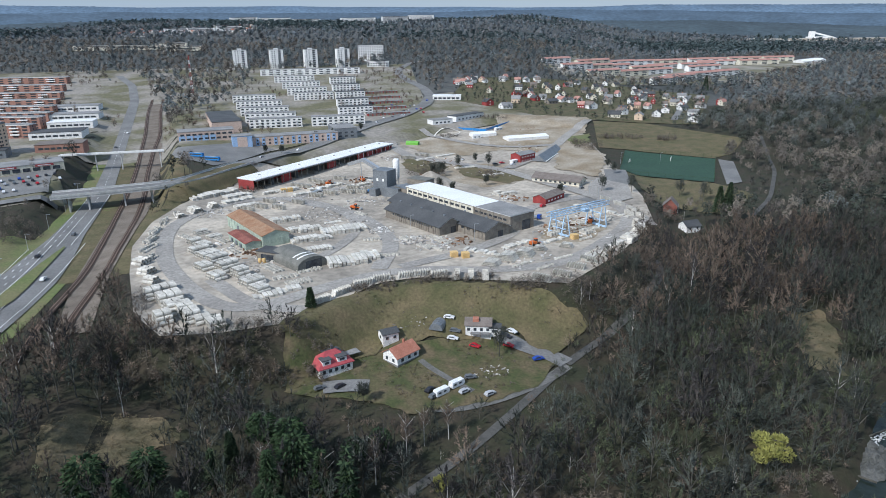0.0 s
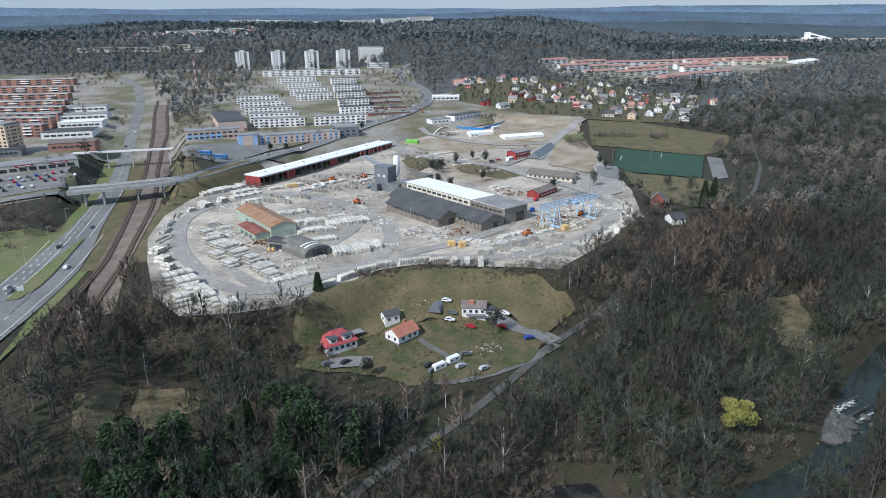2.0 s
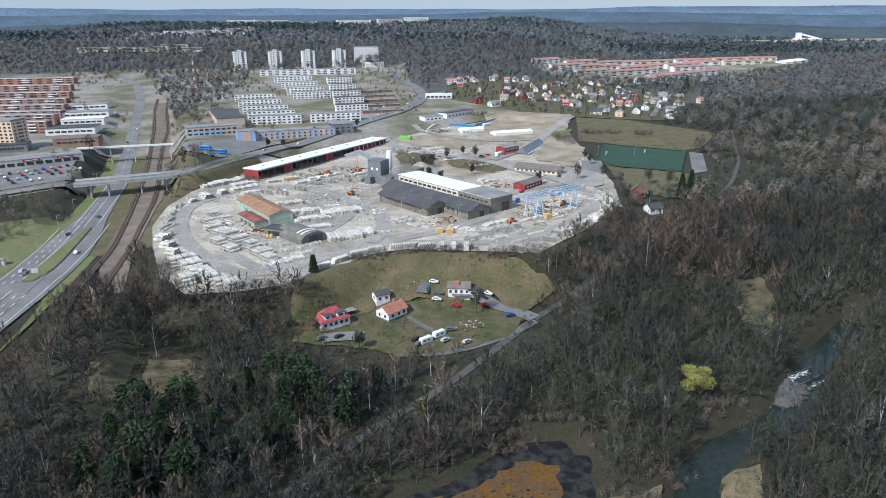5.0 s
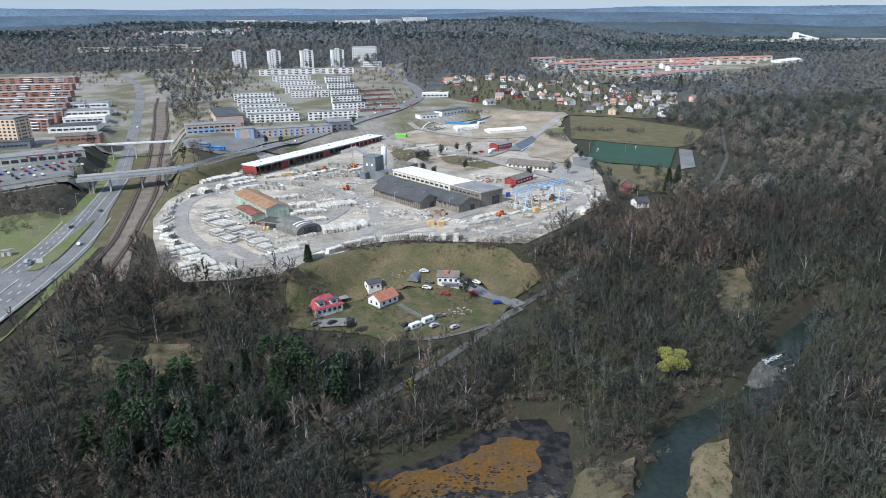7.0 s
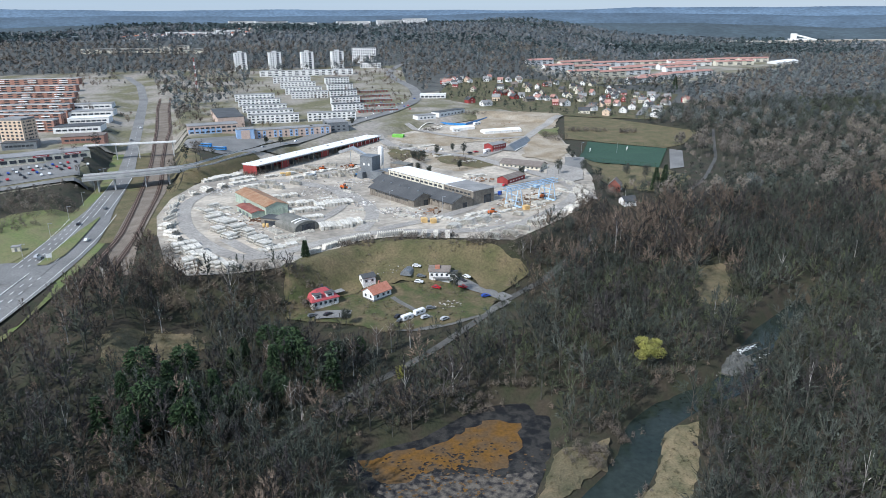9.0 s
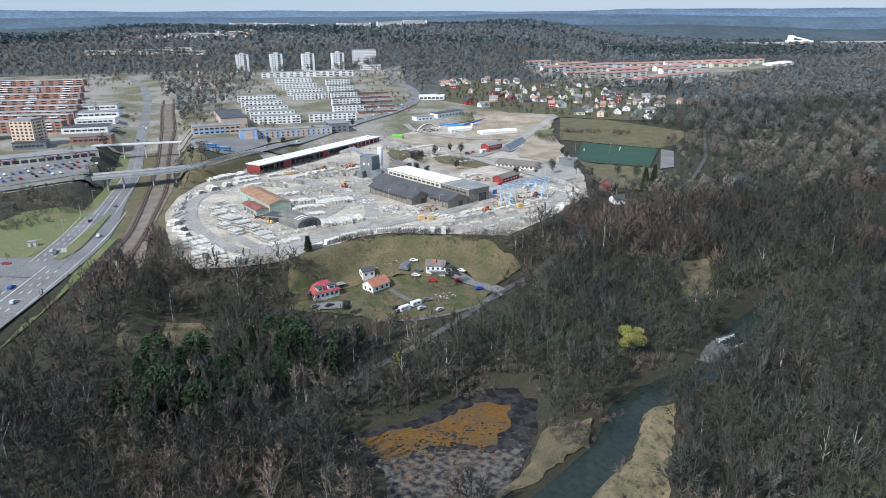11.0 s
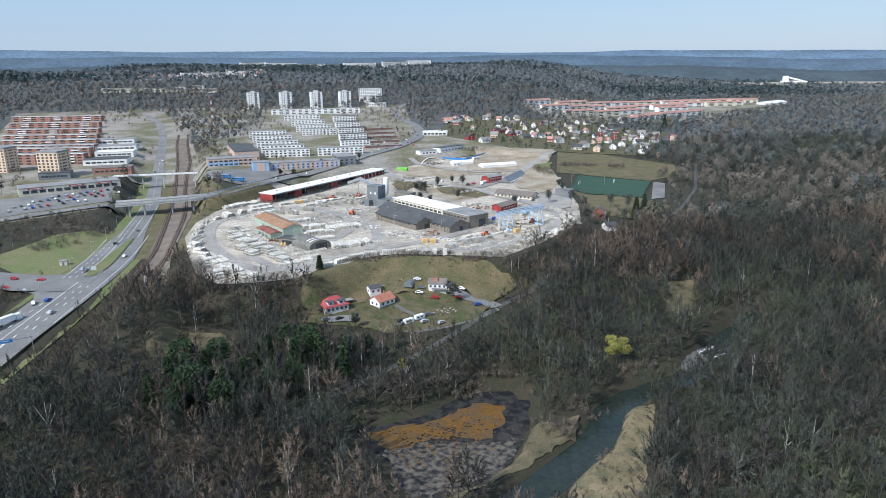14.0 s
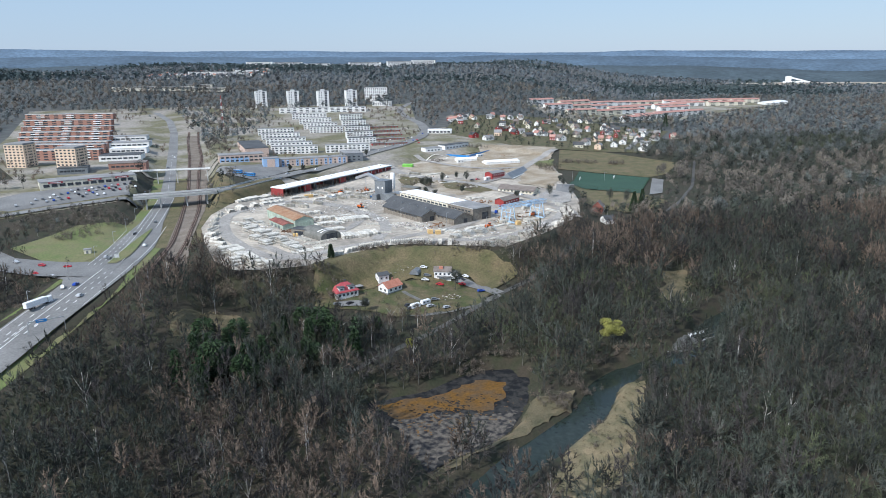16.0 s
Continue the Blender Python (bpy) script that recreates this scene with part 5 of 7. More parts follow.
# lane markings
mv, mf = [], []
LINES = (  # first and last metre along the road, offset to the west, metres between dashes, half width
    (10, 95, 12.4, 3, 0.14), (10, 95, 6.2, 9, 0.2), (10, 110, 0.6, 3, 0.2), (10, 110, -3.4, 9, 0.2), (10, 110, -7.2, 9, 0.2), (10, 110, -11.6, 3, 0.14), (70, 125, 2.8, 5, 0.25), (70, 125, -1.6, 7, 0.22),
    (110, 150, 11.0, 3, 0.14), (110, 172, 5.6, 8, 0.22), (110, 190, 1.8, 3, 0.2), (110, 190, -2.4, 8, 0.22), (110, 190, -6.2, 8, 0.22), (110, 205, -12.2, 3, 0.14),
    (200, 290, 13.2, 3, 0.14), (200, 285, 9.8, 9, 0.22), (200, 285, 6.4, 9, 0.22), (205, 290, 3.4, 3, 0.16), (205, 270, -3.8, 3, 0.12), (205, 290, -12.6, 3, 0.14),
    (290, 345, 3.6, 9, 0.22), (290, 345, 0.2, 4, 0.2), (290, 400, -6.2, 3, 0.14), (290, 400, 6.4, 3, 0.14), (345, 640, 0.0, 9, 0.16))
for first, last, side, gap_, wide in LINES:
    for s in range(first, last, gap_):
        t0, t1 = hw[s], hw[min(s + 3, len(hw) - 1)]
        dd = (t1 - t0) / max(1e-6, np.hypot(*(t1 - t0)))
        n2 = np.array([-dd[1], dd[0]])
        c0, c1 = t0 + n2 * side, t1 + n2 * side
        b0 = len(mv)
        for c_, e_ in ((c0, -1), (c0, 1), (c1, 1), (c1, -1)):
            w_ = c_ + n2 * wide * e_
            mv.append((w_[0], w_[1], float(height(c_[0], c_[1])) + 1.05))
        mf.append((b0, b0 + 3, b0 + 2, b0 + 1))
tagged(new("lane_marking", rows_mesh("lane_marking", mv, mf, WHITELINE)), "white painted lane dashes on asphalt", "markings", "", "stuff")


# overhead sign, road sign and a kiosk by the junction
r = root("sign_gantry", -147, 178, 25.5, "overhead road sign frame with a blue panel", "road sign", z=float(height(-147, 178)) + 0.6)
for u in (-7.4, 7.4):
    block("post", r, STEEL, (u, 0, 0), (0.3, 0.3, 6.4))
block("beam", r, STEEL, (0, 0, 6.2), (15, 0.3, 0.35))
sg = block("sign_panel", r, BUSBLUE, (-1.8, -0.25, 5.6), (4.4, 0.15, 1.5), label="blue direction sign panel")
nest(block("sign_bar", r, WHITE, (-2.2, -0.36, 6.3), (2.6, 0.05, 0.3)), sg)
r = root("road_sign", -145, 273, 20, "white square road sign on two posts", "road sign", z=float(height(-145, 273)) + 0.9)
for u in (-0.9, 0.9):
    block("post", r, STEEL, (u, 0, 0), (0.12, 0.12, 2.2))
block("sign_panel", r, WHITE, (0, -0.1, 1.4), (2.6, 0.1, 2.2))
r = flatroofed("utility_kiosk", "small grey utility kiosk on grass", -169, 294, 4, 3, 10, 2.6, CREAM, GREYROOF, "kiosk")
block("door", r, GREYSHEET, (0, -1.52, 0), (1.2, 0.1, 2.0))

# site hoarding, green shelter and a ring foundation
for (x0, y0), (x1, y1) in (((103, 661), (133, 639)), ((133, 639), (170, 688))):
    ln = math.hypot(x1 - x0, y1 - y0)
    r = root("site_hoarding", (x0 + x1) / 2, (y0 + y1) / 2, math.degrees(math.atan2(y1 - y0, x1 - x0)), "blue sheet hoarding round the building site", "fence", "blue hoardings")
    for u in spread(-ln / 2, ln / 2, 10):
        block("panel", r, BUSBLUE, (u, 0, 0), (ln / 10 - 0.2, 0.12, 2.4))
r = gabled("green_shelter", "bright green sheeted site shelter", 57, 594, 11, 6, -20, 2.2, 1.2, GREENSHEET, GREENSHEET, "shelter", over=0.1)
block("door_flap", r, GREENSHEET, (5.6, 0, 0), (0.1, 2.6, 2.2))
for x, y, a in ((118, 612, 15), (126, 622, 15), (146, 644, 30), (128, 508, 40)):
    r = flatroofed("site_cabin", "white flat-roofed site cabin", x, y, 8, 3, a, 2.8, WHITE, WHITEROOF, "cabin", "site cabins")
    openings(r, (-2, 2), -1, 3.1, (1.0,), 1.2, 1.0, GLASS)
ribbon("foundation_wall", [(84, 616), (108, 630), (110, 646), (102, 658), (90, 652), (82, 636), (80, 620)], 1.4, CONCRETE, "low pale ring foundation on the site", 0.9, 2)

# machines in the yard
def wheel_loader(x, y, turn):
    r = root("wheel_loader", x, y, turn, "orange wheel loader working among the stacks", "wheel loader", "yard machines")
    block("body", r, ORANGE, (-1.2, 0, 0.9), (3.4, 2.2, 1.5), edge=0.06)
    c_ = block("cab", r, GLASS, (0.2, 0, 1.6), (1.5, 1.6, 1.7), edge=0.05)
    nest(block("cab_roof", r, ORANGE, (0.2, 0, 3.3), (1.7, 1.8, 0.15)), c_)
    c_ = block("arm", r, ORANGE, (2.2, 0, 1.0), (2.6, 0.5, 0.4), tilt=10)
    nest(block("bucket", r, STEEL, (3.7, 0, 0.2), (1.2, 2.6, 1.1), edge=0.08), c_)
    for sx in (-2.0, 1.2):
        for sy in (-1, 1):
            under("wheel", lathe([(0.02, -0.25), (0.75, -0.25), (0.75, 0.25), (0.02, 0.25)], 12, TYRE, "wheel"), r, pose(sx, sy * 1.1, 0.75, 90))


def yard_truck(x, y, turn, cab, bed, label):
    r = root("flatbed_truck", x, y, turn, label, "truck", "yard machines")
    c_ = block("cab", r, cab, (3.4, 0, 0.7), (2.0, 2.4, 2.3), edge=0.06)
    nest(block("windscreen", r, GLASS, (4.38, 0, 1.8), (0.14, 2.0, 0.9)), c_)
    block("bed", r, bed, (-1.2, 0, 1.0), (7.0, 2.5, 0.9), edge=0.02)
    for sx in (-3.6, -2.2, 3.0):
        for sy in (-1, 1):
            under("wheel", lathe([(0.02, -0.15), (0.5, -0.15), (0.5, 0.15), (0.02, 0.15)], 10, TYRE, "wheel"), r, pose(sx, sy * 1.1, 0.5, 90))


ORANGE = paint("machine_orange", (0.55, 0.12, 0.02), 0.5)
for x, y, a in ((-14, 462, 30), (8, 470, 120), (88, 306, 20), (128, 338, 60), (2, 392, -30)):
    wheel_loader(x, y, a)
yard_truck(12, 434, 15, PAINTS["red"], BUSBLUE, "red and blue flatbed truck by the tower")
yard_truck(-22, 440, 60, PAINTS["white"], STEEL, "white flatbed truck among stacks")
yard_truck(100, 352, -40, PAINTS["blue"], STEEL, "blue flatbed truck beside the hall")
for x, y, c, a in ((140, 420, "white", 30), (150, 415, "grey", 40), (152, 448, "white", -30), (112, 505, "black", 20), (118, 508, "red", 20), (125, 500, "silver", 20), (90, 525, "white", 60), (112, 375, "red", 40)):
    car(c, x, y, a)
# junk beside the garage
lv, lf = [], []
for _ in range(42):
    a, q = lg.uniform(0, 6.28), 8 * lg.random() ** 0.8
    for cx, cy, kx in ((24, 246, 1.3), (46, 217, 1.0)):
        x, y = cx + kx * q * math.cos(a), cy + 0.5 * q * math.sin(a)
        w, d, h, t = lg.uniform(0.2, 0.9), lg.uniform(0.3, 1.6), lg.uniform(0.15, 0.7), lg.uniform(0, 3.1)
        z = float(height(x, y)) + 0.3
        b = len(lv)
        for zz, k_ in ((z, 1.0), (z + h, 0.8)):
            for u, v_ in ((-w, -d), (w, -d), (w, d), (-w, d)):
                lv.append((x + (u * math.cos(t) - v_ * math.sin(t)) * 0.5 * k_, y + (u * math.sin(t) + v_ * math.cos(t)) * 0.5 * k_, zz))
        lf += [(b + 4, b + 5, b + 6, b + 7), (b, b + 1, b + 5, b + 4), (b + 1, b + 2, b + 6, b + 5), (b + 2, b + 3, b + 7, b + 6), (b + 3, b, b + 4, b + 7)]
tagged(new("garden_junk", rows_mesh("garden_junk", lv, lf, LOOSE)), "pale scrap and building rubbish in the garden", "rubble", "", "stuff")


# ---- town ----
def slab_block(name, label, x, y, length, depth, turn, floors, wall, roof, group, balconies=True, pitched=False, panes=10):
    tall = floors * 2.8 + 0.6
    if pitched:
        r = gabled(name, label, x, y, length, depth, turn, tall, 2.6, wall, roof, "apartment building", group, 0.6)
    else:
        r = flatroofed(name, label, x, y, length, depth, turn, tall, wall, roof, "apartment building", group)
    levels = [1.0 + 2.8 * i for i in range(floors)]
    openings(r, spread(-length / 2, length / 2, panes), -1, depth + 0.1, levels, length / panes * 0.5, 1.4, GLASS)
    openings(r, (0,), 1, length + 0.1, levels, 1.2, 1.3, GLASS, axis="y")
    if balconies:
        for u in spread(-length / 2, length / 2, max(2, panes // 3)):
            for zz in levels[1:]:
                block("balcony", r, WHITE, (u + 1.5, -depth / 2 - 0.7, zz - 0.9), (length / panes * 0.9, 1.3, 1.0))
    return r


G = "white apartment rows"
L = "white three-storey apartment block with balconies"
for x, y in ((-68, 678), (-76, 712), (-86, 752), (-97, 800), (-108, 850)):
    slab_block("apartment_block", L, x, y, 50, 11, 3, 3, WHITE, GREYROOF, G)
for x, y, l in ((-8, 682, 52), (-38, 862, 48), (-48, 905, 50), (-58, 955, 50), (-70, 1010, 56)):
    slab_block("apartment_block", L, x, y, l, 11, 4, 3, WHITE, GREYROOF, G)
for x, y, l in ((10, 740, 36), (8, 800, 36), (6, 862, 36), (2, 925, 36), (-2, 990, 36)):
    slab_block("apartment_block", "white apartment block with a dark flat roof", x, y, l, 12, 8, 3, WHITE, DARKROOF, G, panes=8)
slab_block("apartment_block", "long white apartment block behind the others", -50, 1085, 150, 12, 2, 3, WHITE, GREYROOF, G, panes=14)
for x, y in ((-165, 1168), (-107, 1166), (-52, 1163), (0, 1165)):
    r = flatroofed("tower_block", "white nine-storey tower block with dark balcony strip", x, y, 21, 15, 12, 29, WHITE, GREYROOF, "apartment building", "white tower blocks")
    openings(r, (4.5,), -1, 15.2, [1 + 3.1 * i for i in range(9)], 4.5, 2.2, GLASS, "balcony_recess")
    openings(r, (-7, -3), -1, 15.1, [1.2 + 3.1 * i for i in range(9)], 1.5, 1.3, GLASS)
    block("penthouse", r, WHITE, (0, 0, 29), (7, 6, 2.4))
slab_block("tower_block", "broad white nine-storey block on the rise", 50, 1236, 44, 13, -6, 9, WHITE, GREYROOF, "white tower blocks", False, panes=11)
r = flatroofed("hillside_school", "white terraced building below the towers", 58, 1160, 36, 14, -8, 9, WHITE, DARKROOF)
openings(r, spread(-17, 17, 8), -1, 14.1, (1.5, 4.6), 2.4, 1.4, GLASS)

G = "orange brick rows"
for i, (x, y, l) in enumerate(((-318, 648, 88), (-336, 700, 100), (-352, 748, 110), (-370, 800, 116), (-390, 856, 122), (-410, 915, 128), (-432, 980, 132), (-455, 1050, 140))):
    r = slab_block("brick_apartment_row", "long orange brick apartment row with pale balconies", x, y, l, 11, -6, 4 if i < 2 else 3, ORANGEBRICK, GREYROOF, G, True, False, 10)
    block("cornice", r, WHITE, (0, 0, (4 if i < 2 else 3) * 2.8 + 0.2), (l + 0.7, 11.7, 0.5))
for x, y in ((-273, 560), (-338, 603)):
    r = slab_block("tower_block", "peach rendered eight-storey tower block", x, y, 21, 18, -14, 8, PEACH, GREYROOF, "peach tower blocks", False, panes=5)
    block("cornice", r, GREYROOF, (0, 0, 23.3), (20, 17, 1.2))
    openings(r, spread(-8, 8, 4), 1, 21.2, [1 + 2.8 * i for i in range(8)], 1.4, 1.3, GLASS, axis="y")

r = flatroofed("shop", "long low shopping parade with grey roof and red signs", -236, 492, 76, 22, 26, 5.0, CREAM, GREYROOF, "shop")
for u in (-26, 4, 26):
    sg = block("sign", r, REDROOF, (u, -11.3, 3.4), (11, 0.25, 1.5), label="red shop sign panel")
    nest(block("sign_bar", r, WHITE, (u, -11.5, 3.9), (8, 0.1, 0.5)), sg)
openings(r, spread(-36, 36, 12), -1, 22.2, (0.6,), 4.5, 2.4, GLASS)
for x, y, l, w, a, wall, roof in ((-225, 572, 34, 20, 8, ORANGEBRICK, BROWNROOF), (-252, 640, 42, 26, 6, WHITE, DARKROOF), (-262, 700, 40, 20, 6, WHITE, WHITEROOF), (-276, 752, 46, 22, 6, WHITE, GREYROOF), (-296, 815, 46, 22, 6, WHITE, GREYROOF), (-268, 548, 26, 16, 10, GREYSHEET, DARKROOF)):
    r = flatroofed("commercial_building", "low flat-roofed commercial building", x, y, l, w, a, 6, wall, roof, "commercial building", "low commercial buildings")
    openings(r, spread(-l / 2 + 2, l / 2 - 2, 7), -1, w + 0.1, (2.2,), l / 10, 1.6, GLASS)

# school with blue and pink panels
r = flatroofed("school", "blue and pink panelled two-storey school", -122, 612, 46, 20, 14, 8, PINK, GREYROOF, "school", "panelled school wings")
for u in spread(-23, 8, 5):
    block("panel", r, BLUEPANEL, (u, -10.1, 0.2), (5.2, 0.2, 4.6))
openings(r, spread(-22, 22, 9), -1, 20.3, (1.2, 4.8), 3.2, 1.5, GLASS)
r = flatroofed("school", "dark-roofed two-storey school wing", -120, 690, 26, 90, 14, 9, PINK, DARKROOF, "school", "panelled school wings")
openings(r, spread(-40, 40, 12), 1, 26.1, (2, 5), 3, 1.4, GLASS, axis="y")
r = flatroofed("school", "long pink and blue panelled school wing", -50, 598, 82, 16, 12, 7.5, PINK, GREYROOF, "school", "panelled school wings")
for i, u in enumerate(spread(-40, 40, 16)):
    if i % 3 != 1:
        block("panel", r, BLUEPANEL, (u, -8.1, 0.3), (2.6, 0.2, 6.6))
openings(r, spread(-40, 40, 16), -1, 16.3, (1.3, 4.2), 1.5, 1.4, GLASS)
r = flatroofed("school", "grey-blue panelled school hall", -88, 584, 16, 14, 12, 9, BLUEPANEL, GREYROOF, "school", "panelled school wings")
block("panel", r, PINK, (0, -7.1, 0.2), (8, 0.2, 8))
r = flatroofed("school", "grey hall at the end of the school", -4, 620, 20, 30, 12, 9, GREYSHEET, GREYROOF, "school", "panelled school wings")
openings(r, spread(-8, 8, 3), -1, 30.1, (1.4, 4.6), 2.5, 1.4, GLASS)
for i in range(5):
    r = flatroofed("garage_row", "long row of red garages with flat grey roof", 45, 730 + 42 * i, 46, 7, 8, 2.6, REDPAINT, GREYROOF, "garages", "garage rows")
    openings(r, spread(-22, 22, 10), -1, 7.1, (0.2,), 3.2, 2.0, BROWNROOF, "garage_door")
r = flatroofed("filling_station", "white filling station with flat canopy", 124, 832, 34, 16, -12, 5, WHITE, WHITEROOF, "filling station")
openings(r, spread(-16, 16, 6), -1, 16.1, (1.0,), 4, 2.2, GLASS)
r = flatroofed("depot", "dark-roofed low depot behind blue fencing", 122, 690, 44, 12, 40, 5, WHITE, DARKROOF, "depot")
openings(r, spread(-20, 20, 7), -1, 12.1, (1.2,), 2.2, 1.4, GLASS)
r = flatroofed("depot", "low grey site hall", 92, 668, 22, 12, 20, 4.5, WHITE, GREYROOF, "depot")
openings(r, spread(-9, 9, 4), -1, 12.1, (1.2,), 2.2, 1.4, GLASS)

# radio mast
r = root("radio_mast", -190, 905, 0, "slim red and white lattice radio mast", "mast")
for i in range(10):
    for s in ((-1, -1), (1, -1), (0, 1)):
        k_ = 1.4 * (1 - i / 14)
        block("mast_tube", r, REDPAINT if i % 2 else WHITE, (s[0] * k_, s[1] * k_, i * 5), (0.3, 0.3, 5))
    block("cross_bar", r, STEEL, (0, 0, i * 5 + 2.5), (2.2, 0.15, 0.15))

# football goals
for x, y in ((222, 506), (258, 508)):
    r = root("football_goal", x, y, 60, "white football goal frame", "goal", "football goals", z=float(height(x, y)) + 0.9)
    for s in (-1, 1):
        block("post", r, WHITE, (s * 3.6, 0, 0), (0.25, 0.25, 2.4))
    block("crossbar", r, WHITE, (0, 0, 2.4), (7.4, 0.25, 0.25))
PT = [(234, 544), (296, 507), (252, 430), (199, 470)]
for (x0, y0), (x1, y1) in zip(PT, PT[1:] + PT[:1]):
    n = int(math.hypot(x1 - x0, y1 - y0) / 6)
    r = root("pitch_fence", (x0 + x1) / 2, (y0 + y1) / 2, math.degrees(math.atan2(y1 - y0, x1 - x0)), "thin dark green fence round the pitch", "fence", "pitch fences")
    ln = math.hypot(x1 - x0, y1 - y0)
    for u in spread(-ln / 2, ln / 2, n):
        block("post", r, NEEDLE, (u, 0, 0), (0.14, 0.14, 3.4))
    block("rail", r, NEEDLE, (0, 0, 3.2), (ln, 0.1, 0.1))

# cottages
rr = random.Random(5)
WALLS = [WHITE, WHITE, CREAM, REDPAINT, PEACH, WHITE, TIMBER]
ROOFS = [REDTILE, DARKROOF, BROWNROOF, DARKROOF, GREYROOF]


def cottage(x, y, turn, wall, roof, big=1.0):
    l, w, e = rr.uniform(9, 12) * big, rr.uniform(7.5, 9) * big, rr.uniform(3.2, 5.2)
    tone = {"white_render": "white", "cream_render": "cream", "red_timber": "dark red", "peach_render": "yellow", "grey_timber": "brown"}[wall.name]
    top = {"hazed_red_tile": "haze-pale red tile", "dark_roof_felt": "black", "brown_roof": "brown", "grey_roof_felt": "grey"}[roof.name]
    r = gabled("cottage", f"{tone} detached cottage with a {top} roof", x, y, l, w, turn, e, rr.uniform(2.4, 3.6), wall, roof, "house", "cottages among gardens", 0.5)
    pane = GLASS if wall is not REDPAINT else WHITE
    openings(r, spread(-l / 2, l / 2, 3), -1, w + 0.1, (1.1,), 1.3, 1.2, pane)
    openings(r, (0,), -1, l + 0.1, (1.1, e - 0.4), 1.2, 1.1, pane, axis="y")
    block("chimney", r, TILE, (1, 0.4, e + 2), (0.8, 0.8, 2.0))


for x, y, k_ in ((278, 752, 1.2), (242, 785, 1.2), (228, 806, 1), (283, 692, 1.1), (304, 676, 1.1), (330, 690, 1), (355, 658, 1.2), (352, 715, 1.1), (300, 712, 1.1), (310, 735, 1), (372, 690, 1), (380, 730, 1), (390, 770, 1), (437, 800, 1.1), (410, 745, 1), (260, 800, 1), (178, 749, 1.2), (163, 775, 1.1), (171, 990, 1.3), (190, 1000, 1)):
    cottage(x, y, rr.choice((20, 60, 110, -20)), rr.choice(WALLS), rr.choice(ROOFS), k_)
for i in range(78):
    u, v_ = rr.random(), rr.random()
    x, y = 150 + 250 * u + 60 * v_, 985 - 250 * v_ + 20 * u
    cottage(x, y, rr.choice((20, 60, 110, -20)), rr.choice(WALLS), rr.choice(ROOFS), rr.uniform(0.65, 0.95))

# red-roofed quarter
G = "red-roofed apartment blocks"
L = "pale three-storey apartment block with a red tile roof"
for x, y, l, a in ((400, 1160, 70, 25), (450, 1190, 70, 25), (500, 1230, 70, 25), (430, 1110, 70, 22), (490, 1140, 80, 22), (560, 1190, 80, 22), (540, 1060, 70, 24), (600, 1100, 80, 24), (500, 1020, 66, 24), (570, 1250, 80, 20), (620, 1290, 80, 20), (470, 1270, 80, 22), (540, 1320, 90, 20), (600, 1370, 90, 18), (680, 1240, 80, 16), (700, 1300, 90, 16),
                   (690, 1400, 90, 8), (780, 1400, 100, 4), (870, 1395, 100, 2), (760, 1340, 90, 6), (850, 1330, 90, 2), (930, 1385, 70, 0), (660, 1130, 70, 24), (380, 1210, 60, 25)):
    slab_block("apartment_block", L, x, y, l, 12, a, 3, CREAM if (x // 10) % 2 else WHITE, REDTILE, G, False, True, 4)
for i in range(4):
    r = gabled("greenhouse", "white low-roofed hall at the quarter's edge", 950 + i * 18, 1330 + i * 10, 20, 30, 10, 4, 3, WHITE, WHITEROOF, "hall", "white halls")
    openings(r, spread(-8, 8, 4), -1, 30.1, (1,), 2, 1.5, GLASS)

# far town on the hills
rr = random.Random(8)
for x, y, l, t in ((60, 2440, 120, 18), (190, 2440, 100, 18), (280, 2470, 90, 20), (-210, 2350, 100, 18), (-310, 2370, 90, 18), (-110, 2380, 90, 16), (-420, 1900, 60, 9), (-350, 1860, 70, 9), (-280, 1900, 80, 9), (-1500, 2500, 120, 12), (-1400, 2520, 100, 12)):
    r = flatroofed("apartment_block", "distant white apartment block on a wooded hill", x, y, l, 12, rr.uniform(-6, 6), t, WHITE, GREYROOF, "apartment building", "distant blocks", z=float(height(x, y)) + 6)
    openings(r, (0,), -1, 12.1, [2 + 3 * i for i in range(int(t // 3))], l * 0.9, 1.3, GLASS, "window_band")
for x, y, l in ((-450, 1390, 90), (-370, 1400, 80), (-300, 1390, 70), (-330, 1440, 60)):
    r = flatroofed("apartment_block", "distant beige apartment block among trees", x, y, l, 11, rr.uniform(-6, 6), 6, CREAM, GREYROOF, "apartment building", "distant blocks", z=float(height(x, y)) + 4)
    openings(r, (0,), -1, 11.1, (1.5, 4), l * 0.9, 1.2, GLASS, "window_band")
for i in range(60):
    x, y = -560 + rr.random() * 330, 1820 + rr.random() * 260
    r = gabled("cottage", "small distant house on a hill", x, y, 12, 9, rr.uniform(0, 180), 5, 3, WHITE if i % 3 else CREAM, GREYROOF if i % 2 else TILE, "house", "distant houses", z=float(height(x, y)) + 3)
r = root("quarry_works", 1640, 2230, -12, "distant white quarry works with an inclined conveyor", "works")
block("hall", r, WHITE, (0, 0, 0), (70, 30, 16))
block("hall", r, CREAM, (-120, 10, 0), (130, 30, 10))
block("hall", r, WHITE, (160, 0, 0), (180, 30, 6))
block("conveyor", r, WHITE, (20, 0, 18), (80, 6, 5), tilt=14)
block("tower", r, WHITE, (-22, 0, 0), (16, 16, 34))
block("pit_floor", r, GRAVEL, (0, -40, 4), (640, 110, 7))
r = root("wind_turbine", -1480, 2700, 0, "white wind turbine on the skyline", "wind turbine")
block("tower", r, WHITE, (0, 0, 0), (2.6, 2.6, 85))
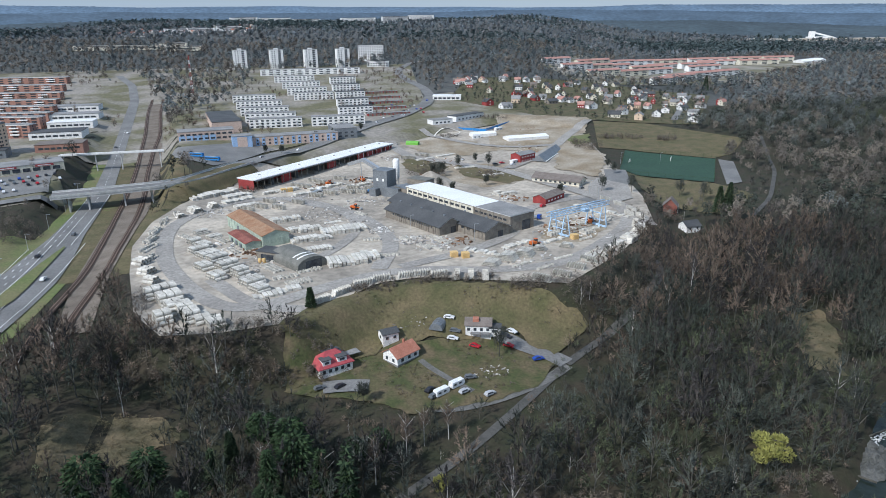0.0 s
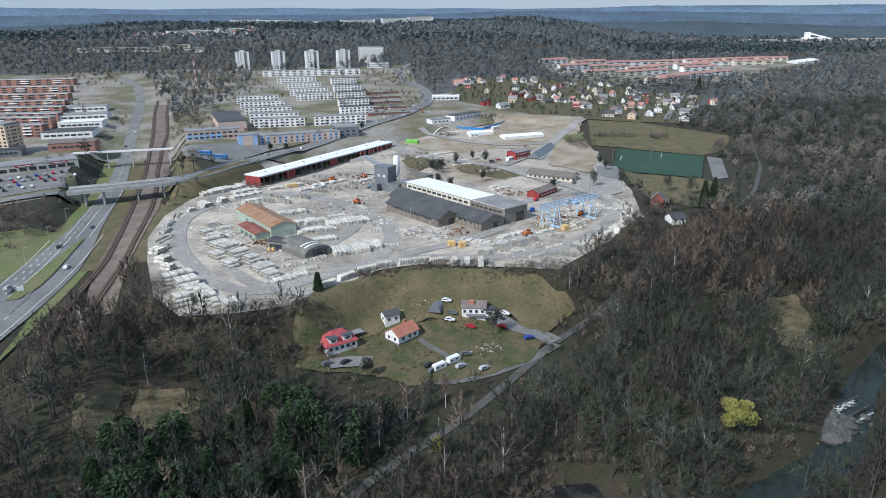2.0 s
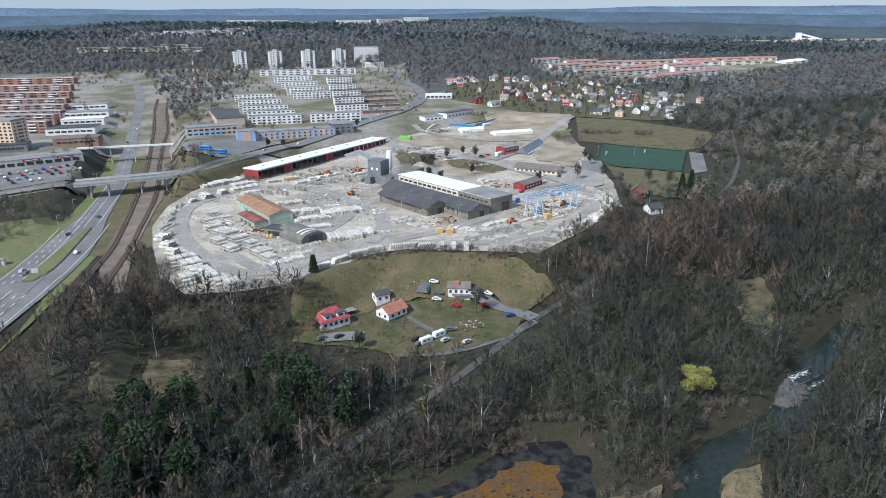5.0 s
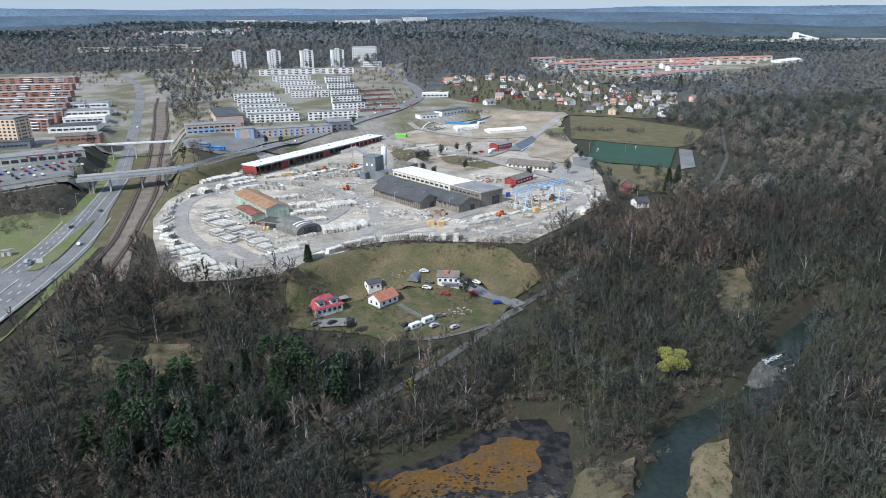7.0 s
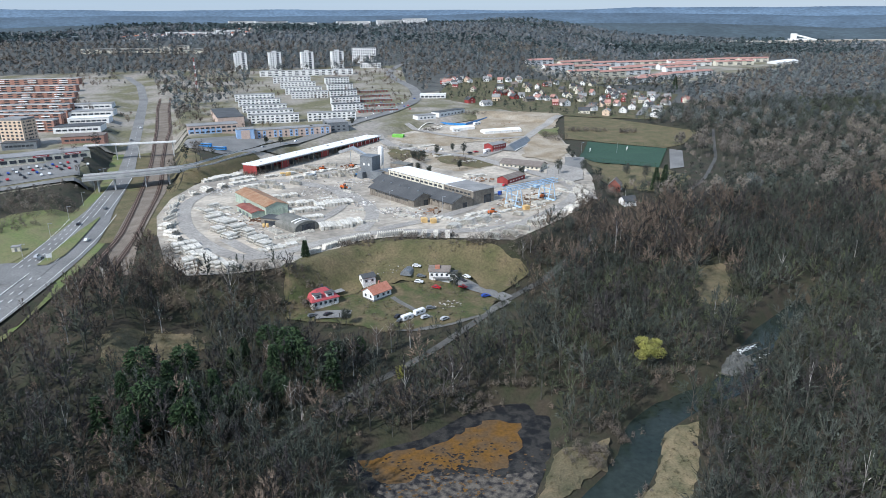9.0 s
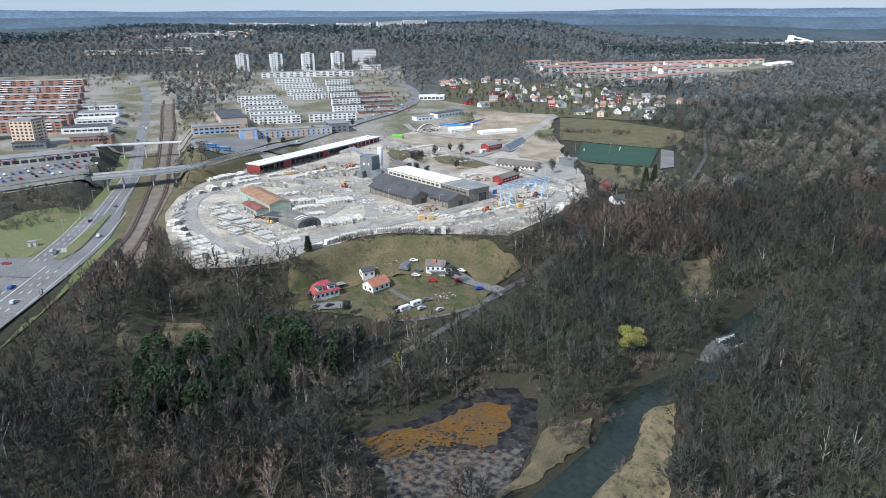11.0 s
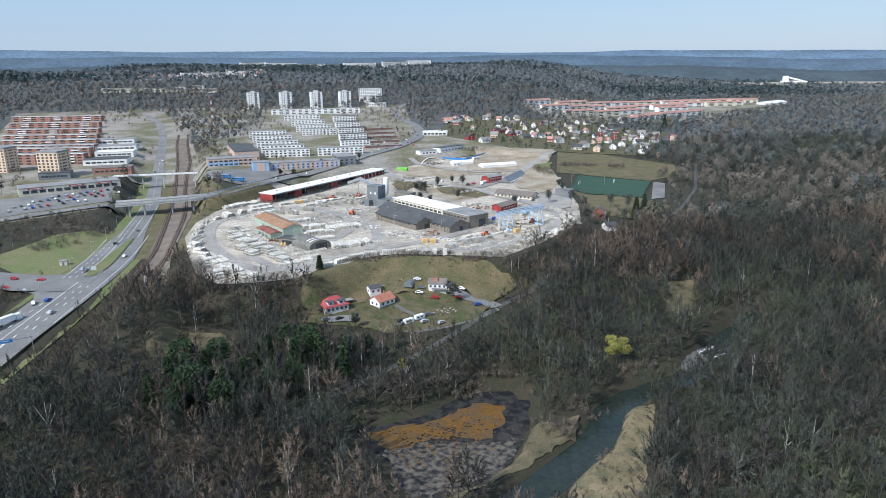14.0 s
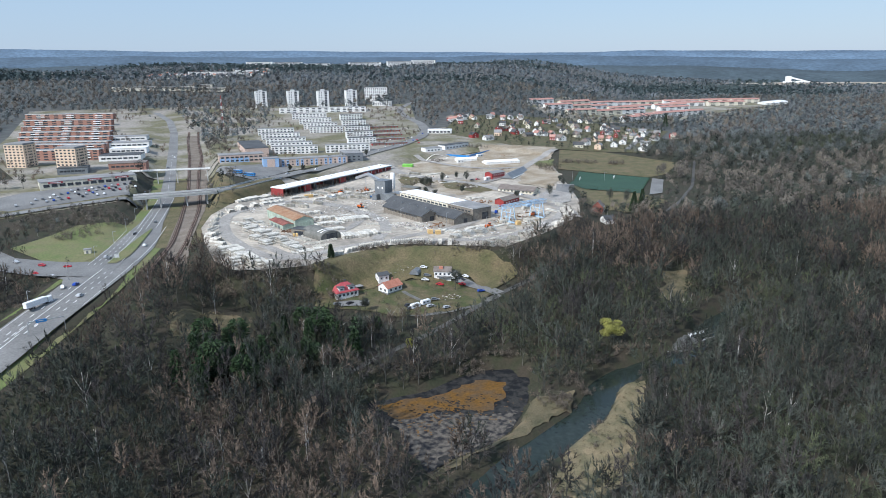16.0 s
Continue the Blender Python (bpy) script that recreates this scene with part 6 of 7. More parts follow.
block("nacelle", r, WHITE, (0, 0, 84), (4, 9, 4))
for a in (10, 130, 250):
    under("blade", cube(WHITE), r, Matrix.Translation((0, -5, 86)) @ pose(0, 0, 0, 0, a, 0) @ Matrix.Translation((0, 0, 20)) @ Matrix.Diagonal((1.6, 0.5, 40, 1)))


# ---- woods ----
def sliver_tree(seed, tall, twigs, wide, long, trunk=True, spreadk=0.34, low=0.25, sides=3):
    """Bare broadleaf tree: tapered trunk, limbs and many thin upright twigs, as triangle arrays (wood, twig)."""
    g = np.random.default_rng(seed)
    wood_v, wood_t = [], []

    def cone(p, q, r0, r1):
        p, q = np.array(p, float), np.array(q, float)
        axis = (q - p) / np.linalg.norm(q - p)
        side = np.cross(axis, (0.3, 0.9, 0.2))
        side /= np.linalg.norm(side)
        up = np.cross(axis, side)
        b = len(wood_v)
        for c, rr_ in ((p, r0), (q, r1)):
            for i in range(sides):
                a = 2 * np.pi * i / sides
                wood_v.append(c + rr_ * (np.cos(a) * side + np.sin(a) * up))
        for i in range(sides):
            j = (i + 1) % sides
            wood_t.extend([(b + i, b + j, b + sides + j), (b + i, b + sides + j, b + sides + i)])

    limbs = []
    if trunk:
        cone((0, 0, -0.6), (0.15, 0.1, tall * 0.55), tall * 0.014, tall * 0.008)
        cone((0.15, 0.1, tall * 0.55), (0.2, 0, tall * 0.95), tall * 0.008, tall * 0.002)
    for i in range(8):
        z = tall * (low + (0.9 - low) * (i + 0.5) / 8)
        a = i * 2.4 + g.uniform(-0.4, 0.4)
        out = tall * spreadk * (0.55 + 0.6 * math.sin(math.pi * (i + 1) / 11)) * g.uniform(0.7, 1.1)
        tip = np.array([out * math.cos(a), out * math.sin(a), min(tall * 0.97, z + out * g.uniform(1.0, 1.6))])
        limbs.append((np.array([0, 0, z]), tip))
        if trunk and twigs > 400:
            cone((0, 0, z), tip, tall * 0.006, tall * 0.0015)
    limbs.append((np.array([0, 0, tall * 0.5]), np.array([0.2, 0, tall])))
    ways = g.normal(0, 1, (twigs, 3)) * (1, 1, 0.9) + (0, 0, 0.3)
    ways /= np.linalg.norm(ways, axis=1)[:, None]
    wide_r, high_r = tall * spreadk * 0.72, tall * (0.5 - low / 2) * 0.86
    core = np.array([0, 0, tall * (0.5 + low / 2)])
    n_ = 7
    a_ = np.arange(n_) * 2.4 + g.uniform(-0.5, 0.5, n_)
    lift_ = np.linspace(-0.6, 0.62, n_)
    out_ = np.sqrt(np.clip(1 - lift_**2, 0, 1)) * g.uniform(0.35, 0.68, n_)
    lobe = core + np.c_[out_ * np.cos(a_) * wide_r, out_ * np.sin(a_) * wide_r, lift_ * high_r]
    size = g.uniform(0.36, 0.6, n_)
    which = g.integers(0, n_, twigs)
    deep = (1 - 0.45 * g.random(twigs) ** 1.8) * size[which]
    base = lobe[which] + ways * deep[:, None] * (wide_r, wide_r, high_r * 0.85)
    middle = (base - core) / (wide_r, wide_r, high_r)
    face = ways + 0.5 * middle + g.normal(0, 0.25, base.shape) + (0, 0, 0.0 if twigs > 250 else 0.9)
    d = ways * (0.35 if twigs > 250 else 0.8) + g.normal(0, 0.3, base.shape) + (0, 0, 0.8 if twigs > 250 else 0.4)
    if twigs <= 250:  # far crowns: sprays lie along the outside
        out_n = face / np.linalg.norm(face, axis=1)[:, None]
        d = g.normal(0, 1, base.shape)
        d = d - out_n * (d * out_n).sum(1)[:, None] * 0.8
    d /= np.linalg.norm(d, axis=1)[:, None]
    ln = long * g.uniform(0.6, 1.3, twigs)
    side = np.cross(d, face)
    side /= np.maximum(np.linalg.norm(side, axis=1), 1e-3)[:, None]
    wd = wide * g.uniform(0.6, 1.3, twigs)
    v = np.stack([base - side * wd[:, None], base + side * wd[:, None], base + d * ln[:, None]], 1).reshape(-1, 3)
    t = np.arange(3 * twigs).reshape(-1, 3)
    return (np.array(wood_v).reshape(-1, 3), np.array(wood_t, int).reshape(-1, 3)), (v, t)


def branch_tree(seed, tall, spreadk, low, limbs=8, subs=6, twigs=8, wide=0.12, sides=3):
    """Bare broadleaf: trunk, limbs fanning into a dome, branches and fine twigs, as triangle arrays (wood, twig)."""
    g = np.random.default_rng(seed)
    reach = tall * spreadk
    core = np.array([0, 0, tall * (0.48 + low / 2)])
    k = np.arange(limbs)
    lift = np.linspace(-0.25, 0.98, limbs) + g.uniform(-0.06, 0.06, limbs)
    a = k * 2.4 + g.uniform(-0.4, 0.4, limbs)
    out = np.sqrt(np.clip(1 - lift**2, 0.02, 1)) * g.uniform(0.7, 1.0, limbs) * reach
    tip = np.c_[out * np.cos(a), out * np.sin(a), core[2] + lift * (tall - core[2])]
    foot = np.c_[np.zeros((limbs, 2)), tall * (low * 0.9 + 0.38 * np.clip(k / limbs, 0, 1))]

    def slivers(p, d, ln, wd):
        face = (p + d * ln[:, None] * 0.6 - core) / (reach, reach, tall - core[2]) + g.normal(0, 0.16, p.shape) + (0, 0, 0.25)
        side = np.cross(d, face)
        side /= np.maximum(np.linalg.norm(side, axis=1), 1e-3)[:, None]
        return np.stack([p - side * wd[:, None], p + side * wd[:, None], p + d * ln[:, None]], 1)

    def way(v):
        return v / np.linalg.norm(v, axis=1)[:, None]

    ld = tip - foot
    u = g.uniform(0.32, 1.0, (limbs, subs))
    sp = (foot[:, None] + ld[:, None] * u[..., None]).reshape(-1, 3)
    sd = way(np.repeat(way(ld), subs, 0) * 0.7 + 0.55 * (sp - core) / reach + g.normal(0, 0.45, sp.shape) + (0, 0, 0.28))
    sl = reach * g.uniform(0.3, 0.58, len(sp)) * (1.25 - 0.5 * u.ravel())
    w_ = g.uniform(0.1, 1.0, (len(sp), twigs))
    tp = (sp[:, None] + sd[:, None] * (sl[:, None] * w_)[..., None]).reshape(-1, 3)
    radial = way((tp - core) / (reach, reach, tall - core[2]))
    flat_ = g.normal(0, 1, tp.shape)
    flat_ = way(flat_ - radial * (flat_ * radial).sum(1)[:, None])  # sprays lie along the crown's outside
    fine_ = g.random(len(tp)) < 0.72
    td = np.where(fine_[:, None], way(0.8 * radial + g.normal(0, 0.45, tp.shape) + (0, 0, 0.55)), way(flat_ + 0.25 * radial))
    tl = np.where(fine_, 1.7, 0.9) * g.uniform(0.7, 1.3, len(tp))
    tw = np.where(fine_, 0.105, wide) * g.uniform(0.6, 1.2, len(tp))
    v = np.concatenate([slivers(sp, sd, sl, np.full(len(sp), 0.07)), slivers(tp - td * (0.4 * tl * ~fine_)[:, None], td, tl, tw)]).reshape(-1, 3)
    wood = slivers(foot, way(ld), np.linalg.norm(ld, axis=1), np.full(limbs, tall * 0.0075)).reshape(-1, 3)
    wt = np.arange(len(wood)).reshape(-1, 3)
    ring = [(r_ * math.cos(2.094 * i), r_ * math.sin(2.094 * i), z) for z, r_ in ((-0.6, tall * 0.014), (tall * 0.9, tall * 0.004)) for i in range(3)]
    tube_ = np.array([(0, 1, 4), (0, 4, 3), (1, 2, 5), (1, 5, 4), (2, 0, 3), (2, 3, 5)]) + len(wood)
    return (np.concatenate([wood, ring]), np.concatenate([wt, tube_])), (v, np.arange(len(v)).reshape(-1, 3))


def conifer(seed, tall, needles, wide, pine=False):
    g = np.random.default_rng(seed)
    z = tall * (0.12 + 0.86 * g.random(needles) ** 0.8) if not pine else tall * (0.4 + 0.58 * g.random(needles) ** 0.9)
    k = (1 - z / tall) * 0.24 + 0.012 if not pine else 0.29 * np.sqrt(np.clip(1 - ((z / tall - 0.66) / 0.36) ** 2, 0.02, 1))
    a = g.uniform(0, 2 * np.pi, needles)
    rad = tall * k * g.uniform(0.35, 1.0, needles)
    base = np.c_[rad * np.cos(a), rad * np.sin(a), z]
    d = np.c_[np.cos(a), np.sin(a), g.uniform(-0.6, 0.35, needles)]
    side = np.cross(d, g.normal(0, 1, d.shape))
    side /= np.linalg.norm(side, axis=1)[:, None]
    ln = wide * g.uniform(1.2, 2.2, needles)
    v = np.stack([base - side * wide * 0.5, base + side * wide * 0.5, base + d * ln[:, None]], 1).reshape(-1, 3)
    return v, np.arange(3 * needles).reshape(-1, 3)


def scatter(templates, px, py, pz, scale, turn, pick):
    vs, ts, hues, n = [], [], [], 0
    own = np.modf(np.abs(np.sin(px * 12.9898 + py * 78.233)) * 43758.5453)[0]
    for i, (v, t) in enumerate(templates):
        m = pick == i
        if not m.any() or not len(v):
            continue
        c, s = np.cos(turn[m])[:, None], np.sin(turn[m])[:, None]
        k = scale[m][:, None]
        x = (v[None, :, 0] * c - v[None, :, 1] * s) * k + px[m][:, None]
        y = (v[None, :, 0] * s + v[None, :, 1] * c) * k + py[m][:, None]
        z = v[None, :, 2] * k + pz[m][:, None]
        vs.append(np.stack([x, y, z], -1).reshape(-1, 3))
        ts.append((t[None] + (n + np.arange(m.sum()) * len(v))[:, None, None]).reshape(-1, 3))
        hues.append(np.repeat(own[m], len(v)))
        n += m.sum() * len(v)
    if not vs:
        return None
    return np.concatenate(vs), np.concatenate(ts), np.concatenate(hues)


OPEN = [
    np.array([(-28, 214), (-22, 240), (-8, 256), (8, 268), (27, 272), (54, 264), (84, 252), (92, 240), (76, 224), (64, 205), (42, 197), (18, 193), (0, 205), (-16, 209)], float),
    np.array([(-97, 190), (-80, 203), (-64, 204), (-58, 192), (-72, 180), (-90, 174)], float),
    np.array([(189, 250), (206, 250), (196, 228), (180, 203), (168, 210), (180, 228)], float),
    np.array([(214, 553), (251, 668), (300, 655), (362, 574), (320, 522), (296, 505), (252, 426), (195, 470)], float),
    np.array([(-240, 470), (-202, 440), (-205, 600), (-232, 740), (-268, 880), (-305, 1010), (-390, 1110), (-560, 1150), (-440, 700), (-340, 480)], float),
    np.array([(-190, 600), (-145, 540), (-95, 530), (-40, 585), (20, 690), (95, 800), (112, 1150), (-140, 1120), (-125, 1000), (-140, 900), (-150, 760)], float),
    np.array([(-164, 272), (-156, 320), (-160, 372), (-199, 360), (-222, 312), (-185, 276)], float),
    np.array([(-262, 385), (-186, 430), (-196, 470), (-206, 520), (-225, 480), (-300, 470), (-330, 420)], float),
    REED_NORTH,
    REED_SOUTH,
    np.array([(170, 700), (247, 641), (340, 635), (405, 672), (480, 830), (470, 930), (330, 1000), (230, 985), (150, 1010), (120, 850), (140, 760)], float),
    np.array([(355, 1120), (480, 990), (640, 1050), (1010, 1290), (1010, 1420), (600, 1430), (370, 1230)], float),
    np.array([(-200, 440), (-75, 500), (-40, 585), (-95, 600), (-150, 620), (-205, 600)], float),
    np.array([(-80, 500), (-40, 585), (20, 690), (95, 800), (115, 870), (160, 900), (150, 780), (205, 690), (250, 680), (230, 600), (170, 640), (90, 640), (38, 588)], float),
    np.array([(1330, 1990), (1330, 2240), (2080, 2260), (2080, 2010)], float),
    np.array([(195, 470), (252, 426), (296, 505), (300, 470), (262, 410), (215, 395), (190, 410)], float),
]
THIN_ROADS = [(np.array([(182, 338), (189, 340)], float), 7), (np.array([(190, 372), (193, 373)], float), 7), (HIGHWAY, 20), (RAIL[3:], 12), (RAIL[2:4], 5), (np.array([(-146, 256), (-175, 262), (-205, 275), (-260, 305), (-330, 330)], float), 11), (np.array([(140, 262), (118, 247), (97, 236), (76, 217), (46, 190), (25, 172), (3, 158), (-12, 144), (-30, 124)], float), 1.4), (np.array([(237, 358), (269, 390), (316, 457), (382, 580)], float), 3),
              (np.array([(-330, 352), (-253, 394), (-178, 429), (-108, 450), (-76, 512), (-33, 568), (58, 718), (92, 790), (108, 860), (106, 930), (84, 1060), (115, 1190)], float), 10), (RIVER, 8.5)]


def wooded(x, y):
    ok = outline_distance(x, y, YARD) > 3
    ok &= outline_distance(x, y, POND) > 1.5
    for p in OPEN:
        ok &= ~inside(x, y, p)
    for line, d in THIN_ROADS:
        ok &= line_near(x, y, line)[0] > d
    return ok


def bands(x, y):
    """Slow waves that sort the kinds of tree into stands."""
    return np.sin(x / 47 + 1.7 * np.sin(y / 61)) + np.sin(y / 39 - x / 83 + 0.8) + 0.6 * np.sin(x / 19 + y / 23)


rng = np.random.default_rng(3)
LOWSIDE = np.array([(-20, 206), (2, 196), (18, 188), (36, 190), (60, 200), (76, 210)], float)
ZONES = (  # from, to, spacing, height, twigs, twig width, twig length, trunks
    (14, 330, 6.3, 16.5, 480, 0.27, 1.8, True),
    (330, 720, 9.2, 15.0, 200, 0.34, 1.3, True),
    (720, 1500, 12.5, 14.5, 56, 0.95, 2.0, False),
    (1500, 2950, 19, 14.5, 17, 2.3, 3.6, False),
)
for zi, (y0, y1, gap, tall, twigs, wide, long, trunks) in enumerate(ZONES):
    gy, gx = np.meshgrid(np.arange(y0, y1, gap), np.arange(-0.5 * (y1 + 140) - 30, 0.92 * (y1 + 140) + 30, gap))
    px = (gx + rng.uniform(-0.48, 0.48, gx.shape) * gap).ravel()
    py = (gy + rng.uniform(-0.48, 0.48, gx.shape) * gap).ravel()
    keep = (px > -0.5 * (py + 140) - 25) & (px < 0.91 * (py + 140) + 25) & wooded(px, py)
    px, py = px[keep], py[keep]
    b = bands(px, py) + rng.normal(0, 0.55, len(px))
    dark = np.sin(px / 160 + py / 240) + np.sin(py / 190 - px / 310 + 2) + rng.normal(0, 0.7, len(px))
    tone = rng.random(len(px))
    b = b + 0.25 - 1.0 * smooth(-20, 80, px) * (1 - smooth(190, 270, py)) + 1.0 * (px < -55) + 1.5 * smooth(90, 160, px) * smooth(195, 260, py) * (1 - smooth(480, 640, py))
    kind = np.where(b > 0.8, np.where(tone < 0.7, 1, 4), np.where(b < -1.0, np.where(tone < 0.65, 2, 5), np.where(tone < 0.55, 0, np.where(tone < 0.8, 4, 5))))
    green = dark > np.where(px > 25, 9.0, 2.6) if y0 < 300 else dark > (2.6 if y0 < 1400 else 0.5)
    kind = np.where(green, 3, kind)
    pz = height(px, py)
    scale = rng.uniform(0.5, 1.25, len(px)) * np.where(kind == 2, 0.8, 1.0)
    near_yard = outline_distance(px, py, YARD) < 30
    scale *= np.where(near_yard & (py < 420), np.where(px < -15, 0.85, 0.68), 1.0)
    west = (px < -95) & (py > 240) & (py < 450)
    scale *= np.where(west, 0.5, 1.0)
    scale *= np.where((line_near(px, py, HIGHWAY)[0] < 34) & (py < 330), 0.5, 1.0)
    # lower growth beside the lanes, the pitch and the willow
    for line, d in ((LOWSIDE, 20), (np.array([(74, 214), (46, 188), (25, 170), (3, 156), (-12, 142)], float), 7), (np.array([(195, 425), (245, 400), (280, 440)], float), 45), (np.array([(118, 147), (120, 140)], float), 14), (np.array([(40, 142), (62, 140)], float), 6), (np.array([(-90, 168), (-62, 182)], float), 13), (np.array([(166, 200), (176, 200)], float), 12), (np.array([(176, 322), (188, 328)], float), 13), (np.array([(6, 96), (10, 74), (22, 54)], float), 9)):
        scale *= np.where(line_near(px, py, line)[0] < d, 0.48, 1.0)
    turn = rng.uniform(0, 6.28, len(px))
    pick = rng.integers(0, 4, len(px))
    if zi == 0:
        made = [branch_tree(100 + i, tall, (0.40, 0.36, 0.32, 0.22, 0.19)[i], (0.16, 0.2, 0.22, 0.3, 0.32)[i], wide=wide) for i in range(5)]
        pick = np.where((kind == 1) & (px < 60), rng.integers(3, 5, len(px)), np.where(rng.random(len(px)) < 0.12, 3, rng.integers(0, 3, len(px))))
    else:
        made = [sliver_tree(100 * zi + i, tall, twigs, wide, long, trunks, 0.29 + 0.045 * i, 0.3) for i in range(4)]
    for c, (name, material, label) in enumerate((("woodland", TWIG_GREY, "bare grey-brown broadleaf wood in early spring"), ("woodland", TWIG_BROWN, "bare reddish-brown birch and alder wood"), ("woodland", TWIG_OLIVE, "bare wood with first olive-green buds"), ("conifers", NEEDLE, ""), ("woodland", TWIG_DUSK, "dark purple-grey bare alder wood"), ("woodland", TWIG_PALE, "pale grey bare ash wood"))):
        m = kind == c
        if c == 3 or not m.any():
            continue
        # farther zones take wood colours that have the haze mixed in
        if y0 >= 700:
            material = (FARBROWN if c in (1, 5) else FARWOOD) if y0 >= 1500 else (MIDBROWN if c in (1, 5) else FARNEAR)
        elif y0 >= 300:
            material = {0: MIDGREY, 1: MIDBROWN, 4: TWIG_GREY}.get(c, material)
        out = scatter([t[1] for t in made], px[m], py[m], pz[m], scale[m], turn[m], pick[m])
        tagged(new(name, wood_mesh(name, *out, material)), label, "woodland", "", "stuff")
    m = kind != 3
    if trunks and m.any():
        pale = m & (rng.random(len(px)) < np.where(px < 60, 0.06, 0.02))
        for mm, material, label in ((m & ~pale, BARK, "grey-brown trunks and limbs of the wood"), (pale, BIRCHBARK, "pale birch trunks and limbs in the wood")):
            out = scatter([t[0] for t in made], px[mm], py[mm], pz[mm], scale[mm], turn[mm], pick[mm])
            tagged(new("woodland_trunks", wood_mesh("woodland_trunks", *out, material)), label, "woodland", "", "stuff")
    m = kind == 3
    if m.any():
        pick = pick % 4
        cones = [conifer(500 + 10 * zi + i, tall * 1.15, (150, 90, 36, 16)[zi], (0.8, 1.1, 2.0, 4.0)[zi], i % 2 == 0) for i in range(4)]
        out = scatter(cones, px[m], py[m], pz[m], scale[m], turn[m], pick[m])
        # beyond 700 m the needle colour has haze mixed in
        tagged(new("conifer_stand", wood_mesh("conifer_stand", *out, NEEDLE if y0 < 700 else NEEDLE_HAZED)), "dark green spruce and pine among the bare wood", "woodland", "", "stuff")


# single trees that stand out
def tree(name, label, x, y, tall, crown, bark, seed, twigs=900, wide=0.09, long=1.6, pine=None, spreadk=0.33):
    r = root(name, x, y, seed * 37 % 360, label, "tree", z=float(height(x, y)))
    if pine is None:
        (wv, wt), (tv, tt) = sliver_tree(seed, tall, twigs, wide, long, True, spreadk, sides=5)
    else:
        (wv, wt), _ = sliver_tree(seed, tall * 0.95, 4, 0.05, 0.5, True, 0.12, sides=5)
        tv, tt = conifer(seed, tall, twigs, wide, pine)
    under("trunk", big_mesh("trunk", wv, wt, bark), r)
    under("crown", wood_mesh("crown", tv, tt, np.full(len(tv), 0.6), crown), r)


tree("willow", "willow in yellow-green spring bloom by the river", 118, 156, 14, TWIG_YELLOW, BARK, 21, 3600, 0.2, 0.75, spreadk=0.6)
tree("willow", "young willow in yellow-green bloom", 20, 160, 8, TWIG_YELLOW, BARK, 22, 900, 0.16, 0.9, spreadk=0.4)
for i, (x, y, h) in enumerate(((216, 361, 19), (224, 364, 20), (220, 357, 16), (493, 887, 24), (-18, 246, 9), (-40, 180, 13), (-44, 172, 14))):
    tree("spruce", "dark green spruce standing among bare trees", x, y, h, NEEDLE, BARK, 30 + i, 2200, 0.5, 1, False)
for i, (x, y, h) in enumerate(((-66, 150, 15), (-61, 146, 16), (-70, 143, 14), (-56, 141, 14), (-64, 137, 15), (-58, 152, 13), (-38, 150, 13), (-34, 145, 14), (-44, 143, 13), (-24, 152, 13), (-28, 158, 12), (-14, 168, 12), (-4, 172, 13), (4, 176, 12), (-48, 134, 13), (-71, 132, 13))):
    tree("pine", "dark green bushy pine in the wood", x, y, h, NEEDLE, BARK, 50 + i, 4600, 0.34, 1, True)
for i, (x, y, h) in enumerate(((-30, 171, 16), (-22, 166, 15), (-12, 163, 17), (-33, 135, 16), (-29, 133, 15), (2, 168, 17), (-55, 124, 14), (-20, 142, 17), (-17, 144, 16), (12, 178, 15), (18, 182, 14), (26, 184, 14), (-42, 126, 15))):
    tree("birch", "slender white-stemmed bare birch", x, y, h, TWIG_BROWN, BIRCHBARK, 70 + i, 500, 0.05, 1.7, spreadk=0.17)
for i, (x, y, h) in enumerate(((52, 226, 13), (-10, 135, 13), (63, 470, 12), (60, 478, 10), (68, 484, 9), (105, 498, 12), (120, 262, 12), (160, 405, 12), (-14, 118, 11), (0, 205, 8), (178, 400, 12), (82, 498, 11), (58, 430, 9), (65, 420, 8), (130, 398, 9), (188, 456, 9), (191, 475, 8), (98, 515, 8), (-27, 600, 9), (-12, 612, 9), (13, 636, 9), (-65, 546, 8), (-52, 541, 8), (91, 438, 8), (222, 390, 14), (212, 402, 12))):
    tree("bare_tree", "bare rounded broadleaf tree", x, y, h, TWIG_PALE, BARK, 90 + i, 900, 0.07, 1.6, spreadk=0.36)

# scattered town trees
g = np.random.default_rng(9)
tx, ty = g.uniform(-420, 110, 1700), g.uniform(480, 1180, 1700)
m = (inside(tx, ty, OPEN[4]) | inside(tx, ty, OPEN[5])) & (line_near(tx, ty, HIGHWAY)[0] > 9) & (line_near(tx, ty, RAIL)[0] > 7)
clump = np.sin(tx / 33) + np.sin(ty / 41 + tx / 60) > 0.1
m &= clump & ((ty > 620) | (tx < -200))
tx, ty = tx[m], ty[m]
made = [sliver_tree(800 + i, 9, 60, 0.2, 2.2, True, 0.34)[1] for i in range(3)]
out = scatter(made, tx, ty, height(tx, ty), g.uniform(0.6, 1.1, len(tx)), g.uniform(0, 6, len(tx)), g.integers(0, 3, len(tx)))
tagged(new("street_trees", wood_mesh("street_trees", *out, TWIG_BROWN)), "bare street and garden trees between houses", "trees", "", "stuff")
tx, ty = g.uniform(130, 620, 1250), g.uniform(640, 1080, 1250)
m = inside(tx, ty, np.array([(205, 690), (350, 640), (480, 850), (640, 1000), (400, 1030), (180, 1010), (125, 830)], float))
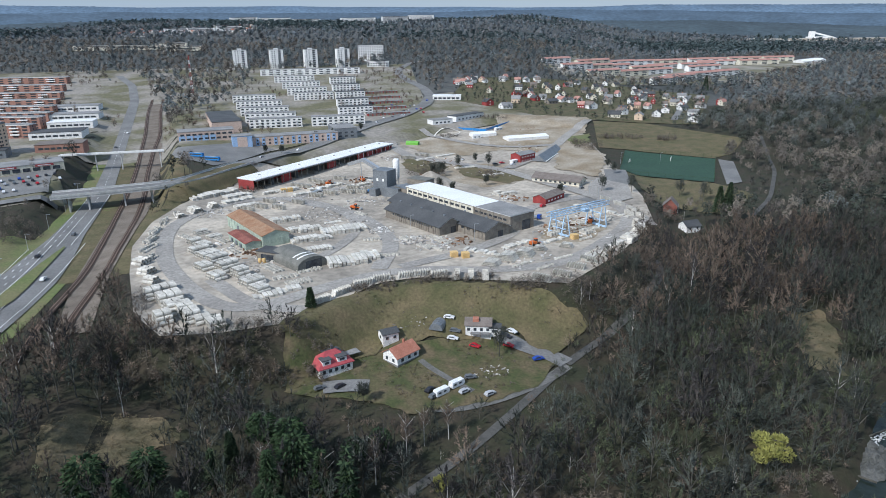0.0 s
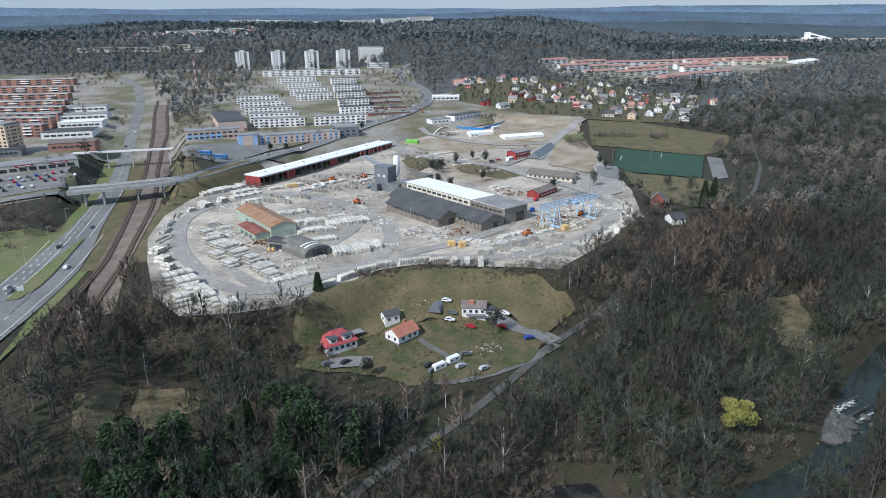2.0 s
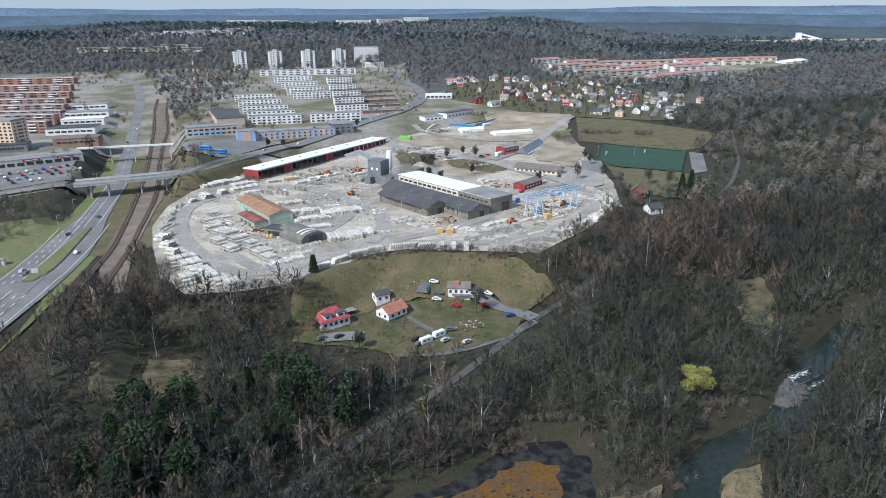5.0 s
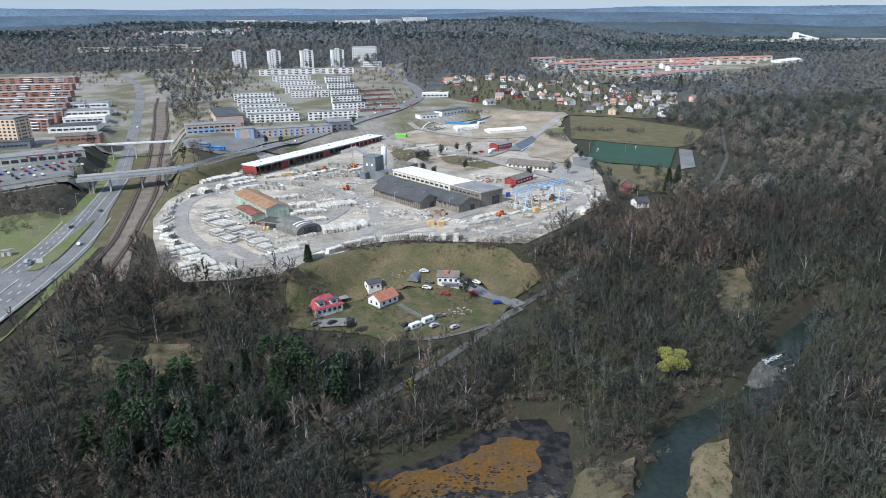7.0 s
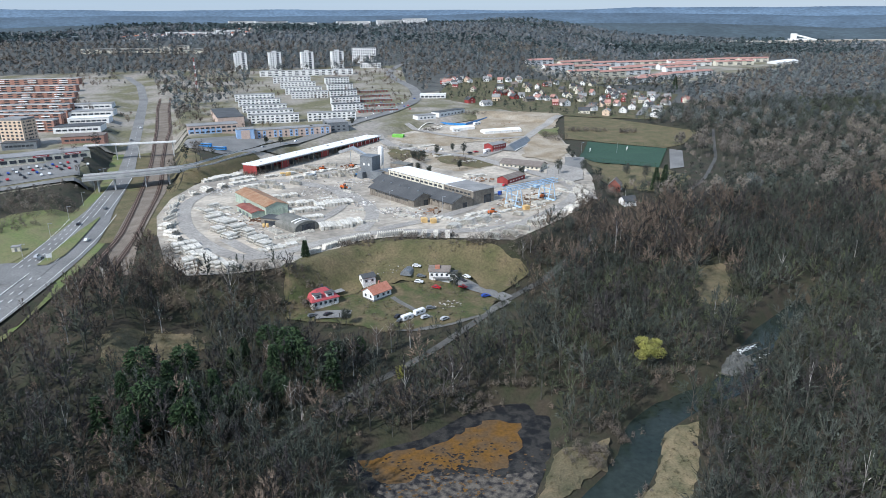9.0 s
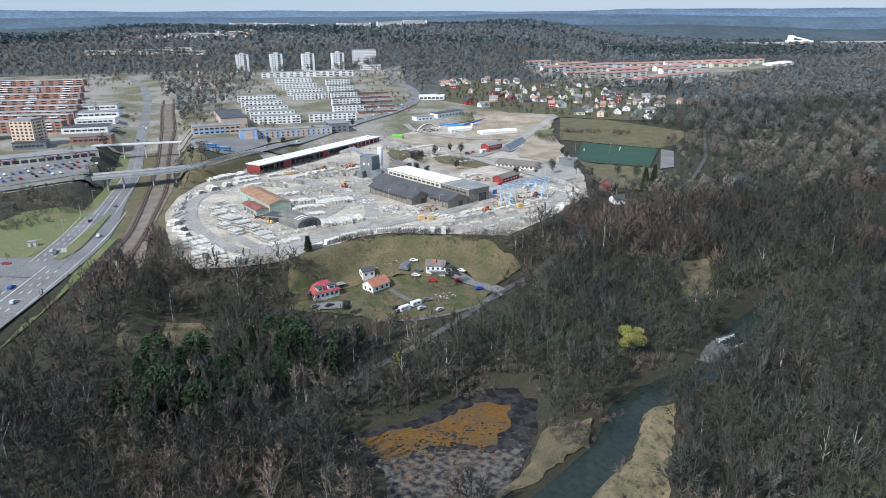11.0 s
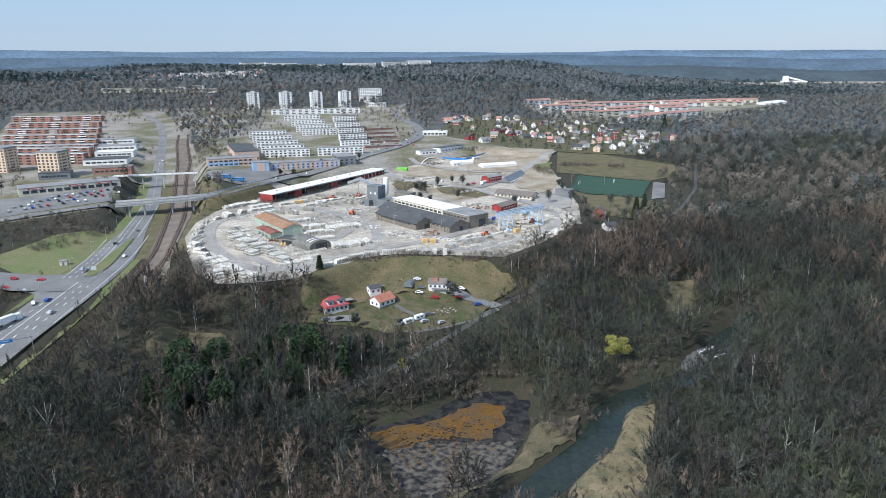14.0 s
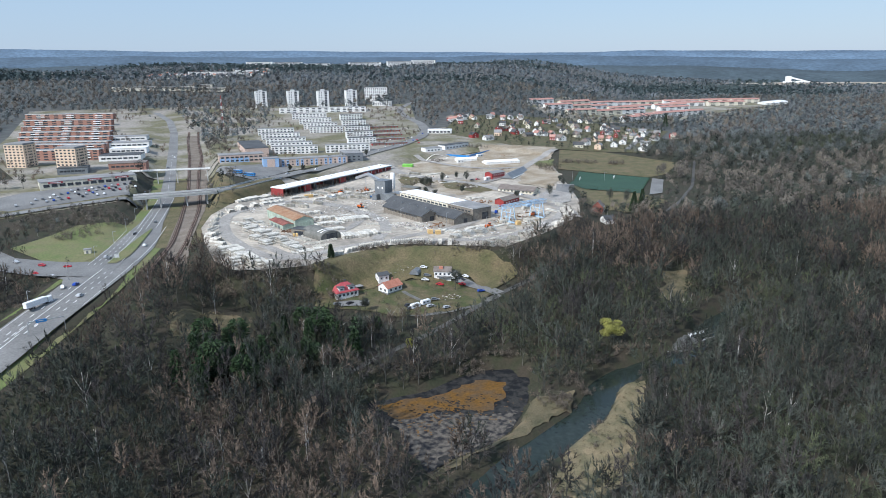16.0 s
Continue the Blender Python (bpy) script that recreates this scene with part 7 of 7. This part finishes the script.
tx, ty = tx[m], ty[m]
out = scatter(made, tx, ty, height(tx, ty), g.uniform(0.5, 1.1, len(tx)), g.uniform(0, 6, len(tx)), g.integers(0, 3, len(tx)))
tagged(new("garden_trees", wood_mesh("garden_trees", *out, TWIG_GREY)), "bare garden trees and hedges among cottages", "trees", "", "stuff")
# low bushes under and between the trees
gy, gx = np.meshgrid(np.arange(16, 300, 4.5), np.arange(-215, 400, 4.3))
px = (gx + g.uniform(-2, 2, gx.shape)).ravel()
py = (gy + g.uniform(-2, 2, gx.shape)).ravel()
m = (px > -0.5 * (py + 140) - 20) & (px < 0.9 * (py + 140) + 20) & wooded(px, py) & (g.random(len(px)) < 0.42)
px, py = px[m], py[m]
bush = [sliver_tree(950 + i, 4.2, 46, 0.12, 1.1, False, 0.42, 0.02)[1] for i in range(3)]
shade = np.sin(px / 23) + np.sin(py / 17 + px / 40) + g.normal(0, 0.6, len(px))
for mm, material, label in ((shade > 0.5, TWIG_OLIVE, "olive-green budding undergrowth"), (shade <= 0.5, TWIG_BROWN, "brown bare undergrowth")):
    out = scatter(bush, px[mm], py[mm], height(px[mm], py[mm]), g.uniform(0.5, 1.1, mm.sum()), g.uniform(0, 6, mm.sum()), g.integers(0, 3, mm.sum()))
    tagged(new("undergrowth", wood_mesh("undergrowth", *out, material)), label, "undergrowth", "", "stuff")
# standing reeds on the banks
for poly, n in ((OPEN[8], 900), (OPEN[9], 1300), (OPEN[1], 700), (OPEN[2], 500)):
    lo, hi = poly.min(0), poly.max(0)
    tx, ty = g.uniform(lo[0], hi[0], n), g.uniform(lo[1], hi[1], n)
    m = inside(tx, ty, poly) & (height(tx, ty) > WATER_Z - 0.8)
    tx, ty = tx[m], ty[m]
    stalks = [sliver_tree(985 + i, 1.6, 12, 0.06, 0.9, False, 0.5, 0.0)[1] for i in range(3)]
    out = scatter(stalks, tx, ty, height(tx, ty), g.uniform(0.6, 1.2, len(tx)), g.uniform(0, 6, len(tx)), g.integers(0, 3, len(tx)))
    tagged(new("reeds", wood_mesh("reeds", *out, REED)), "standing dead tan reeds and grass", "reeds", "", "stuff")
# tussocks on the grass slope and lawns
tx, ty = g.uniform(-30, 95, 2600), g.uniform(196, 270, 2600)
m = inside(tx, ty, OPEN[0]) & (line_near(tx, ty, np.array([(76, 217), (63, 206), (42, 200), (29, 196), (18, 197), (9, 206), (2, 216), (-6, 217)], float))[0] > 3.5) & (line_near(tx, ty, np.array([(76, 218), (70, 227), (54, 237)], float))[0] > 6) & (np.sin(tx / 6) + np.sin(ty / 5 + tx / 9) > -0.4)
tx, ty = tx[m], ty[m]
tuft = [sliver_tree(970 + i, 1.0, 14, 0.07, 0.5, False, 0.6, 0.0)[1] for i in range(3)]
mm = g.random(len(tx)) < 0.5
for sel, material, label in ((mm, DRYGRASS, "dry grass tussocks on the slope"), (~mm, SHRUB, "brown weeds and brambles on the slope")):
    out = scatter(tuft, tx[sel], ty[sel], height(tx[sel], ty[sel]) + 0.2, g.uniform(0.5, 1.6, sel.sum()), g.uniform(0, 6, sel.sum()), g.integers(0, 3, sel.sum()))
    tagged(new("tussocks", wood_mesh("tussocks", *out, material)), label, "grass", "", "stuff")
# scrub beside the bridge, in the field and along the yard's rim
for name, x, y, rx, ry, n, h in (("scrub", -205, 372, 40, 26, 260, 6), ("scrub", -190, 335, 16, 12, 60, 5), ("scrub", 205, 560, 13, 20, 90, 7), ("scrub", 250, 590, 24, 7, 80, 5), ("scrub", 290, 580, 10, 8, 50, 5), ("scrub", -66, 468, 10, 24, 70, 4), ("scrub", 55, 480, 14, 12, 60, 6), ("scrub", -35, 222, 30, 5, 70, 5), ("scrub", 100, 248, 18, 6, 60, 6), ("scrub", 132, 282, 20, 8, 70, 6), ("scrub", -92, 248, 12, 26, 100, 6), ("scrub", -74, 224, 26, 7, 100, 6), ("scrub", 88, 70, 8, 26, 40, 3), ("scrub", 92, 122, 10, 6, 40, 4), ("scrub", 76, 108, 8, 6, 40, 4), ("scrub", 112, 150, 26, 5, 70, 4), ("scrub", 5, 262, 12, 3, 34, 3), ("scrub", 34, 266, 26, 3, 60, 4), ("scrub", 150, 300, 14, 26, 80, 6), ("scrub", 112, 255, 22, 8, 80, 6), ("scrub", 182, 366, 8, 22, 60, 6), ("scrub", 30, 148, 30, 5, 80, 4), ("scrub", 72, 256, 18, 4, 50, 5), ("scrub", -30, 232, 24, 4, 60, 5), ("scrub", 160, 330, 6, 30, 50, 4), ("scrub", 62, 500, 12, 16, 50, 4), ("scrub", 100, 468, 10, 14, 40, 4), ("scrub", 96, 625, 10, 8, 24, 3), ("scrub", 150, 690, 20, 10, 40, 5), ("scrub", 46, 152, 26, 3, 70, 4), ("scrub", 18, 138, 10, 3, 24, 4), ("scrub", 100, 140, 9, 4, 36, 4), ("scrub", 148, 174, 9, 5, 36, 4)):
    a, q = g.uniform(0, 6.28, n), np.sqrt(g.random(n))
    bx, by = x + rx * q * np.cos(a), y + ry * q * np.sin(a)
    out = scatter([sliver_tree(900 + i, h, 48, 0.10, 1.3, False, 0.42, 0.05)[1] for i in range(3)], bx, by, height(bx, by), g.uniform(0.5, 1.15, n), a * 3, g.integers(0, 3, n))
    tagged(new(name, wood_mesh(name, *out, SHRUB)), "dense brown bare scrub thicket", "scrub", "", "stuff")

# pines and spruces that stand among the bare trees
rr = random.Random(77)
for i, (x, y, tall) in enumerate(((-75, 145, 17), (-74, 163, 15), (-63, 155, 16), (-60, 168, 14), (-47, 152, 15), (-66, 140, 17), (-70, 151, 15), (-55, 147, 13), (-27, 162, 17), (-22, 176, 15), (-13, 164, 14), (-31, 184, 12), (-6, 160, 12), (-20, 168, 16), (-69, 129, 15), (-53, 134, 14), (-80, 135, 14))):
    tree("pine_tree", "dark green bushy pine among bare birches", x, y, tall + 3, PINE, BARK, 300 + i, 900, 0.75, pine=bool(i % 2))
# broken film and mud flecks on the pond
for name, material, label, count, cx0, cy0, sx, sy, lift in (("scum_flecks", SCUM, "ragged flecks of orange film on the pond", 260, 34, 108, 22, 14, 0.03), ("mud_flecks", MUD, "dark mud showing through the pond film", 240, 30, 117, 20, 7, 0.05)):
    fv, ff = [], []
    for i in range(count):
        cx, cy = cx0 + rr.gauss(0, sx * 0.6), cy0 + rr.gauss(0, sy * 0.6) + 0.0
        cy += (cx - cx0) * 0.25
        if not inside(np.array([cx]), np.array([cy]), POND)[0]:
            continue
        size, first = rr.uniform(0.12, 0.7), len(fv)
        for c in range(7):
            a = c * 0.9
            fv.append((cx + math.cos(a) * size * rr.uniform(0.5, 1.5), cy + math.sin(a) * size * rr.uniform(0.4, 1.0), WATER_Z + lift + 0.003 * (i % 9)))
        ff.append(tuple(range(first, first + 7)))
    tagged(new(name, rows_mesh(name, np.array(fv), ff, material)), label, "pond film", "", "stuff")

# weir: rocks and broken white water
rr = random.Random(31)
for i in range(40):
    a, q = rr.uniform(0, 6.28), rr.random() ** 0.5
    x, y = 160 + 15 * q * math.cos(a), 160 + 9 * q * math.sin(a) + (rr.random() * 8)
    bm = bmesh.new()
    bmesh.ops.create_icosphere(bm, subdivisions=2, radius=1)
    for vv in bm.verts:
        vv.co *= 1 + 0.3 * noise.noise(vv.co * 1.7 + Vector((i * 3.1, 0, 0)))
    me = bpy.data.meshes.new("rock")
    bm.to_mesh(me)
    bm.free()
    me.materials.append(ROCK)
    s = rr.uniform(0.5, 1.7)
    ob = tagged(new("rock", me), "rugged grey rock at the weir", "rock", "weir rocks")
    ob.matrix_world = pose(x, y, WATER_Z + 0.2 * s + (0.8 if q < 0.5 else 0), 0, 0, rr.uniform(0, 360)) @ Matrix.Diagonal((s * 1.4, s, s * 0.7, 1))
# rocky islet with a grassy back
bm = bmesh.new()
bmesh.ops.create_grid(bm, x_segments=44, y_segments=30, size=1)
for vv in bm.verts:
    p = vv.co.copy()
    q = p.length * (1 + 0.22 * noise.noise(p * 2.3 + Vector((4, 7, 1))))
    ridged = abs(noise.noise(Vector((p.x * 4, p.y * 7, 3)))) * 0.9 + noise.noise(p * 11) * 0.25
    vv.co = Vector((p.x * 13, p.y * 10, -0.9 + 2.4 * max(0.0, 1 - q ** 2) ** 0.7 + ridged * 2.6 * max(0.0, 1.1 - q)))
me = bpy.data.meshes.new("rock_islet")
bm.to_mesh(me)
bm.free()
me.materials.append(ROCK)
ob = tagged(new("rock_islet", me), "low weathered grey rock islet beside the weir", "rock")
ob.matrix_world = pose(157, 163, WATER_Z, 0, 0, 20)
# broken white water in ragged flecks along two chutes
fv, ff = [], []
for (ax, ay), (bx, by), wide, count in (((163, 170), (178, 176), 1.5, 120), ((170, 164), (179, 168), 0.9, 45), ((147, 154), (149, 161), 0.7, 30)):
    for i in range(count):
        k, off = rr.random(), rr.gauss(0, wide * 0.6)
        cx, cy = ax + (bx - ax) * k + off * 0.4, ay + (by - ay) * k + off
        size, first = rr.uniform(0.12, 0.5), len(fv)
        lift = WATER_Z + 0.35 + rr.uniform(0, 0.3)
        for c in range(6):
            a = c * 1.047 + rr.uniform(-0.3, 0.3)
            fv.append((cx + math.cos(a) * size * rr.uniform(0.6, 1.5), cy + math.sin(a) * size * rr.uniform(0.3, 0.7), lift + rr.uniform(-0.12, 0.12)))
        fv.append((cx, cy, lift + 0.22))
        ff += [(first + c, first + (c + 1) % 6, first + 6) for c in range(6)]
tagged(new("weir_foam", rows_mesh("weir_foam", np.array(fv), ff, FOAM)), "white broken water over the weir", "water", "", "stuff")
# weathered beams of the old weir
for (ax, ay), (bx, by) in (((163, 172.5), (181, 178)), ((166, 165.5), (181, 172)), ((145, 160), (152, 152))):
    long_ = math.hypot(bx - ax, by - ay)
    r = root("weir_beam", (ax + bx) / 2, (ay + by) / 2, math.degrees(math.atan2(by - ay, bx - ax)), "dark wet timber beam across the weir", "beam", "weir beams", z=WATER_Z + 0.5)
    block("beam", r, BARK, (0, 0, 0), (long_, 0.45, 0.5))
